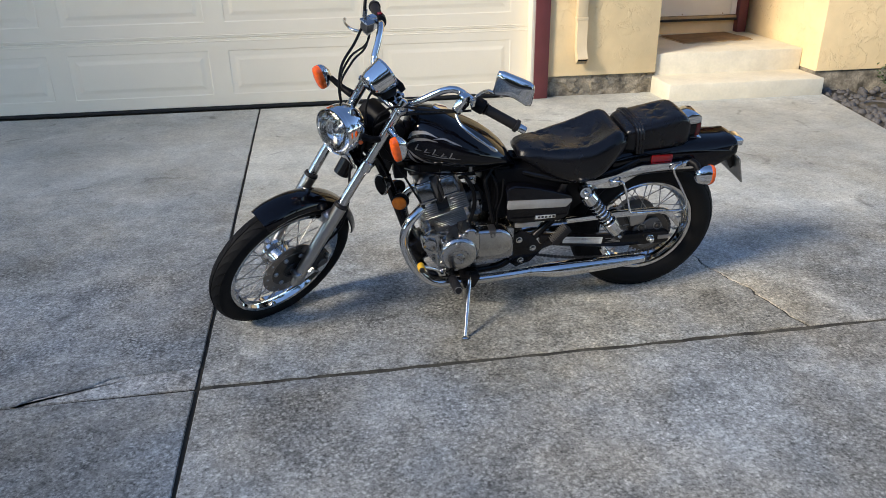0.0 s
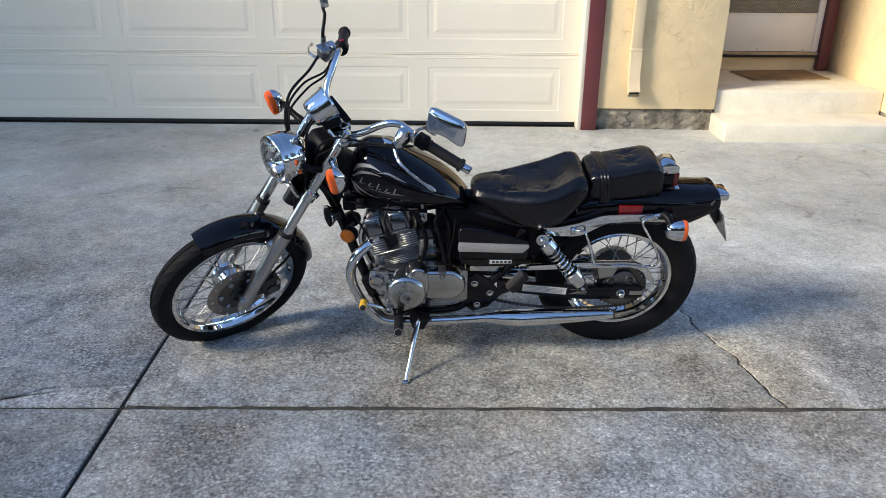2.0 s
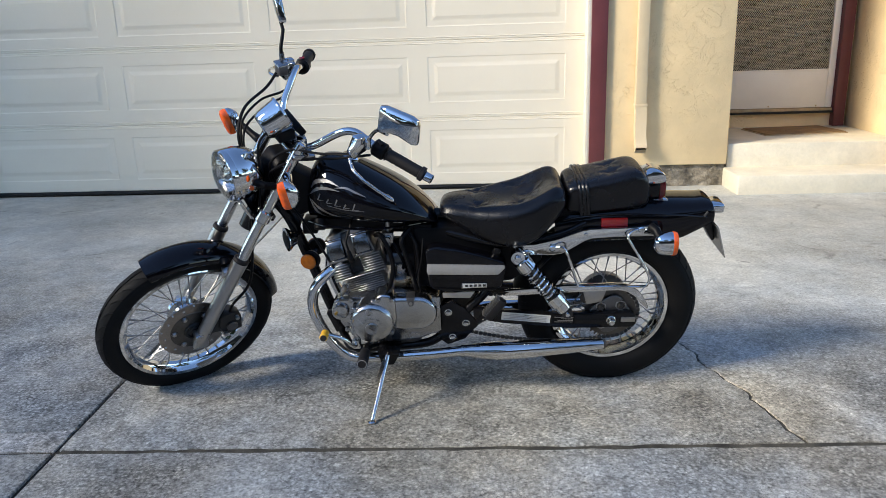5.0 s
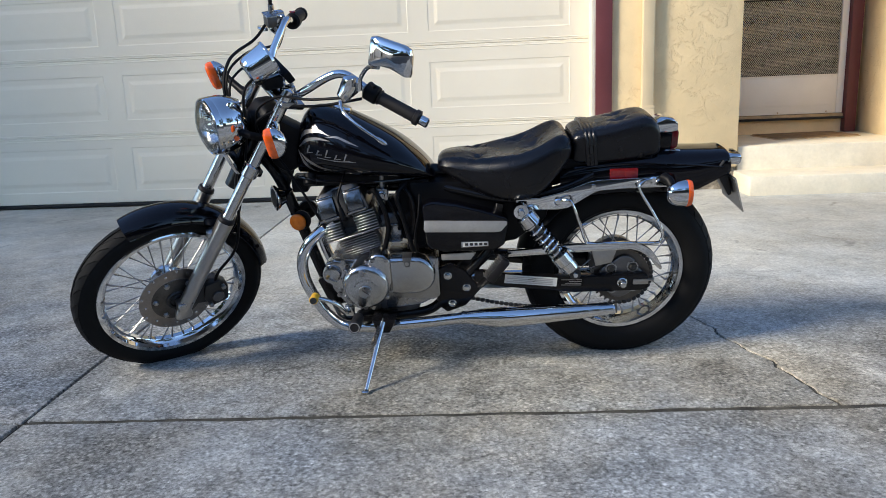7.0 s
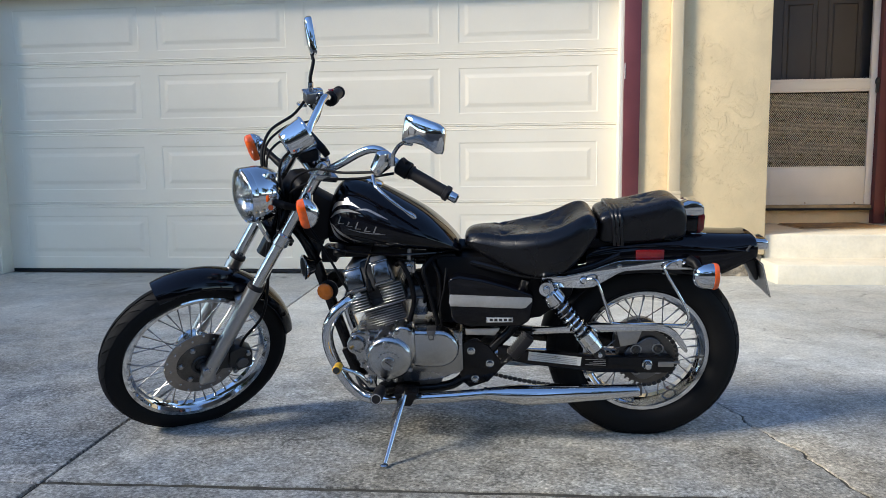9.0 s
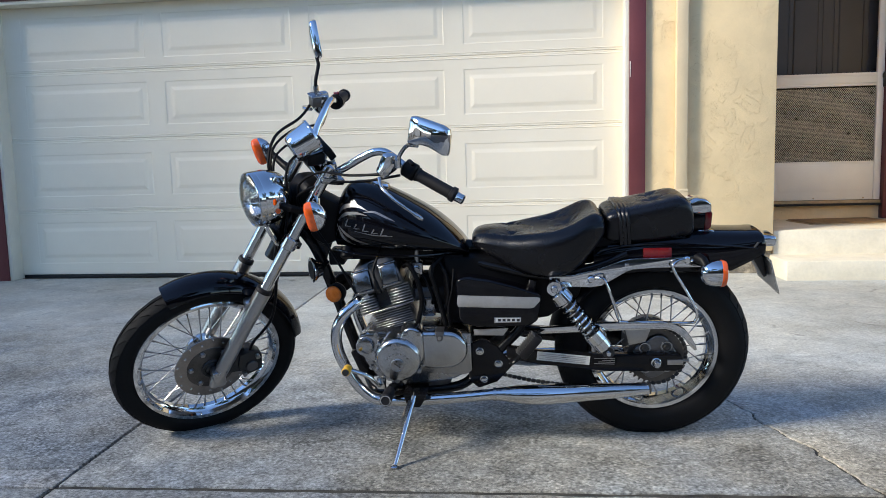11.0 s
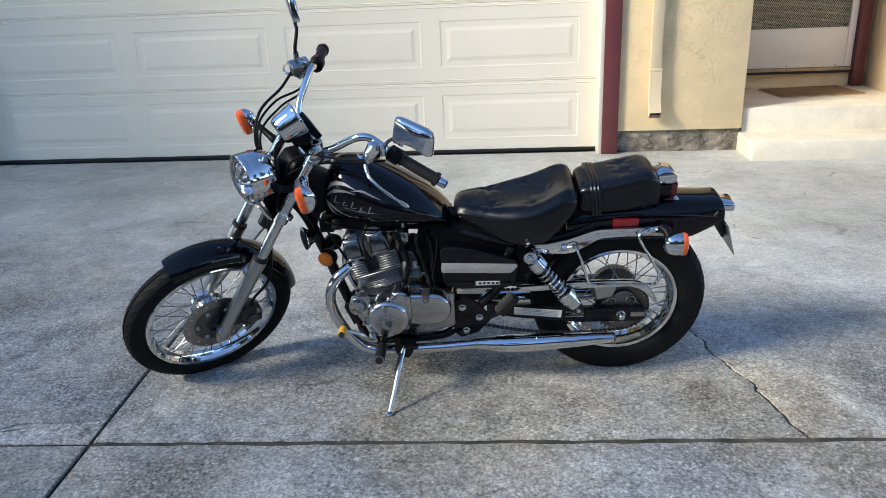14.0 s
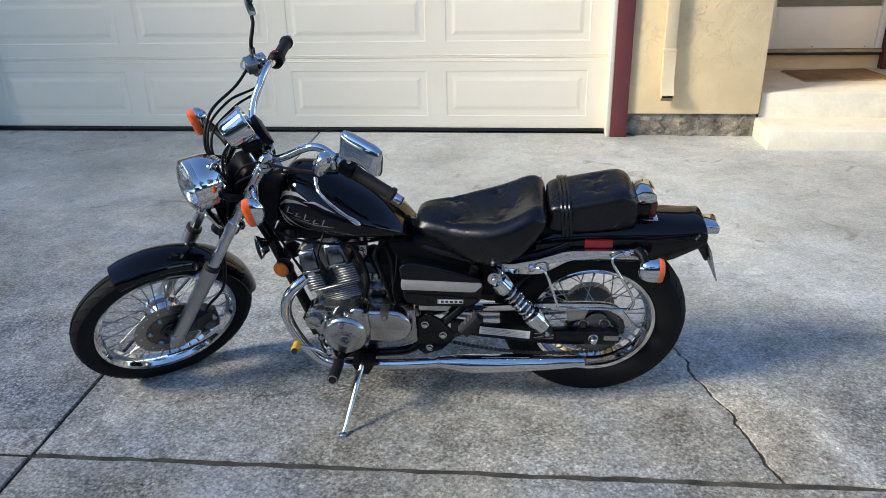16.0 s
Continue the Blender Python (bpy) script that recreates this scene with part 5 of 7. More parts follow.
def build_seats():
    stations = [  # x, top at the middle, top at the edge, bottom at the edge, half width
        (0.574, 0.686, 0.680, 0.668, 0.056), (0.562, 0.703, 0.696, 0.655, 0.074), (0.530, 0.709, 0.702, 0.640, 0.090), (0.480, 0.706, 0.702, 0.606, 0.108), (0.430, 0.702, 0.704, 0.584, 0.130),
        (0.380, 0.702, 0.711, 0.572, 0.150), (0.330, 0.704, 0.720, 0.568, 0.160), (0.290, 0.711, 0.732, 0.578, 0.162), (0.255, 0.728, 0.748, 0.596, 0.158), (0.225, 0.750, 0.764, 0.626, 0.152),
        (0.200, 0.766, 0.770, 0.658, 0.144), (0.180, 0.765, 0.763, 0.688, 0.136), (0.166, 0.746, 0.743, 0.708, 0.124)]
    secs = []
    for x, tm, te, be, half in stations:
        ring = []
        for y, z in ((0, tm), (0.30, tm * 0.8 + te * 0.2), (0.55, tm * 0.35 + te * 0.65), (0.75, te + 0.002), (0.90, te - 0.010), (0.985, te - 0.030 * min(1, (te - be) / 0.08)), (1.0, te - (te - be) * 0.42),
                     (0.96, te - (te - be) * 0.75), (0.86, be), (0.45, be + 0.004)):
            ring.append((x, y * half, z))
        ring.append((x, 0, be + 0.004))
        ring += [(p[0], -p[1], p[2]) for p in ring[-2:0:-1]]
        secs.append(ring)
    bm = loft(secs)
    seat = bpart("rider_seat", bm, VINYL, "black padded vinyl rider seat with buttons", angle=60)

    def soften(ob, spots):
        """Rounds the cushion off, then pulls it in round each button with small folds."""
        sub = ob.modifiers.new("soft", "SUBSURF")
        sub.levels = sub.render_levels = 4
        bpy.context.view_layer.update()
        me = bpy.data.meshes.new_from_object(ob.evaluated_get(bpy.context.evaluated_depsgraph_get()))
        ob.modifiers.clear()
        ob.data = me
        me.polygons.foreach_set("use_smooth", [True] * len(me.polygons))
        tops = []
        for x, y in spots:
            near = [v for v in me.vertices if v.normal.z > 0.2 and (v.co.x - x) ** 2 + (v.co.y - y) ** 2 < 0.0004]
            if near:
                v = min(near, key=lambda q: (q.co.x - x) ** 2 + (q.co.y - y) ** 2)
                tops.append((v.co.copy(), v.normal.copy()))
        rest = [(v.co.copy(), v.normal.copy()) for v in me.vertices]
        for v, (co, nr) in zip(me.vertices, rest):
            for p, n in tops:
                d = (co - p).length
                if d < 0.11:
                    ang = math.atan2(co.y - p.y, co.x - p.x)
                    v.co -= nr * (0.0065 * math.exp(-(d / 0.017) ** 2) + 0.0024 * math.exp(-(d / 0.042) ** 2)
                                  + 0.0010 * math.cos(5 * ang + p.x * 40) * math.exp(-((d - 0.026) / 0.016) ** 2))
        for p, n in tops:
            bpart("button", lathe([(-0.006, 0.0105), (-0.001, 0.0115), (0.003, 0.008), (0.0042, 0)], p - n * 0.0105, n, 18), VINYL, "covered button", parent=ob)

    soften(seat, [(0.452, 0.066), (0.452, -0.066), (0.315, 0.082), (0.315, -0.082), (0.275, 0.0)])
    piping = curve([(0.178, 0.126, 0.752), (0.200, 0.139, 0.728), (0.235, 0.147, 0.692), (0.270, 0.150, 0.655), (0.300, 0.149, 0.622)], 6)
    for s in (1, -1):
        bpart("piping", tube([(p.x, p.y * s, p.z) for p in piping], 0.0022, 8), VINYL, parent=seat)
    stations = [(0.168, 0.748, 0.684, 0.080), (0.163, 0.764, 0.676, 0.094), (0.140, 0.774, 0.671, 0.103), (0.100, 0.780, 0.670, 0.107), (0.05, 0.790, 0.672, 0.108), (0.0, 0.801, 0.676, 0.106), (-0.035, 0.809, 0.680, 0.103),
                (-0.060, 0.811, 0.683, 0.099), (-0.080, 0.801, 0.686, 0.094), (-0.096, 0.778, 0.690, 0.086), (-0.103, 0.745, 0.698, 0.072)]
    secs = []
    for x, tp, bt, half in stations:
        ring = []
        for y, f in ((0, 1.0), (0.35, 1.0), (0.68, 0.99), (0.90, 0.94), (0.985, 0.80), (1.0, 0.50), (0.98, 0.14), (0.90, 0.0), (0.45, 0.0)):
            ring.append((x, y * half, bt + (tp - bt) * f))
        ring.append((x, 0, bt))
        ring += [(p[0], -p[1], p[2]) for p in ring[-2:0:-1]]
        secs.append(ring)
    pil = bpart("pillion_seat", loft(secs), VINYL, "black padded vinyl passenger seat", angle=60)
    soften(pil, [(0.020, 0.036), (0.020, -0.036)])
    # strap of three welts over its front
    for i, dx in enumerate((-0.0115, 0.0, 0.0115)):
        path = []
        for y, f in ((1.0, 0.02), (1.02, 0.25), (1.025, 0.5), (1.0, 0.76), (0.90, 0.91), (0.70, 0.97), (0.38, 0.99), (0, 0.995)):
            path.append((0.117 + dx - (1 - f) * 0.010, y * 0.106, 0.671 + (0.778 - 0.671) * f))
        path += [(p[0], -p[1], p[2]) for p in path[-2::-1]]
        bpart("strap", tube(curve(path, 4), 0.0066 if i != 1 else 0.0074, 8), VINYL, "ribbed seat strap", parent=pil)
    bpart("strap_stud", lathe([(0, 0.007), (0.004, 0.006), (0.005, 0)], (0.110, 0.108, 0.700), (0, 1, 0), 12), CHROME_SOFT, parent=pil)
    bpart("seat_pan", box((-0.08, -0.085, 0.655), (0.50, 0.085, 0.690), 0.010), PLASTIC, "black seat pan")


def build_tail():
    # rear mudguard: a crowned shell that follows the wheel and runs out into a flared tail
    rows = [(0.20, 0.668, 0.560, 0.098), (0.14, 0.684, 0.575, 0.104), (0.05, 0.694, 0.585, 0.106), (-0.04, 0.698, 0.585, 0.105), (-0.11, 0.697, 0.580, 0.102), (-0.17, 0.694, 0.572, 0.097), (-0.22, 0.692, 0.585, 0.092),
            (-0.26, 0.690, 0.604, 0.088), (-0.285, 0.690, 0.616, 0.085), (-0.302, 0.692, 0.624, 0.083), (-0.311, 0.688, 0.628, 0.081), (-0.317, 0.672, 0.631, 0.077)]
    bm = bm_new()
    rings = []
    for x, t, lo, h in rows:
        outer = [(0, 1.0), (0.40, 0.985), (0.70, 0.93), (0.90, 0.80), (0.985, 0.60), (1.0, 0.30), (1.0, 0.0)]
        o = [(y * h, lo + (t - lo) * f) for y, f in outer]
        full = [(-y, z) for y, z in o[::-1]] + o[1:]
        inn = [(y * 0.95, z - 0.006) for y, z in full[::-1]]
        rings.append([bm.verts.new((x, y, z)) for y, z in full + inn])
    skin(bm, rings)
    fender = bpart("rear_fender", bm, PAINT, "glossy black rear mudguard", angle=40)
    for s in (1, -1):
        line = [(0.185, 0.1035, 0.651), (0.14, 0.1075, 0.664), (0.05, 0.1085, 0.672), (-0.04, 0.1075, 0.672), (-0.12, 0.104, 0.667), (-0.19, 0.098, 0.660), (-0.25, 0.0905, 0.652), (-0.29, 0.085, 0.646)]
        bpart("bead", tube(curve([(a, b * s, c) for a, b, c in line], 5), 0.0028, 8), PAINT, parent=fender)
        bpart("bead_end", tube([(-0.28, 0.086 * s, 0.648), (-0.292, 0.083 * s, 0.664)], 0.004, 8), BLACK_IRON, parent=fender)
        ref = bpart("side_reflector", box((-0.030, 0.105 * s - 0.004, 0.631), (0.054, 0.105 * s + 0.008, 0.659), 0.002), RED_LENS, "red side reflector")
        bpart("reflector_half", box((-0.028, 0.105 * s + (0.008 if s > 0 else -0.009), 0.634), (0.011, 0.105 * s + (0.0095 if s > 0 else -0.0045), 0.656), 0.001), RED_LENS, parent=ref)
    # inner guard towards the engine
    bpart("inner_fender", arc_shell((0, 0.297), 0.335, 0.300, 12, 118, 0.078, 20), PLASTIC, "black inner mudguard", angle=50)
    # tail lamp
    tl = bpart("tail_lamp", prism([(-0.088, 0.771), (-0.094, 0.781), (-0.114, 0.791), (-0.144, 0.790), (-0.158, 0.778), (-0.160, 0.753), (-0.140, 0.748), (-0.112, 0.746), (-0.100, 0.752)], -0.046, 0.046, 0.006), CHROME, "chrome hooded tail lamp with a red lens")
    bpart("lens", prism([(-0.141, 0.694), (-0.143, 0.750), (-0.158, 0.755), (-0.165, 0.748), (-0.163, 0.704), (-0.156, 0.696)], -0.040, 0.040, 0.005), RED_LENS, "red lens", parent=tl)
    bpart("lamp_foot", prism([(-0.078, 0.690), (-0.089, 0.768), (-0.100, 0.750), (-0.113, 0.745), (-0.143, 0.748), (-0.140, 0.686)], -0.043, 0.043, 0.004), PAINT, parent=tl)
    bpart("lens_base", prism([(-0.120, 0.686), (-0.172, 0.686), (-0.170, 0.694), (-0.122, 0.696)], -0.046, 0.046, 0.003), CHROME, parent=tl)
    # number plate light and plate
    cap = bpart("plate_lamp", box((-0.362, -0.042, 0.638), (-0.312, 0.042, 0.671), 0.010, seg=3), CHROME, "chrome number plate lamp")
    bpart("plate_bracket", prism([(-0.305, 0.655), (-0.322, 0.652), (-0.345, 0.540), (-0.335, 0.535), (-0.296, 0.600)], -0.030, 0.030, 0.003), BLACK_IRON, "black plate bracket")
    tilt = Matrix.Translation((-0.3450, 0, 0.556)) @ Matrix.Rotation(radians(17), 4, "Y")
    b = box((-0.0012, -0.089, -0.052), (0.0012, 0.089, 0.052), 0.001)
    b.transform(tilt)
    plate = bpart("number_plate", b, PLATE_PAINT, "white number plate with dark characters")
    b = bm_new()
    for lo, hi in (((-0.0020, -0.092, 0.050), (0.002, 0.092, 0.056)), ((-0.002, -0.092, -0.056), (0.002, 0.092, -0.050)), ((-0.002, -0.094, -0.056), (0.002, -0.088, 0.056)), ((-0.002, 0.088, -0.056), (0.002, 0.094, 0.056))):
        b = box(lo, hi, 0.001, b)
    b.transform(tilt)
    bpart("plate_frame", b, CHROME_SOFT, "chrome plate frame", parent=plate)
    for i in range(7):
        b = box((-0.0024, -0.075 + i * 0.022, -0.028), (-0.0012, -0.060 + i * 0.022, 0.030))
        b.transform(tilt)
        bpart("character_bar", b, PLATE_INK, parent=plate)
    b = box((0.0013, -0.088, -0.051), (0.0024, 0.088, 0.051))
    b.transform(tilt)
    bpart("plate_back", b, ALLOY_DARK, "bare metal back of the plate", parent=plate)
    bpart("tail_inner", prism([(0.40, 0.62), (0.22, 0.61), (0.24, 0.50), (0.335, 0.43), (0.40, 0.42)], -0.082, 0.082, 0.01), PLASTIC, "black inner tray behind the side covers")
    # chromed struts from the shock mounts to the tail, with bag hoops
    side = [(0.338, 0.580), (0.267, 0.583), (0.199, 0.598), (0.116, 0.628), (0.09, 0.632), (-0.035, 0.634), (-0.112, 0.639), (-0.128, 0.634), (-0.135, 0.624), (-0.129, 0.606), (-0.110, 0.602), (0.013, 0.602), (0.085, 0.598), (0.106, 0.591),
            (0.150, 0.564), (0.180, 0.547), (0.210, 0.543), (0.317, 0.545), (0.335, 0.560)]
    for s in (1, -1):
        y0, y1 = (0.116, 0.128) if s > 0 else (-0.128, -0.116)
        strut = bpart("fender_strut", prism(side, y0, y1, 0.003), CHROME, "chromed mudguard strut")
        for x, z in ((0.105, 0.613), (-0.075, 0.618)):
            bpart("strut_bolt", lathe([(0, 0.007), (0.004, 0.0065), (0.006, 0)], (x, 0.128 * s, z), (0, s, 0), 10), CHROME_SOFT, parent=strut)
        hoop = curve([(0.212, 0.130, 0.570), (0.196, 0.140, 0.577), (0.178, 0.150, 0.577), (0.165, 0.154, 0.556), (0.146, 0.156, 0.500), (0.130, 0.157, 0.452), (0.114, 0.157, 0.441), (0.02, 0.157, 0.439), (-0.078, 0.157, 0.436),
                      (-0.098, 0.157, 0.444), (-0.100, 0.157, 0.476), (-0.066, 0.153, 0.540), (-0.030, 0.148, 0.600), (-0.030, 0.145, 0.618), (-0.048, 0.138, 0.628), (-0.070, 0.130, 0.628)], 5)
        hp = bpart("bag_hoop", tube([(p.x, p.y * s, p.z) for p in hoop], 0.0047, 10), CHROME, "chrome wire saddlebag hoop")
        for c in ((0.212, 0.130, 0.570), (-0.070, 0.130, 0.628)):
            bpart("hoop_boss", lathe([(-0.004, 0.011), (0.010, 0.011), (0.013, 0.007), (0.013, 0)], (c[0], 0.126 * s, c[2]), (0, s, 0), 14), CHROME, parent=hp)
        sc = V((-0.131, 0.178 * s, 0.597))
        sig = bpart("turn_signal", loft([[sc + V((x, math.cos(t) * 0.028 * k, math.sin(t) * 0.040 * k)) for t in [2 * math.pi * i / 24 for i in range(24)]]
                                         for x, k in ((-0.026, 1.0), (-0.018, 1.0), (0.0, 0.94), (0.016, 0.78), (0.026, 0.52), (0.031, 0.22), (0.032, 0.04))]), CHROME, "chrome turn signal with an amber lens")
        bpart("lens", loft([[sc + V((x, math.cos(t) * 0.029 * k, math.sin(t) * 0.041 * k)) for t in [2 * math.pi * i / 24 for i in range(24)]]
                            for x, k in ((-0.026, 1.0), (-0.032, 1.0), (-0.040, 0.92), (-0.044, 0.6), (-0.045, 0.2))]), AMBER, "amber lens", parent=sig)
        bpart("stalk", tube([sc + V((0.008, -0.016 * s, 0.010)), (-0.114, 0.145 * s, 0.628), (-0.104, 0.122 * s, 0.630)], [0.013, 0.014, 0.016], 12), PLASTIC, parent=sig)
        # shock absorber
        a, b = V((0.325, 0.152 * s, 0.553)), V((0.158, 0.146 * s, 0.340))
        d = (b - a).normalized()
        L = (b - a).length
        shock = bpart("shock_absorber", tube([a + d * 0.02, a + d * (L - 0.02)], 0.012, 14), STEEL_DARK, "chrome coil-over shock absorber")
        bpart("upper_eye", lathe([(-0.016, 0.010), (-0.016, 0.022), (0.016, 0.022), (0.016, 0.010)], a, (0, 1, 0), 20, closed=True), CHROME, parent=shock)
        bpart("eye_bolt", lathe([(0.010, 0.011), (0.024, 0.011), (0.028, 0.008), (0.028, 0)], a, (0, s, 0), 12), CHROME_SOFT, parent=shock)
        bpart("upper_cup", tube([a + d * 0.014, a + d * 0.020, a + d * 0.052, a + d * 0.056], [0.016, 0.029, 0.032, 0.026], 24), CHROME, parent=shock)
        coil = []
        u = d.orthogonal().normalized()
        w = d.cross(u)
        turns, n = 7.2, 150
        for k in range(n + 1):
            t = 2 * math.pi * turns * k / n
            coil.append(a + d * (0.052 + (L - 0.052 - 0.082) * k / n) + (u * math.cos(t) + w * math.sin(t)) * 0.0245)
        bpart("spring", tube(coil, 0.0042, 7), CHROME, "chrome spring", parent=shock)
        bpart("lower_cup", tube([b - d * 0.086, b - d * 0.082, b - d * 0.050, b - d * 0.046, b - d * 0.018, b - d * 0.012], [0.024, 0.031, 0.031, 0.027, 0.025, 0.016], 24), CHROME_SOFT, parent=shock)
        bpart("lower_eye", lathe([(-0.014, 0.008), (-0.014, 0.018), (0.014, 0.018), (0.014, 0.008)], b, (0, 1, 0), 18, closed=True), BLACK_IRON, parent=shock)
        bpart("lower_bolt", lathe([(0.008, 0.010), (0.020, 0.010), (0.024, 0.007), (0.024, 0)], b, (0, s, 0), 6), CHROME_SOFT, parent=shock)


def build_rear_drive():
    wheel("rear_wheel", "spoked rear wheel with a wide black tyre", (0, 0, 0.299), 0.307, 0.132, 0.2045, 0.078, 0.060, 0.062, 36, False, 40)
    c = (0.0, 0.297)
    # brake drum
    bpart("brake_drum", lathe([(-0.085, 0.0), (-0.085, 0.070), (-0.075, 0.082), (-0.045, 0.084), (-0.045, 0.0)], (c[0], 0, c[1]), (0, 1, 0), 40), ALLOY_DARK, "grey rear drum brake")
    # sprocket with teeth
    n = 33
    poly = []
    for i in range(n):
        a = 2 * math.pi * i / n
        for f, r in ((0.0, 0.089), (0.30, 0.089), (0.45, 0.098), (0.60, 0.098), (0.75, 0.089)):
            t = a + 2 * math.pi * f / n
            poly.append((c[0] + r * math.cos(t), c[1] + r * math.sin(t)))
    sp = bpart("sprocket", prism(poly, 0.074, 0.081), STEEL_DARK, "dark steel rear sprocket")
    carrier = [(c[0] + r * math.cos(t), c[1] + r * math.sin(t)) for t, r in [(2 * math.pi * i / 48, 0.068 + 0.006 * math.cos(4 * 2 * math.pi * i / 48 - 0.9)) for i in range(48)]]
    bpart("sprocket_carrier", prism(carrier, 0.080, 0.094, 0.006, seg=3), ALLOY_DARK, "dark alloy sprocket carrier", parent=sp)
    for i in range(4):
        a = 2 * math.pi * i / 4 + 0.72
        bpart("nut_ring", lathe([(0.092, 0.014), (0.0975, 0.0145), (0.0975, 0.018), (0.092, 0.019)], (c[0] + 0.048 * math.cos(a), 0, c[1] + 0.048 * math.sin(a)), (0, 1, 0), 20, closed=True), ALLOY, parent=sp)
        bpart("sprocket_nut", lathe([(0.093, 0.012), (0.101, 0.012), (0.106, 0.009), (0.106, 0)], (c[0] + 0.048 * math.cos(a), 0, c[1] + 0.048 * math.sin(a)), (0, 1, 0), 6), BLACK_IRON, parent=sp)
    # chain round both sprockets, link by link joined
    bm = bm_new()
    front = V((0.66, 0, 0.335))
    rear = V((c[0], 0, c[1]))
    def link(p, ang):
        one = box((-0.0075, 0.073, -0.0062), (0.0075, 0.083, 0.0062), 0.003, seg=1)
        one.transform(Matrix.Translation(p) @ Matrix.Rotation(-ang, 4, "Y"))
        return one
    up0, up1 = rear + V((0, 0, 0.096)), front + V((0, 0, 0.038))
    lo0, lo1 = rear - V((0, 0, 0.096)), front - V((0, 0, 0.038))
    for a, b, sag in ((up0, up1, 0.004), (lo0, lo1, 0.048)):
        k = int((b - a).length / 0.0155)
        ang = math.atan2(b.z - a.z, b.x - a.x)
        for i in range(k + 1):
            f = i / k
            bm = join(bm, link(between(a, b, f) - V((0, 0, 4 * sag * f * (1 - f))), ang))
    for i in range(20):
        t = math.pi / 2 + math.pi * i / 19
        bm = join(bm, link(rear + V((0.096 * math.cos(t), 0, 0.096 * math.sin(t))), t + math.pi / 2))
    bpart("drive_chain", bm, STEEL_BLACK, "oily dark drive chain")
    guard = [(0.366, 0.404), (0.26, 0.411), (0.155, 0.419), (0.0, 0.421), (-0.035, 0.418), (-0.062, 0.409), (-0.085, 0.392), (-0.102, 0.370), (-0.116, 0.345), (-0.123, 0.328), (-0.117, 0.322), (-0.104, 0.334), (-0.088, 0.356), (-0.071, 0.374),
             (-0.048, 0.389), (-0.02, 0.397), (0.084, 0.394), (0.259, 0.388), (0.362, 0.384)]
    bpart("chain_guard", prism(guard, 0.092, 0.108, 0.003), CHROME, "chrome chain guard")
    bpart("guard_bracket", prism([(0.10, 0.396), (0.02, 0.396), (0.035, 0.350), (0.085, 0.340)], 0.094, 0.099, 0.001), STEEL, "steel guard bracket")
    for s in (1, -1):
        y0, y1 = (0.088, 0.118) if s > 0 else (-0.118, -0.088)
        arm = bpart("swingarm", prism([(0.47, 0.345), (0.365, 0.328), (0.151, 0.314), (-0.060, 0.316), (-0.078, 0.308), (-0.084, 0.268), (-0.060, 0.258), (0.149, 0.258), (0.373, 0.284), (0.47, 0.305)], y0, y1, 0.006), FRAME_PAINT, "black swingarm")
        if s > 0:
            a = Matrix.Translation((0.292, 0.1185, 0.3065)) @ Matrix.Rotation(radians(-6.3), 4, "Y")
            b = box((-0.083, 0, -0.0145), (0.083, 0.0014, 0.0145))
            b.transform(a)
            sticker = bpart("white_label", b, LABEL_WHITE, "white printed label", parent=arm)
            for i in range(4):
                b = box((-0.070, 0.0014, -0.010 + i * 0.0058), (0.076 - 0.02 * (i % 2), 0.0018, -0.0075 + i * 0.0058))
                b.transform(a)
                bpart("print_bar", b, STEEL, parent=sticker)
            a = Matrix.Translation((0.166, 0.1185, 0.2955)) @ Matrix.Rotation(radians(-2), 4, "Y")
            b = box((-0.040, 0, -0.014), (0.038, 0.0014, 0.014))
            b.transform(a)
            sticker = bpart("black_label", b, PLASTIC, "small black printed label", parent=arm)
            for i in range(4):
                b = box((-0.034, 0.0014, -0.010 + i * 0.006), (0.030 - 0.012 * (i % 3), 0.0018, -0.0078 + i * 0.006))
                b.transform(a)
                bpart("print_bar", b, STEEL, parent=sticker)
        bpart("axle_nut", lathe([(0.116, 0.017), (0.122, 0.016), (0.124, 0.013), (0.138, 0.012), (0.142, 0.009), (0.142, 0)], (0.004, 0, 0.290), (0, s, 0), 18), CHROME_SOFT, parent=arm)
        bpart("adjuster", box((-0.078, 0.116 if s > 0 else -0.121, 0.281), (-0.030, 0.121 if s > 0 else -0.116, 0.299), 0.002), STEEL, parent=arm)
        bpart("adjuster_screw", tube([(-0.078, 0.104 * s, 0.290), (-0.100, 0.104 * s, 0.290)], 0.005, 8), STEEL, parent=arm)
    # side covers, pegs and brackets
    cover = [(0.624, 0.568), (0.612, 0.580), (0.590, 0.584), (0.524, 0.575), (0.440, 0.552), (0.366, 0.526), (0.358, 0.512), (0.372, 0.440), (0.400, 0.420), (0.560, 0.420), (0.606, 0.432), (0.616, 0.450)]
    for s in (1, -1):
        y0, y1 = (0.085, 0.138) if s > 0 else (-0.138, -0.085)
        cv = bpart("side_cover", prism(cover, y0, y1, 0.014, seg=4), PAINT, "glossy black side cover with a silver strip")
        st = [(0.618, 0.527), (0.621, 0.500), (0.617, 0.489), (0.40, 0.482), (0.385, 0.484), (0.366, 0.505), (0.366, 0.515), (0.372, 0.517)]
        bpart("strip", prism(st, 0.137 * s, 0.1415 * s, 0.0016), STRIP, "brushed silver strip", parent=cv)
        bdg = bpart("badge", prism([(0.507, 0.4545), (0.424, 0.4535), (0.424, 0.4365), (0.508, 0.4345)], 0.137 * s, 0.1405 * s, 0.001), CHROME, "small white badge with dark bars", parent=cv)
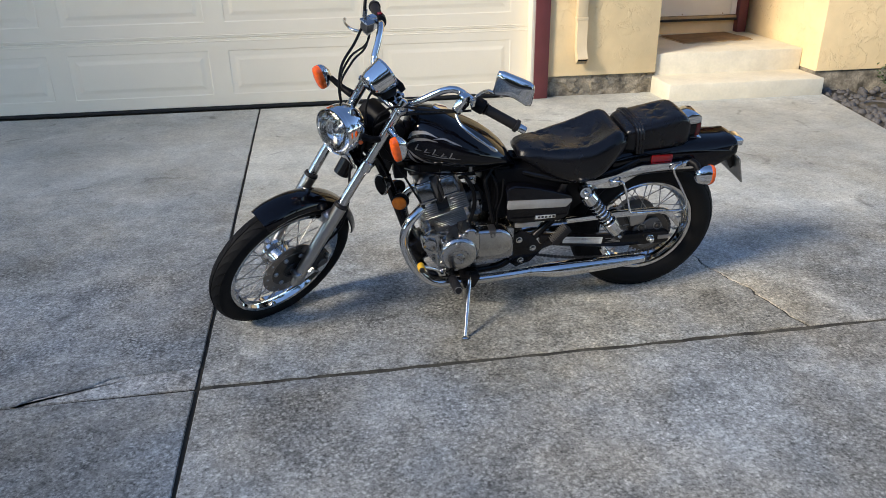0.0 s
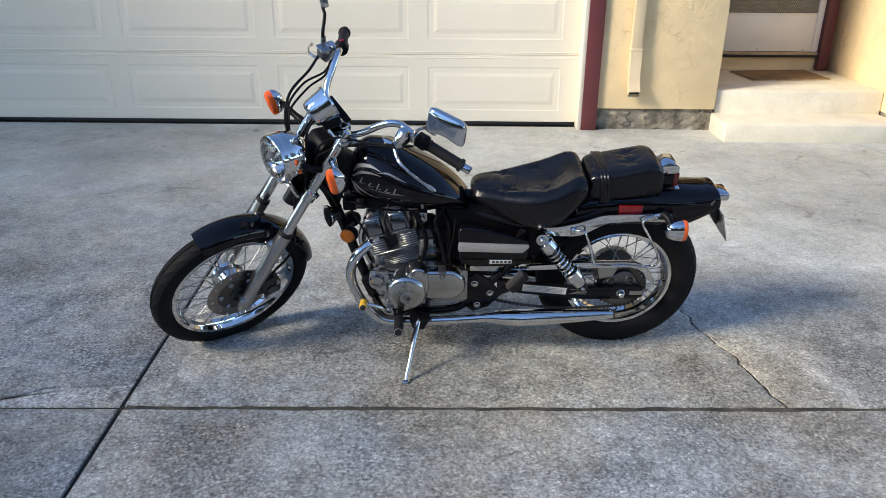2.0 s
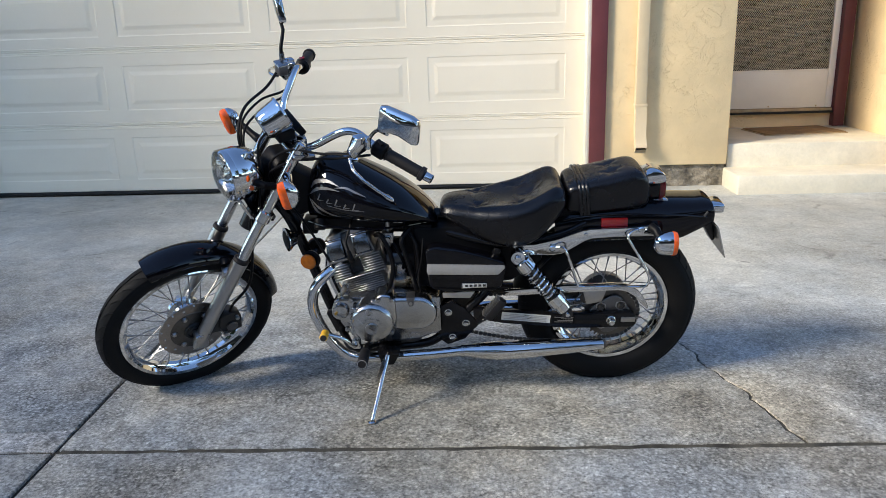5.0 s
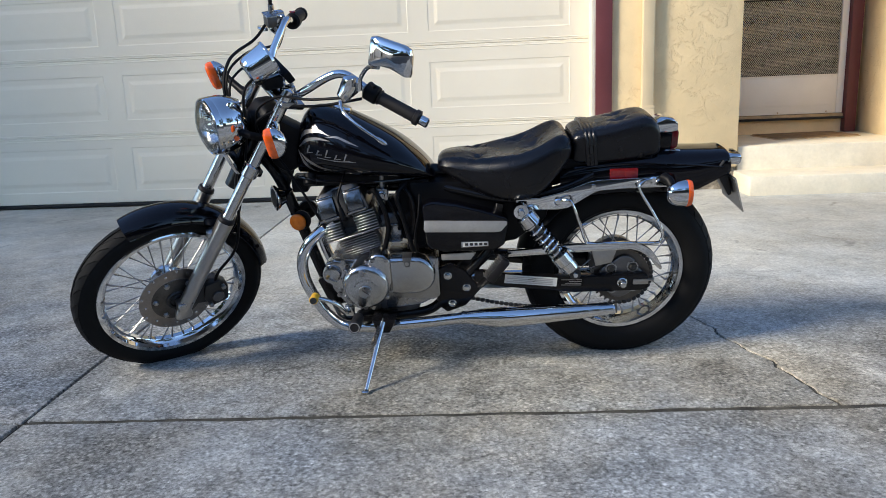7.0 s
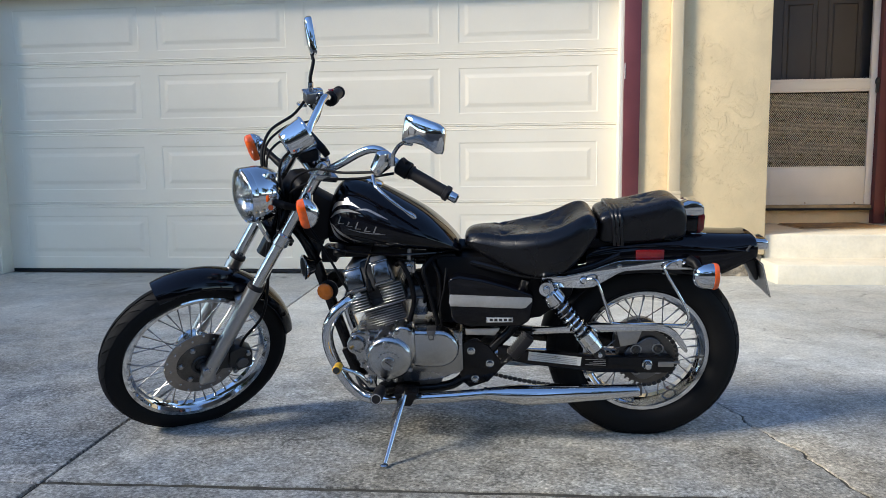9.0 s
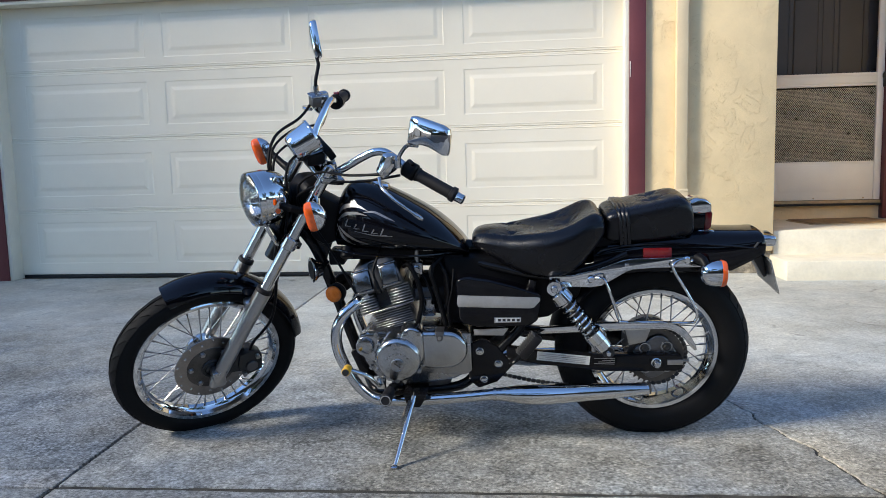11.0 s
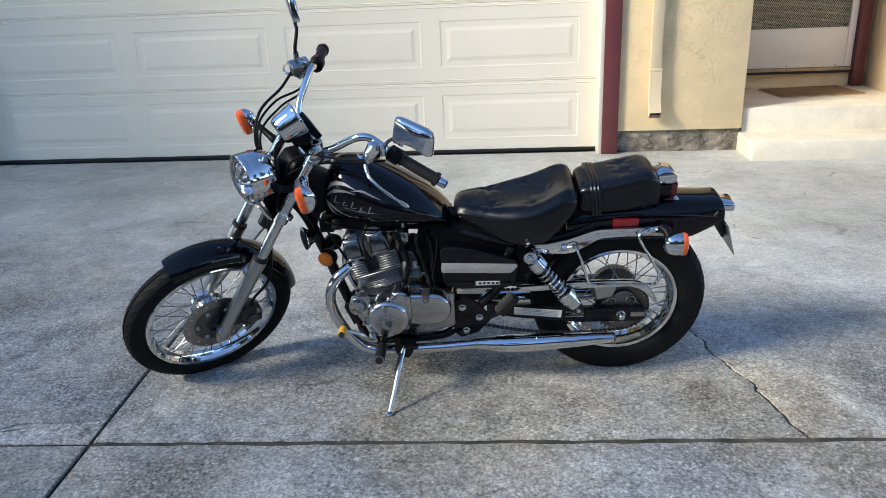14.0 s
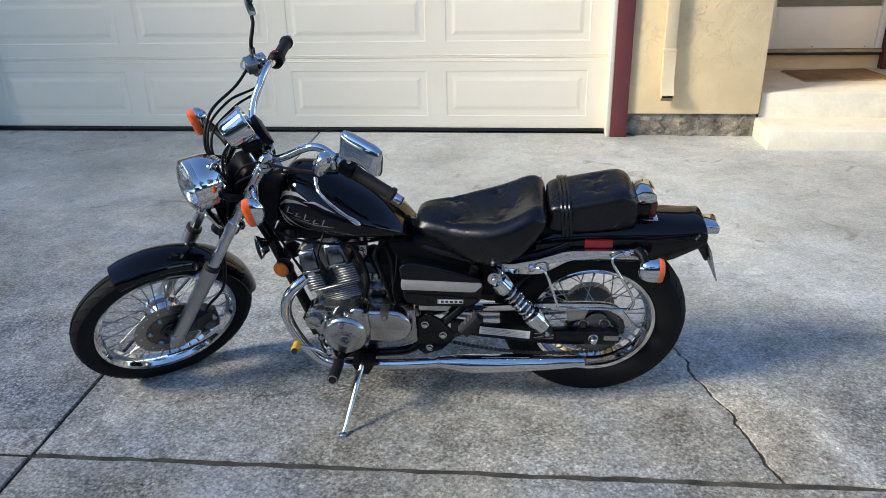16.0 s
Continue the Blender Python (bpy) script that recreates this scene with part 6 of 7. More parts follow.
        bpart("badge_field", prism([(0.503, 0.4515), (0.428, 0.4505), (0.428, 0.4395), (0.503, 0.4375)], 0.1404 * s, 0.1411 * s), LABEL_WHITE, parent=cv)
        for i in range(5):
            x = 0.496 - i * 0.0145
            bpart("mark_bar", prism([(x, 0.4492), (x - 0.0095, 0.4492), (x - 0.0095, 0.4408), (x, 0.4408)], 0.1408 * s, 0.1417 * s), BLACK_IRON, parent=cv)
        bpart("strut_plate", prism([(0.573, 0.398), (0.462, 0.402), (0.480, 0.377), (0.572, 0.379)], 0.096 * s, 0.102 * s, 0.002), STRIP, "silver battery strap", parent=cv)
    bpart("airbox", box((0.365, -0.084, 0.425), (0.665, 0.084, 0.635), 0.02), PLASTIC, "black airbox")
    for s in (1, -1):
        y0, y1 = (0.098, 0.112) if s > 0 else (-0.112, -0.098)
        pl = bpart("frame_plate", prism([(0.600, 0.345), (0.545, 0.372), (0.500, 0.345), (0.466, 0.300), (0.445, 0.285), (0.50, 0.222), (0.560, 0.200), (0.590, 0.225)], y0, y1, 0.004), FRAME_PAINT, "black frame plate with bolts")
        for x, z in ((0.555, 0.330), (0.496, 0.287), (0.543, 0.233)):
            bpart("frame_bolt", lathe([(0.111, 0.0135), (0.115, 0.013), (0.116, 0.010), (0.123, 0.009), (0.125, 0.005), (0.125, 0)], (x, 0, z), (0, s, 0), 20), CHROME_SOFT, parent=pl)
        bpart("peg_arm", tube([(0.455, 0.110 * s, 0.290), (0.430, 0.135 * s, 0.320), (0.418, 0.150 * s, 0.345)], 0.011, 10), FRAME_PAINT, parent=pl)
        # folded rear peg: a slanting rubber block with a comb of dusty ribs
        turn = Matrix.Translation((0.399, 0.150 * s, 0.362)) @ Matrix.Rotation(radians(-38.5), 4, "Y")
        bm = box((-0.017, -0.016, -0.043), (0.012, 0.016, 0.043), 0.005)
        bm.transform(turn)
        peg = bpart("rear_peg", bm, GRIP_RUBBER, "folded rubber passenger footpeg")
        for k in range(11):
            bm = box((0.010, -0.015, -0.0395 + k * 0.0077), (0.024, 0.015, -0.0372 + k * 0.0077), 0.0008, seg=1)
            bm.transform(turn)
            bpart("rib", bm, DUSTY_RUBBER, parent=peg)
        # exhaust
        if s > 0:
            hdr = curve([(0.925, 0.070, 0.500), (0.955, 0.095, 0.482), (0.992, 0.112, 0.446), (1.012, 0.118, 0.390), (1.004, 0.120, 0.322), (0.968, 0.120, 0.240), (0.925, 0.122, 0.188), (0.880, 0.126, 0.168), (0.800, 0.132, 0.168),
                         (0.700, 0.138, 0.176), (0.600, 0.144, 0.186), (0.510, 0.148, 0.197)], 6)
        else:
            hdr = curve([(0.925, 0.070, 0.500), (0.955, 0.095, 0.482), (0.980, 0.108, 0.440), (0.985, 0.112, 0.380), (0.960, 0.114, 0.300), (0.920, 0.116, 0.230), (0.860, 0.120, 0.180), (0.800, 0.128, 0.170), (0.700, 0.138, 0.176),
                         (0.600, 0.144, 0.186), (0.510, 0.148, 0.197)], 6)
        ex = bpart("exhaust_pipe", tube([(p.x, p.y * s, p.z) for p in hdr], 0.0182, 18), CHROME, "chrome exhaust header pipe")
        bpart("header_clamp", tube([(0.515, 0.148 * s, 0.197), (0.505, 0.148 * s, 0.197)], 0.0215, 18), CHROME_SOFT, parent=ex)
        ax = [(0.505, 0.1965), (0.490, 0.1965), (0.430, 0.1955), (0.390, 0.195), (0.330, 0.197), (0.150, 0.206), (0.036, 0.213), (0.030, 0.2135)]
        rr = [0.0200, 0.0215, 0.0300, 0.0330, 0.0325, 0.0250, 0.0180, 0.0165]
        bpart("muffler", tube([(x, 0.147 * s, z) for x, z in ax], rr, 28), CHROME, "long chrome muffler")
        bpart("muffler_tip", lathe([(0.0, 0.0165), (0.004, 0.0165), (0.004, 0.0135), (-0.02, 0.0135), (-0.02, 0)], (0.028, 0.147 * s, 0.2135), (-1, 0, 0), 24), STEEL_DARK, parent=ex)
        # footpeg
        a, b = V((0.838, 0.150 * s, 0.222)), V((0.834, 0.305 * s, 0.256))
        peg = bpart("footpeg", tube([between(a, b, 0.30), between(a, b, 0.34), between(a, b, 0.98), b], [0.014, 0.0178, 0.0178, 0.016], 16), GRIP_RUBBER, "black rubber rider footpeg")
        bpart("peg_end", tube([between(a, b, 0.97), between(a, b, 1.02), between(a, b, 1.03)], [0.0182, 0.0182, 0.016], 16), GRIP_RUBBER, "black peg end", parent=peg)
        tip = between(a, b, 1.03)
        bpart("peg_ring", lathe([(0.0, 0.0132), (0.0016, 0.0132), (0.0016, 0.0158), (0.0, 0.0158)], tip, b - a, 24, closed=True), CHROME_SOFT, "bright ring on the peg end", parent=peg)
        bpart("peg_mount", tube([(0.80, 0.09 * s, 0.205), a, between(a, b, 0.32)], [0.016, 0.014, 0.012], 12), FRAME_PAINT, parent=peg)
    # gear lever with a yellow rubber
    sh = curve([(0.868, 0.150, 0.235), (0.878, 0.185, 0.250), (0.900, 0.200, 0.284), (0.935, 0.210, 0.305), (0.962, 0.216, 0.316)], 5)
    lev = bpart("gear_lever", tube(sh, [0.007] * len(sh), 10), CHROME_SOFT, "steel gear lever")
    bpart("gear_rubber", tube([(0.962, 0.206, 0.316), (0.962, 0.209, 0.316), (0.962, 0.244, 0.320), (0.962, 0.247, 0.320)], [0.010, 0.0135, 0.0135, 0.010], 14), YELLOW, "yellow rubber toe piece", parent=lev)
    bpart("toe_tip", tube([(0.962, 0.244, 0.320), (0.962, 0.252, 0.321)], [0.011, 0.010], 14), BLACK_IRON, parent=lev)
    bpart("linkage_clamp", box((0.855, 0.140, 0.222), (0.885, 0.165, 0.258), 0.006), CHROME_SOFT, parent=lev)
    # side stand
    a, b = V((0.765, 0.180, 0.205)), V((0.812, 0.352, 0.058))
    stand = bpart("side_stand", tube(curve([a, between(a, b, 0.30), between(a, b, 0.62), between(a, b, 0.90), b], 5), [0.0095 - 0.0032 * i / 20 for i in range(21)], 12), CHROME_SOFT, "chrome side stand, lowered")
    foot = lathe([(-0.002, 0.013), (0.004, 0.014), (0.008, 0.010), (0.010, 0)], (0.812, 0.352, 0.0588), (0, math.sin(radians(-9)), math.cos(radians(-9))), 16)
    bpart("stand_foot", foot, CHROME_SOFT, parent=stand)
    bpart("stand_bracket", prism([(0.72, 0.215), (0.80, 0.215), (0.785, 0.168), (0.745, 0.168)], 0.10, 0.185, 0.006), FRAME_PAINT, parent=stand)
    coil = []
    s0, s1 = V((0.762, 0.190, 0.225)), between(a, b, 0.42) + V((0.016, 0, 0.006))
    d = (s1 - s0).normalized()
    u = d.orthogonal().normalized()
    w = d.cross(u)
    for k in range(121):
        t = 2 * math.pi * 13 * k / 120
        coil.append(between(s0, s1, 0.25 + 0.6 * k / 120) + (u * math.cos(t) + w * math.sin(t)) * 0.006)
    bpart("return_spring", tube([s0] + coil + [s1], 0.0014, 5), STEEL_DARK, "return spring", parent=stand)


def build_engine():
    case = bpart("crankcase", prism([(0.930, 0.385), (0.900, 0.402), (0.740, 0.405), (0.600, 0.400), (0.585, 0.390), (0.585, 0.262), (0.64, 0.235), (0.80, 0.215), (0.880, 0.235), (0.925, 0.300)], -0.120, 0.120, 0.012), ALLOY, "cast aluminium crankcase")
    bpart("case_flange", prism([(0.750, 0.397), (0.582, 0.397), (0.580, 0.268), (0.600, 0.254), (0.745, 0.262)], 0.112, 0.126, 0.004), ALLOY, "flat case flange", parent=case)
    # round alternator cover with a stepped rim and an oval cap
    c = V((0.809, 0, 0.331))
    alt = bpart("alternator_cover", lathe([(0.10, 0.074), (0.150, 0.075), (0.166, 0.0745), (0.178, 0.072), (0.186, 0.067), (0.1905, 0.060), (0.192, 0.045), (0.193, 0.025), (0.1935, 0.0)], c, (0, 1, 0), 56), ALLOY_SATIN, "round satin alloy alternator cover", angle=40)
    bpart("cover_cap", lathe([(0.190, 0.022), (0.196, 0.0215), (0.1975, 0.019), (0.196, 0.016), (0.196, 0)], c + V((0.0, 0, -0.012)), (0, 1, 0), 28), ALLOY, "slotted inspection cap", parent=alt)
    b = box((-0.012, 0.1955, -0.0016), (0.012, 0.1975, 0.0016))
    b.transform(Matrix.Translation(c + V((0, 0, -0.012))) @ Matrix.Rotation(radians(-38), 4, "Y"))
    bpart("cap_slot", b, STEEL_DARK, parent=alt)
    bpart("small_cap", lathe([(0.190, 0.011), (0.1955, 0.0105), (0.197, 0)], c + V((0.006, 0, 0.050)), (0, 1, 0), 18), ALLOY, parent=alt)
    for i in range(7):
        t = radians(150 - i * 20)
        bpart("mark_bar", box((c.x + 0.036 * math.cos(t) - 0.0035, 0.1935, c.z - 0.010 + 0.036 * math.sin(t) - 0.002), (c.x + 0.036 * math.cos(t) + 0.0035, 0.1943, c.z - 0.010 + 0.036 * math.sin(t) + 0.002)), ALLOY, parent=alt)
    for a in (40, 95, 160, 215, 275, 330):
        t = radians(a)
        bpart("cover_bolt", lathe([(0.150, 0.0085), (0.168, 0.008), (0.172, 0.005), (0.172, 0)], c + V((0.077 * math.cos(t), 0, 0.077 * math.sin(t))), (0, 1, 0), 12), ALLOY, parent=alt)
    # starter bulge over the cover
    bpart("starter_boss", tube([(0.775, 0.06, 0.396), (0.775, 0.145, 0.396), (0.775, 0.160, 0.394), (0.775, 0.165, 0.392)], [0.030, 0.029, 0.022, 0.010], 22), ALLOY_POLISHED, "rounded starter gear boss", parent=case)
    bpart("case_rib", box((0.790, 0.120, 0.388), (0.802, 0.170, 0.412), 0.004), ALLOY, parent=case)
    # left rear cover with rounded tail
    cov = [(0.738, 0.417), (0.655, 0.417)]
    for k in range(1, 12):
        t = radians(90 + 180 * k / 12)
        cov.append((0.655 + 0.064 * math.cos(t), 0.355 + 0.062 * math.sin(t)))
    cov += [(0.655, 0.293), (0.738, 0.293)]
    rc = bpart("sprocket_cover", prism(cov, 0.110, 0.168, 0.016, seg=5), ALLOY_SATIN, "satin cover with a rounded tail behind the alternator")
    bpart("cover_notch", prism([(0.692, 0.4185), (0.662, 0.4185), (0.668, 0.388), (0.684, 0.386)], 0.120, 0.1695, 0.003), ALLOY_DARK, parent=rc)
    bpart("notch_screw", lathe([(0.166, 0.0), (0.166, 0.006), (0.1725, 0.006), (0.1735, 0.0)], (0.677, 0, 0.398), (0, 1, 0), 12), STEEL, parent=rc)
    # shoulder that joins the round cover to the starter
    sh = bpart("cover_shoulder", prism([(0.800, 0.405), (0.788, 0.428), (0.768, 0.437), (0.744, 0.431), (0.728, 0.412), (0.726, 0.345), (0.740, 0.300), (0.800, 0.300)], 0.105, 0.176, 0.012, seg=4), ALLOY_SATIN, "cast shoulder of the round cover", parent=alt)
    for x, z in ((0.782, 0.418), (0.740, 0.418)):
        bpart("shoulder_bolt", lathe([(0.170, 0.008), (0.181, 0.0075), (0.183, 0.004), (0.183, 0)], (x, 0, z), (0, 1, 0), 12), ALLOY_POLISHED, parent=alt)
    # front boss
    bs = bpart("front_cover", tube([(0.917, 0.06, 0.360), (0.917, 0.142, 0.360), (0.917, 0.153, 0.360), (0.917, 0.156, 0.360)], [0.030, 0.029, 0.026, 0.018], 28), ALLOY_SATIN, "round front cover", parent=None)
    bpart("case_web", prism([(0.94, 0.39), (0.905, 0.405), (0.87, 0.397), (0.80, 0.392), (0.83, 0.30), (0.885, 0.295), (0.93, 0.32)], 0.10, 0.134, 0.010), ALLOY_SATIN, parent=bs)
    for x, z in ((0.900, 0.288), (0.880, 0.398)):
        bpart("cover_bolt", lathe([(0.13, 0.008), (0.142, 0.008), (0.144, 0)], (x, 0, z), (0, 1, 0), 10), ALLOY, parent=bs)
    bpart("sump", prism([(0.86, 0.235), (0.64, 0.240), (0.66, 0.185), (0.84, 0.185)], -0.09, 0.09, 0.012), ALLOY_DARK, "dark sump", parent=case)
    # cylinder with cooling fins, leaning a little forward
    tilt = Matrix.Translation((0.816, 0, 0.393)) @ Matrix.Rotation(radians(16.5), 4, "Y") @ Matrix.Scale(0.93, 4)
    def tp(name, bm, mat_, label="", parent=None, angle=36):
        bm.transform(tilt)
        return bpart(name, bm, mat_, label, parent, angle)
    # near-black core: the dark of the gaps between the fins is in its colour
    cyl = tp("cylinder", box((-0.050, -0.074, -0.02), (0.052, 0.074, 0.115), 0.012), STEEL_BLACK, "finned aluminium cylinder")
    for i in range(10):
        z = 0.004 + i * 0.0086
        k = (0.86, 0.90, 0.93)[i] if i < 3 else 0.95
        tp("fin", box((-0.072 * k, -0.100 * k, z), (0.070 * k, 0.100 * k, z + 0.0026), 0.0009, seg=1), FIN_ALLOY, parent=cyl)
    head = tp("cylinder_head", box((-0.076, -0.070, 0.092), (0.082, 0.070, 0.178), 0.012), STEEL_BLACK, "finned cylinder head")
    tp("fin", box((-0.092, -0.108, 0.0900), (0.100, 0.112, 0.0930), 0.0012, seg=1), FIN_ALLOY, parent=head)
    for i in range(1, 8):
        z = 0.090 + i * 0.0094
        for x0, x1 in ((-0.092, -0.014), (0.034, 0.100)):
            if i < 7 or x0 < 0:
                tp("fin", box((x0, 0.02, z), (x1, 0.112 - 0.001 * i, z + 0.0030), 0.0010, seg=1), FIN_ALLOY, parent=head)
        tp("fin", box((-0.092, -0.110, z), (0.100, 0.02, z + 0.0030), 0.0010, seg=1), FIN_ALLOY, parent=head)
    def lean(bm, z0, k):
        for v in bm.verts:
            if v.co.y > 0 and v.co.z > z0:
                v.co.y -= (v.co.z - z0) * k
        return bm
    body = prism([(-0.078, 0.160), (0.098, 0.150), (0.096, 0.196), (0.088, 0.236), (0.070, 0.254), (0.012, 0.262), (-0.040, 0.262), (-0.062, 0.246), (-0.076, 0.200)], -0.098, 0.098, 0.008)
    cov = tp("head_cover", lean(body, 0.20, 0.75), ALLOY_DARK, "grey cast head cover", angle=25)
    for x0, x1 in ((-0.066, -0.006), (0.030, 0.090)):
        tp("tappet_cover", lean(box((x0, 0.050, 0.172), (x1, 0.107, 0.236), 0.006, seg=2), 0.176, 0.45), TAPPET_ALLOY, "dark polished tappet cover", parent=cov)
        tp("tappet_rim", box((x0 - 0.005, 0.060, 0.164), (x1 + 0.005, 0.111, 0.173), 0.003), ALLOY_POLISHED, parent=cov)
        tp("tappet_rim", lean(box((x0 - 0.002, 0.050, 0.233), (x1 + 0.002, 0.104, 0.239), 0.002), 0.176, 0.45), ALLOY_POLISHED, parent=cov)
    tp("cover_channel", lean(box((-0.006, 0.06, 0.150), (0.030, 0.104, 0.250), 0.006), 0.176, 0.45), STEEL_BLACK, "dark gap between the covers", parent=cov)
    tp("plug_cap", tube([(0.012, 0.080, 0.150), (0.012, 0.112, 0.158), (0.010, 0.122, 0.172), (0.008, 0.118, 0.200)], [0.010, 0.010, 0.010, 0.006], 10), PLASTIC, "black spark plug cap", parent=head)
    bpart("plug_lead", tube(curve([tilt @ V((0.008, 0.118, 0.200)), tilt @ V((0.004, 0.11, 0.235)), (0.865, 0.07, 0.650), (0.86, 0.03, 0.668)], 6), 0.0038, 8), PLASTIC, "black ignition lead")
    # carburettor and its hoses
    carb = bpart("carburettor", lathe([(-0.05, 0.026), (-0.02, 0.026), (-0.02, 0.034), (0.02, 0.034), (0.02, 0.026), (0.06, 0.026)], (0.722, 0.015, 0.500), (-1, 0, 0.15), 24), ALLOY_DARK, "grey carburettor")
    bpart("float_bowl", box((0.695, -0.02, 0.425), (0.745, 0.055, 0.492), 0.010), ALLOY, "float bowl", parent=carb)
    bpart("carb_top", lathe([(0, 0.030), (0.03, 0.030), (0.042, 0.020), (0.044, 0)], (0.722, 0.015, 0.525), (0, 0, 1), 22), PLASTIC, parent=carb)
    tap = bpart("fuel_tap", box((0.730, 0.040, 0.575), (0.768, 0.078, 0.615), 0.004), ALLOY, "fuel tap with a round knob")
    bpart("tap_knob", lathe([(0, 0.014), (0.006, 0.014), (0.008, 0.010), (0.014, 0.009), (0.014, 0)], (0.748, 0.078, 0.594), (0, 1, 0), 18), ALLOY_POLISHED, parent=tap)
    bpart("tap_neck", tube([(0.748, 0.055, 0.612), (0.748, 0.050, 0.648)], 0.009, 10), STEEL, parent=tap)
    bpart("tap_bowl", tube([(0.748, 0.06, 0.576), (0.748, 0.06, 0.560), (0.746, 0.058, 0.556)], [0.010, 0.009, 0.005], 12), STEEL, parent=tap)
    for name, pts, r in (("fuel_hose", [(0.735, 0.07, 0.58), (0.715, 0.085, 0.55), (0.70, 0.07, 0.50), (0.705, 0.05, 0.47)], 0.006),
                         ("breather_hose", [(0.68, 0.075, 0.62), (0.655, 0.095, 0.58), (0.648, 0.10, 0.52), (0.662, 0.095, 0.46), (0.675, 0.09, 0.42)], 0.006),
                         ("wiring_loom", [(0.66, 0.06, 0.64), (0.700, 0.10, 0.600), (0.690, 0.105, 0.55), (0.675, 0.10, 0.48), (0.66, 0.10, 0.415)], 0.008),
                         ("drain_hose", [(0.63, 0.10, 0.60), (0.636, 0.118, 0.54), (0.650, 0.115, 0.47), (0.645, 0.10, 0.40)], 0.004)):
        bpart(name, tube(curve(pts, 6), r, 8), PLASTIC, "black rubber hose")
    bpart("tool_box", prism([(0.665, 0.64), (0.60, 0.64), (0.60, 0.41), (0.655, 0.41)], -0.075, 0.075, 0.008), PLASTIC, "black box under the tank")
    bpart("air_box", box((0.600, -0.085, 0.430), (0.700, 0.045, 0.640), 0.012), PLASTIC, "black air box behind the carburettor")
    bpart("rocker_hose", tube(curve([(0.79, 0.06, 0.60), (0.77, 0.085, 0.61), (0.745, 0.095, 0.56), (0.735, 0.09, 0.49), (0.75, 0.085, 0.42)], 6), 0.008, 8), PLASTIC, "black rubber hose")
    bpart("inlet_rubber", tube([(0.775, 0.0, 0.512), (0.755, 0, 0.506)], 0.033, 18), PLASTIC, "black inlet rubber")
    bpart("intake_duct", tube([(0.695, 0.02, 0.498), (0.62, 0.02, 0.50)], [0.034, 0.042], 18), PLASTIC, "black intake duct")
    bpart("battery_box", box((0.62, -0.08, 0.42), (0.66, 0.082, 0.60), 0.01), PLASTIC, "black electrical box")
    # frame
    def tubes(name, pts, r, label):
        bpart(name, tube(curve(pts, 6), r, 14), FRAME_PAINT, label)
    tubes("wiring_loom", [(0.96, -0.02, 0.632), (0.90, -0.02, 0.606), (0.80, -0.02, 0.600), (0.70, -0.02, 0.596), (0.62, -0.02, 0.590), (0.56, -0.01, 0.600)], 0.020, "black taped wiring loom under the tank")
    tubes("backbone", [(1.13, 0, 0.775), (1.00, 0, 0.715), (0.80, 0, 0.665), (0.55, 0, 0.640), (0.40, 0, 0.615)], 0.024, "black frame backbone tube")
    tubes("down_tube", [(1.145, 0, 0.735), (1.085, 0, 0.650), (1.030, 0, 0.490), (0.975, 0, 0.310), (0.935, 0, 0.190)], 0.0185, "black front down tube")
    bpart("gusset", prism([(1.140, 0.74), (1.105, 0.79), (1.00, 0.735), (1.055, 0.60), (1.09, 0.63)], -0.006, 0.006, 0.002), FRAME_PAINT, "black frame gusset")
    for s in (1, -1):
        tubes("cradle_tube", [(0.935, 0.02 * s, 0.195), (0.895, 0.075 * s, 0.176), (0.80, 0.085 * s, 0.180), (0.66, 0.085 * s, 0.190), (0.600, 0.088 * s, 0.212), (0.555, 0.090 * s, 0.262), (0.470, 0.094 * s, 0.350), (0.415, 0.094 * s, 0.420), (0.385, 0.090 * s, 0.560)], 0.0155, "black frame cradle tube")
        tubes("seat_rail", [(0.62, 0.05 * s, 0.625), (0.50, 0.085 * s, 0.600), (0.36, 0.098 * s, 0.575), (0.20, 0.100 * s, 0.600), (0.10, 0.098 * s, 0.640)], 0.0135, "black seat rail")
    bpart("engine_mount", prism([(0.985, 0.30), (0.93, 0.33), (0.915, 0.25), (0.955, 0.22)], -0.05, 0.05, 0.004), FRAME_PAINT, "black engine mount")
    # horn, side reflectors
    horn = bpart("horn", lathe([(-0.02, 0.0), (-0.02, 0.022), (-0.004, 0.030), (0.006, 0.040), (0.012, 0.041), (0.014, 0.034), (0.010, 0.012), (0.014, 0.0)], (1.078, 0.055, 0.592), (0.85, 0.5, 0), 32), CHROME, "chrome ringed horn")
    bpart("horn_face", lathe([(0.0142, 0.030), (0.0148, 0.015), (0.0152, 0)], (1.078, 0.055, 0.592), (0.85, 0.5, 0), 24), PLASTIC, parent=horn)
    bpart("horn_bracket", tube([(1.066, 0.048, 0.592), (1.050, 0.0, 0.60)], 0.008, 8), FRAME_PAINT, parent=horn)
    for s in (1, -1):
        ref = bpart("amber_reflector", lathe([(0.0, 0.0), (0.0, 0.024), (0.006, 0.0275), (0.010, 0.027), (0.013, 0.022), (0.014, 0)], (1.020, 0.062 * s, 0.512), (0.25, s, 0), 28), AMBER_DULL, "round amber reflector")
        bpart("reflector_mount", lathe([(-0.012, 0.0), (-0.012, 0.030), (-0.004, 0.032), (0.001, 0.026)], (1.014, 0.058 * s, 0.514), (0.25, s, 0), 24), PLASTIC, parent=ref)
        bpart("reflector_arm", tube([(1.010, 0.052 * s, 0.514), (1.015, 0.0, 0.510)], 0.008, 8), FRAME_PAINT, parent=ref)
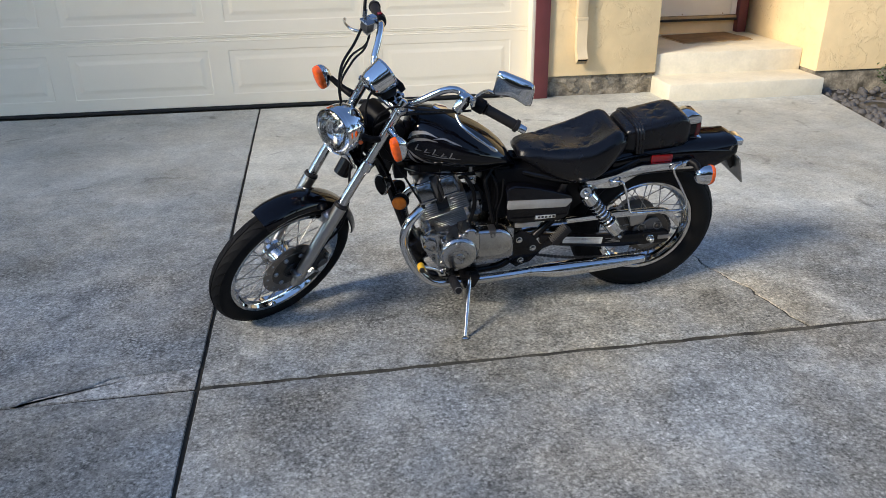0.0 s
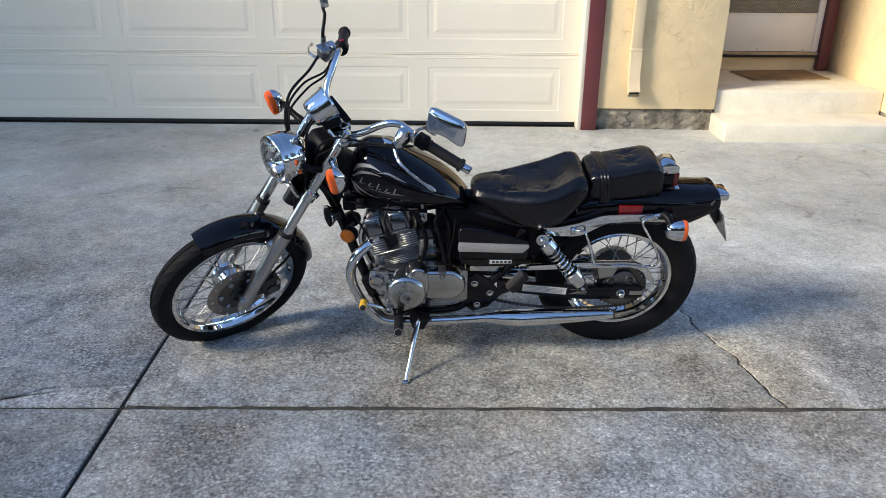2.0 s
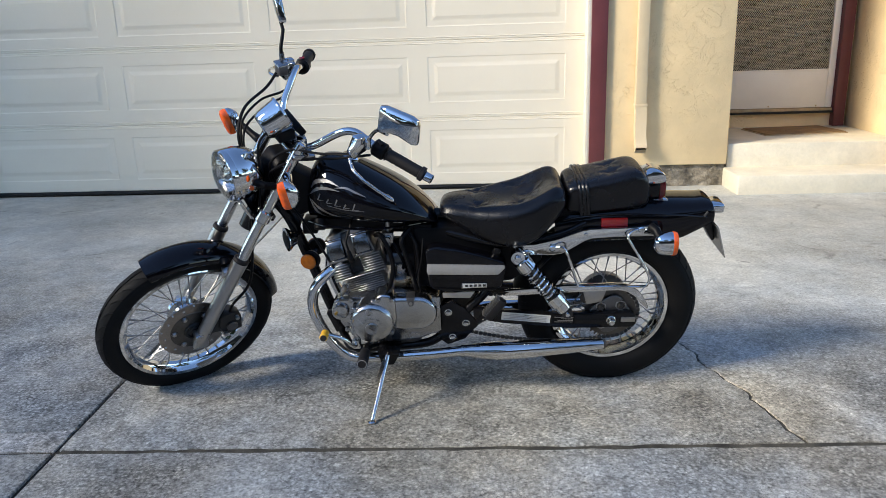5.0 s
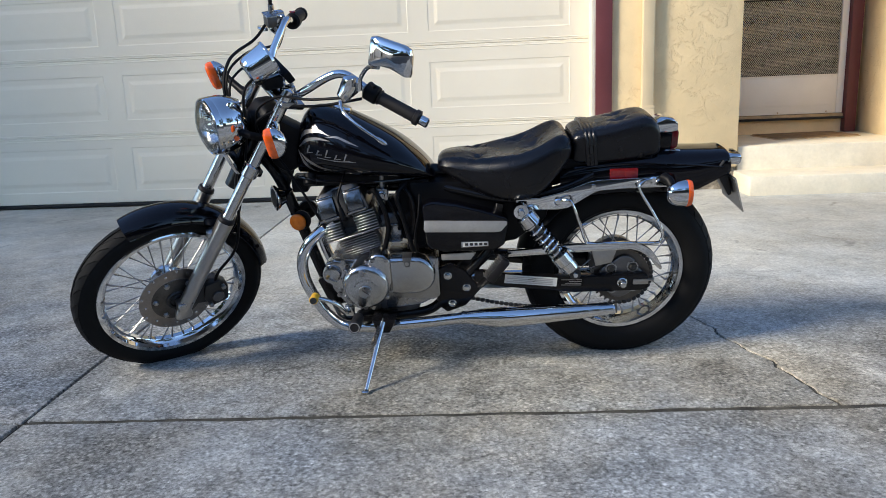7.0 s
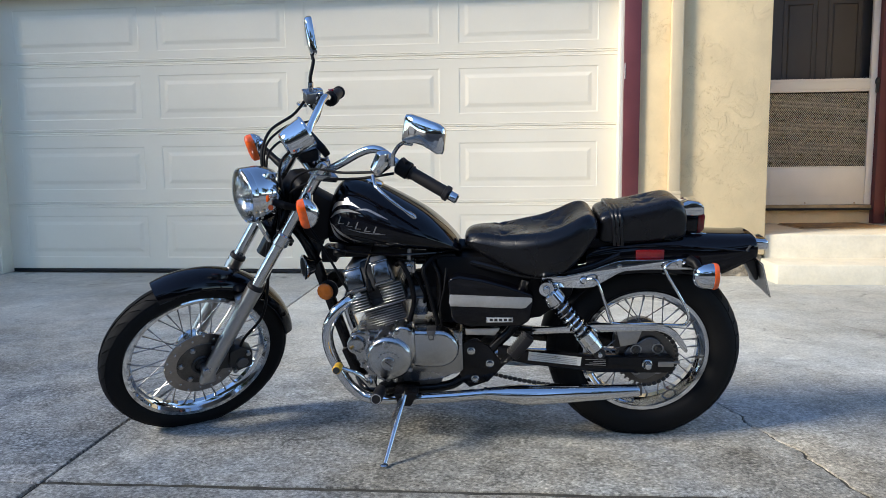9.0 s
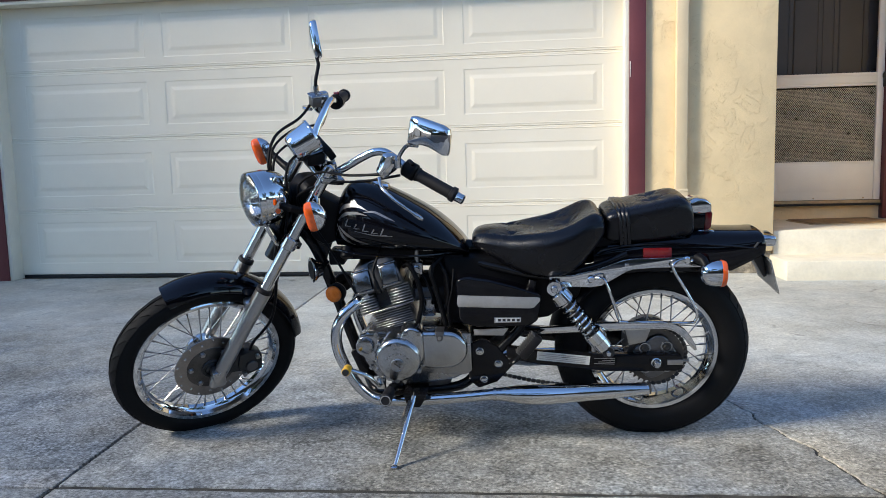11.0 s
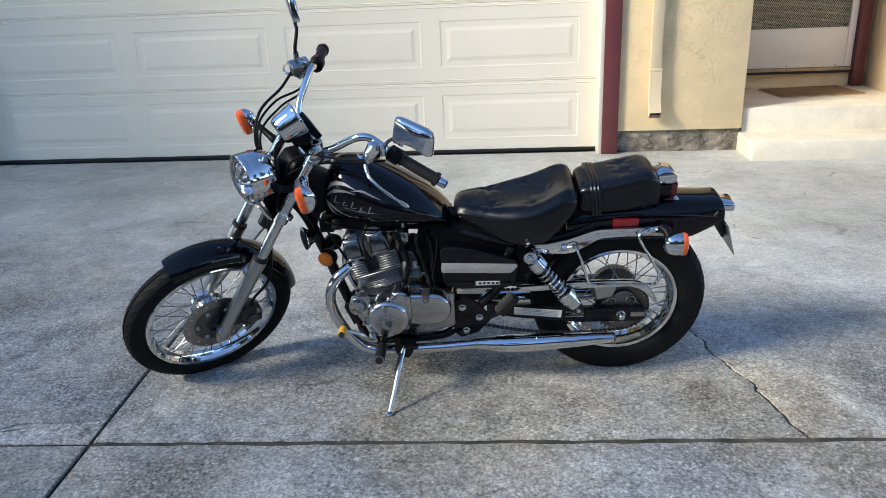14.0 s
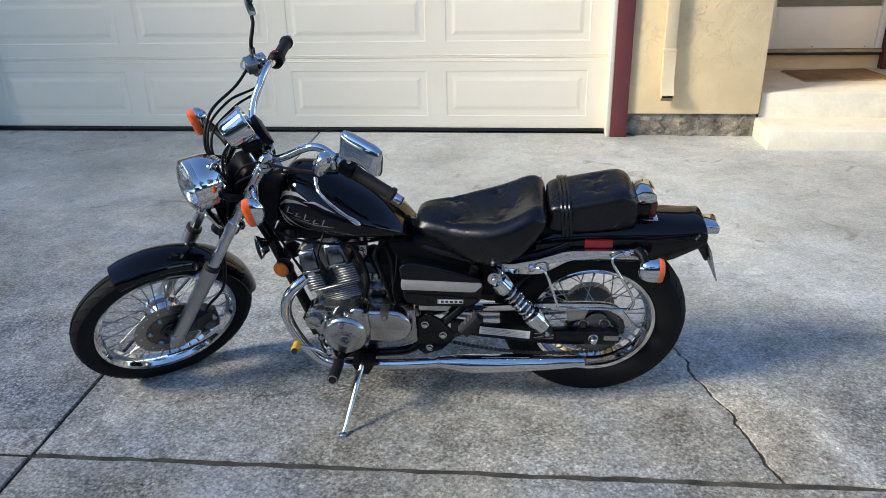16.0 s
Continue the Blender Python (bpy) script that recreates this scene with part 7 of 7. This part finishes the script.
    bpart("pipe_stub", tube([(0.905, 0.07, 0.515), (0.925, 0.071, 0.503)], 0.025, 18), CHROME_SOFT, "exhaust flange")
    bpart("tank_tray", box((0.690, -0.056, 0.622), (0.985, 0.056, 0.662), 0.008), PLASTIC, "black tray under the tank")
    bpart("regulator", box((0.985, -0.04, 0.60), (1.035, 0.04, 0.645), 0.006), PLASTIC, "black wiring box under the tank")
    bpart("ignition_lock", lathe([(0, 0.020), (0.03, 0.020), (0.034, 0.016), (0.034, 0)], (0.965, 0.075, 0.668), (0, 0.6, -1), 16), PLASTIC, "black lock barrel")

build_front_wheel()
build_front_end()
build_tank()
build_seats()
build_tail()
build_rear_drive()
build_engine()


# ---- added out of view behind and beside the camera, for reflections in the chrome and shade ----
def build_tree(x, y, height, spread, seed, leaves=7000):
    rnd = random.Random(seed)
    tree = thing("tree", "broad leafy tree with a brown trunk, added out of view for shade and reflections", "tree", group="trees round the drive", m=pose(x, y, -0.05))
    fork = height * 0.42
    part("trunk", tube(curve([(0, 0, -0.1), (0.05, 0.02, fork * 0.5), (-0.04, 0.06, fork), (0.06, 0.02, height * 0.7)], 5), [0.20 - 0.14 * i / 15 for i in range(16)], 12), BARK, tree)
    tips = []
    for i in range(9):
        a = 6.283 * i / 9 + rnd.uniform(-0.3, 0.3)
        z0 = fork + rnd.uniform(-0.1, 0.25) * height
        r = spread * rnd.uniform(0.55, 0.95)
        end = V((r * math.cos(a), r * math.sin(a), min(height * 0.95, z0 + rnd.uniform(0.12, 0.35) * height)))
        part("limb", tube(curve([(0, 0, z0), (end.x * 0.45, end.y * 0.45, z0 + (end.z - z0) * 0.6), end], 4), [0.075 - 0.055 * k / 8 for k in range(9)], 8), BARK, tree)
        tips += [end, end * 0.7 + V((0, 0, 0.25 * z0))]
    tips.append(V((0, 0, height * 0.92)))
    bm = bm_new()
    for i in range(leaves):
        t = rnd.choice(tips)
        c = t + V((rnd.gauss(0, 0.30), rnd.gauss(0, 0.30), rnd.gauss(0, 0.22))) * spread * 0.62
        if c.z > fork * 0.7:
            leaf(bm, c, rnd, rnd.uniform(0.07, 0.13) * max(1.0, spread / 2.4))
    part("crown", bm, LEAF, tree, "dense green crown")


def build_house(x0, x1, y0, y1, front, label):
    """A plain one-storey house; front is the y or x of the side with windows."""
    h = thing("house", label, "house")
    part("wall", box((x0, y0, -0.05), (x1, y1, 3.0)), STUCCO, h)
    bm = bm_new()
    e = 0.5
    xm0, xm1, ym = x0 + 2.0, x1 - 2.0, (y0 + y1) / 2
    pts = [bm.verts.new(p) for p in ((x0 - e, y0 - e, 2.9), (x1 + e, y0 - e, 2.9), (x1 + e, y1 + e, 2.9), (x0 - e, y1 + e, 2.9), (xm0, ym, 4.9), (xm1, ym, 4.9))]
    for f in ((0, 1, 5, 4), (1, 2, 5), (2, 3, 4, 5), (3, 0, 4), (3, 2, 1, 0)):
        bm.faces.new([pts[i] for i in f])
    part("roof", bm, ROOFING, h)
    n = 3
    for i in range(n):
        cx = x0 + (x1 - x0) * (i + 0.5) / n
        win = part("window", box((cx - 0.85, front - 0.06, 0.95), (cx + 0.85, front + 0.06, 2.25), 0.01), JAMB_PAINT, h)
        part("pane", box((cx - 0.78, front - 0.075, 1.02), (cx + 0.78, front + 0.075, 2.18)), WINDOW, win)


def build_hedge(x0, x1, y0, y1, height, leaves, seed, label):
    """A leafy hedge over a dark twiggy core."""
    rnd = random.Random(seed)
    hedge = thing("hedge", label, "hedge")
    part("core", box((x0 + 0.1, y0 + 0.1, -0.05), (x1 - 0.1, y1 - 0.1, height - 0.2), 0.12), BARK, hedge, "dark twiggy inside")
    bm = bm_new()
    for i in range(leaves):
        k = rnd.random()
        x, y, z = rnd.uniform(x0, x1), rnd.uniform(y0, y1), rnd.uniform(0.0, height)
        if k < 0.30:
            z = height - 0.15 + rnd.gauss(0, 0.10)
        elif x1 - x0 > y1 - y0:
            y = (y0 if k < 0.65 else y1) + rnd.gauss(0, 0.06)
        else:
            x = (x0 if k < 0.65 else x1) + rnd.gauss(0, 0.06)
        leaf(bm, V((x, y, z)), rnd, rnd.uniform(0.05, 0.10))
    part("foliage", bm, LEAF, hedge)


# unseen hedge and house, added to darken the horizon in the chrome
build_hedge(-12.0, 12.0, -8.6, -7.8, 2.3, 9000, 21, "dense dark green clipped hedge across the drive, added for reflections")
build_house(-11.0, 9.0, -19.0, -12.5, -12.5, "cream neighbouring house across the drive, added for reflections")
# trees left of x = -8 are added to shade the drive and door
for tx, ty, th, ts, sd in ((-6.5, -9.6, 6.2, 2.6, 1), (-0.5, -10.6, 7.2, 3.0, 2), (6.0, -9.4, 6.6, 2.8, 3), (11.5, -3.5, 6.0, 2.6, 4), (-8.6, -5.2, 4.8, 2.0, 5), (-9.9, -2.6, 6.1, 2.2, 6),
                           (-11.0, -0.4, 7.4, 2.3, 7), (-14.0, 1.5, 10.4, 2.3, 10), (-13.1, 4.1, 8.2, 2.0, 11), (-17.5, 1.6, 12.2, 3.2, 8), (-18.8, 5.0, 11.5, 3.0, 9)):
    build_tree(tx, ty, th, ts, sd, 10000 if tx < -9.5 else 7000)

build_driveway()
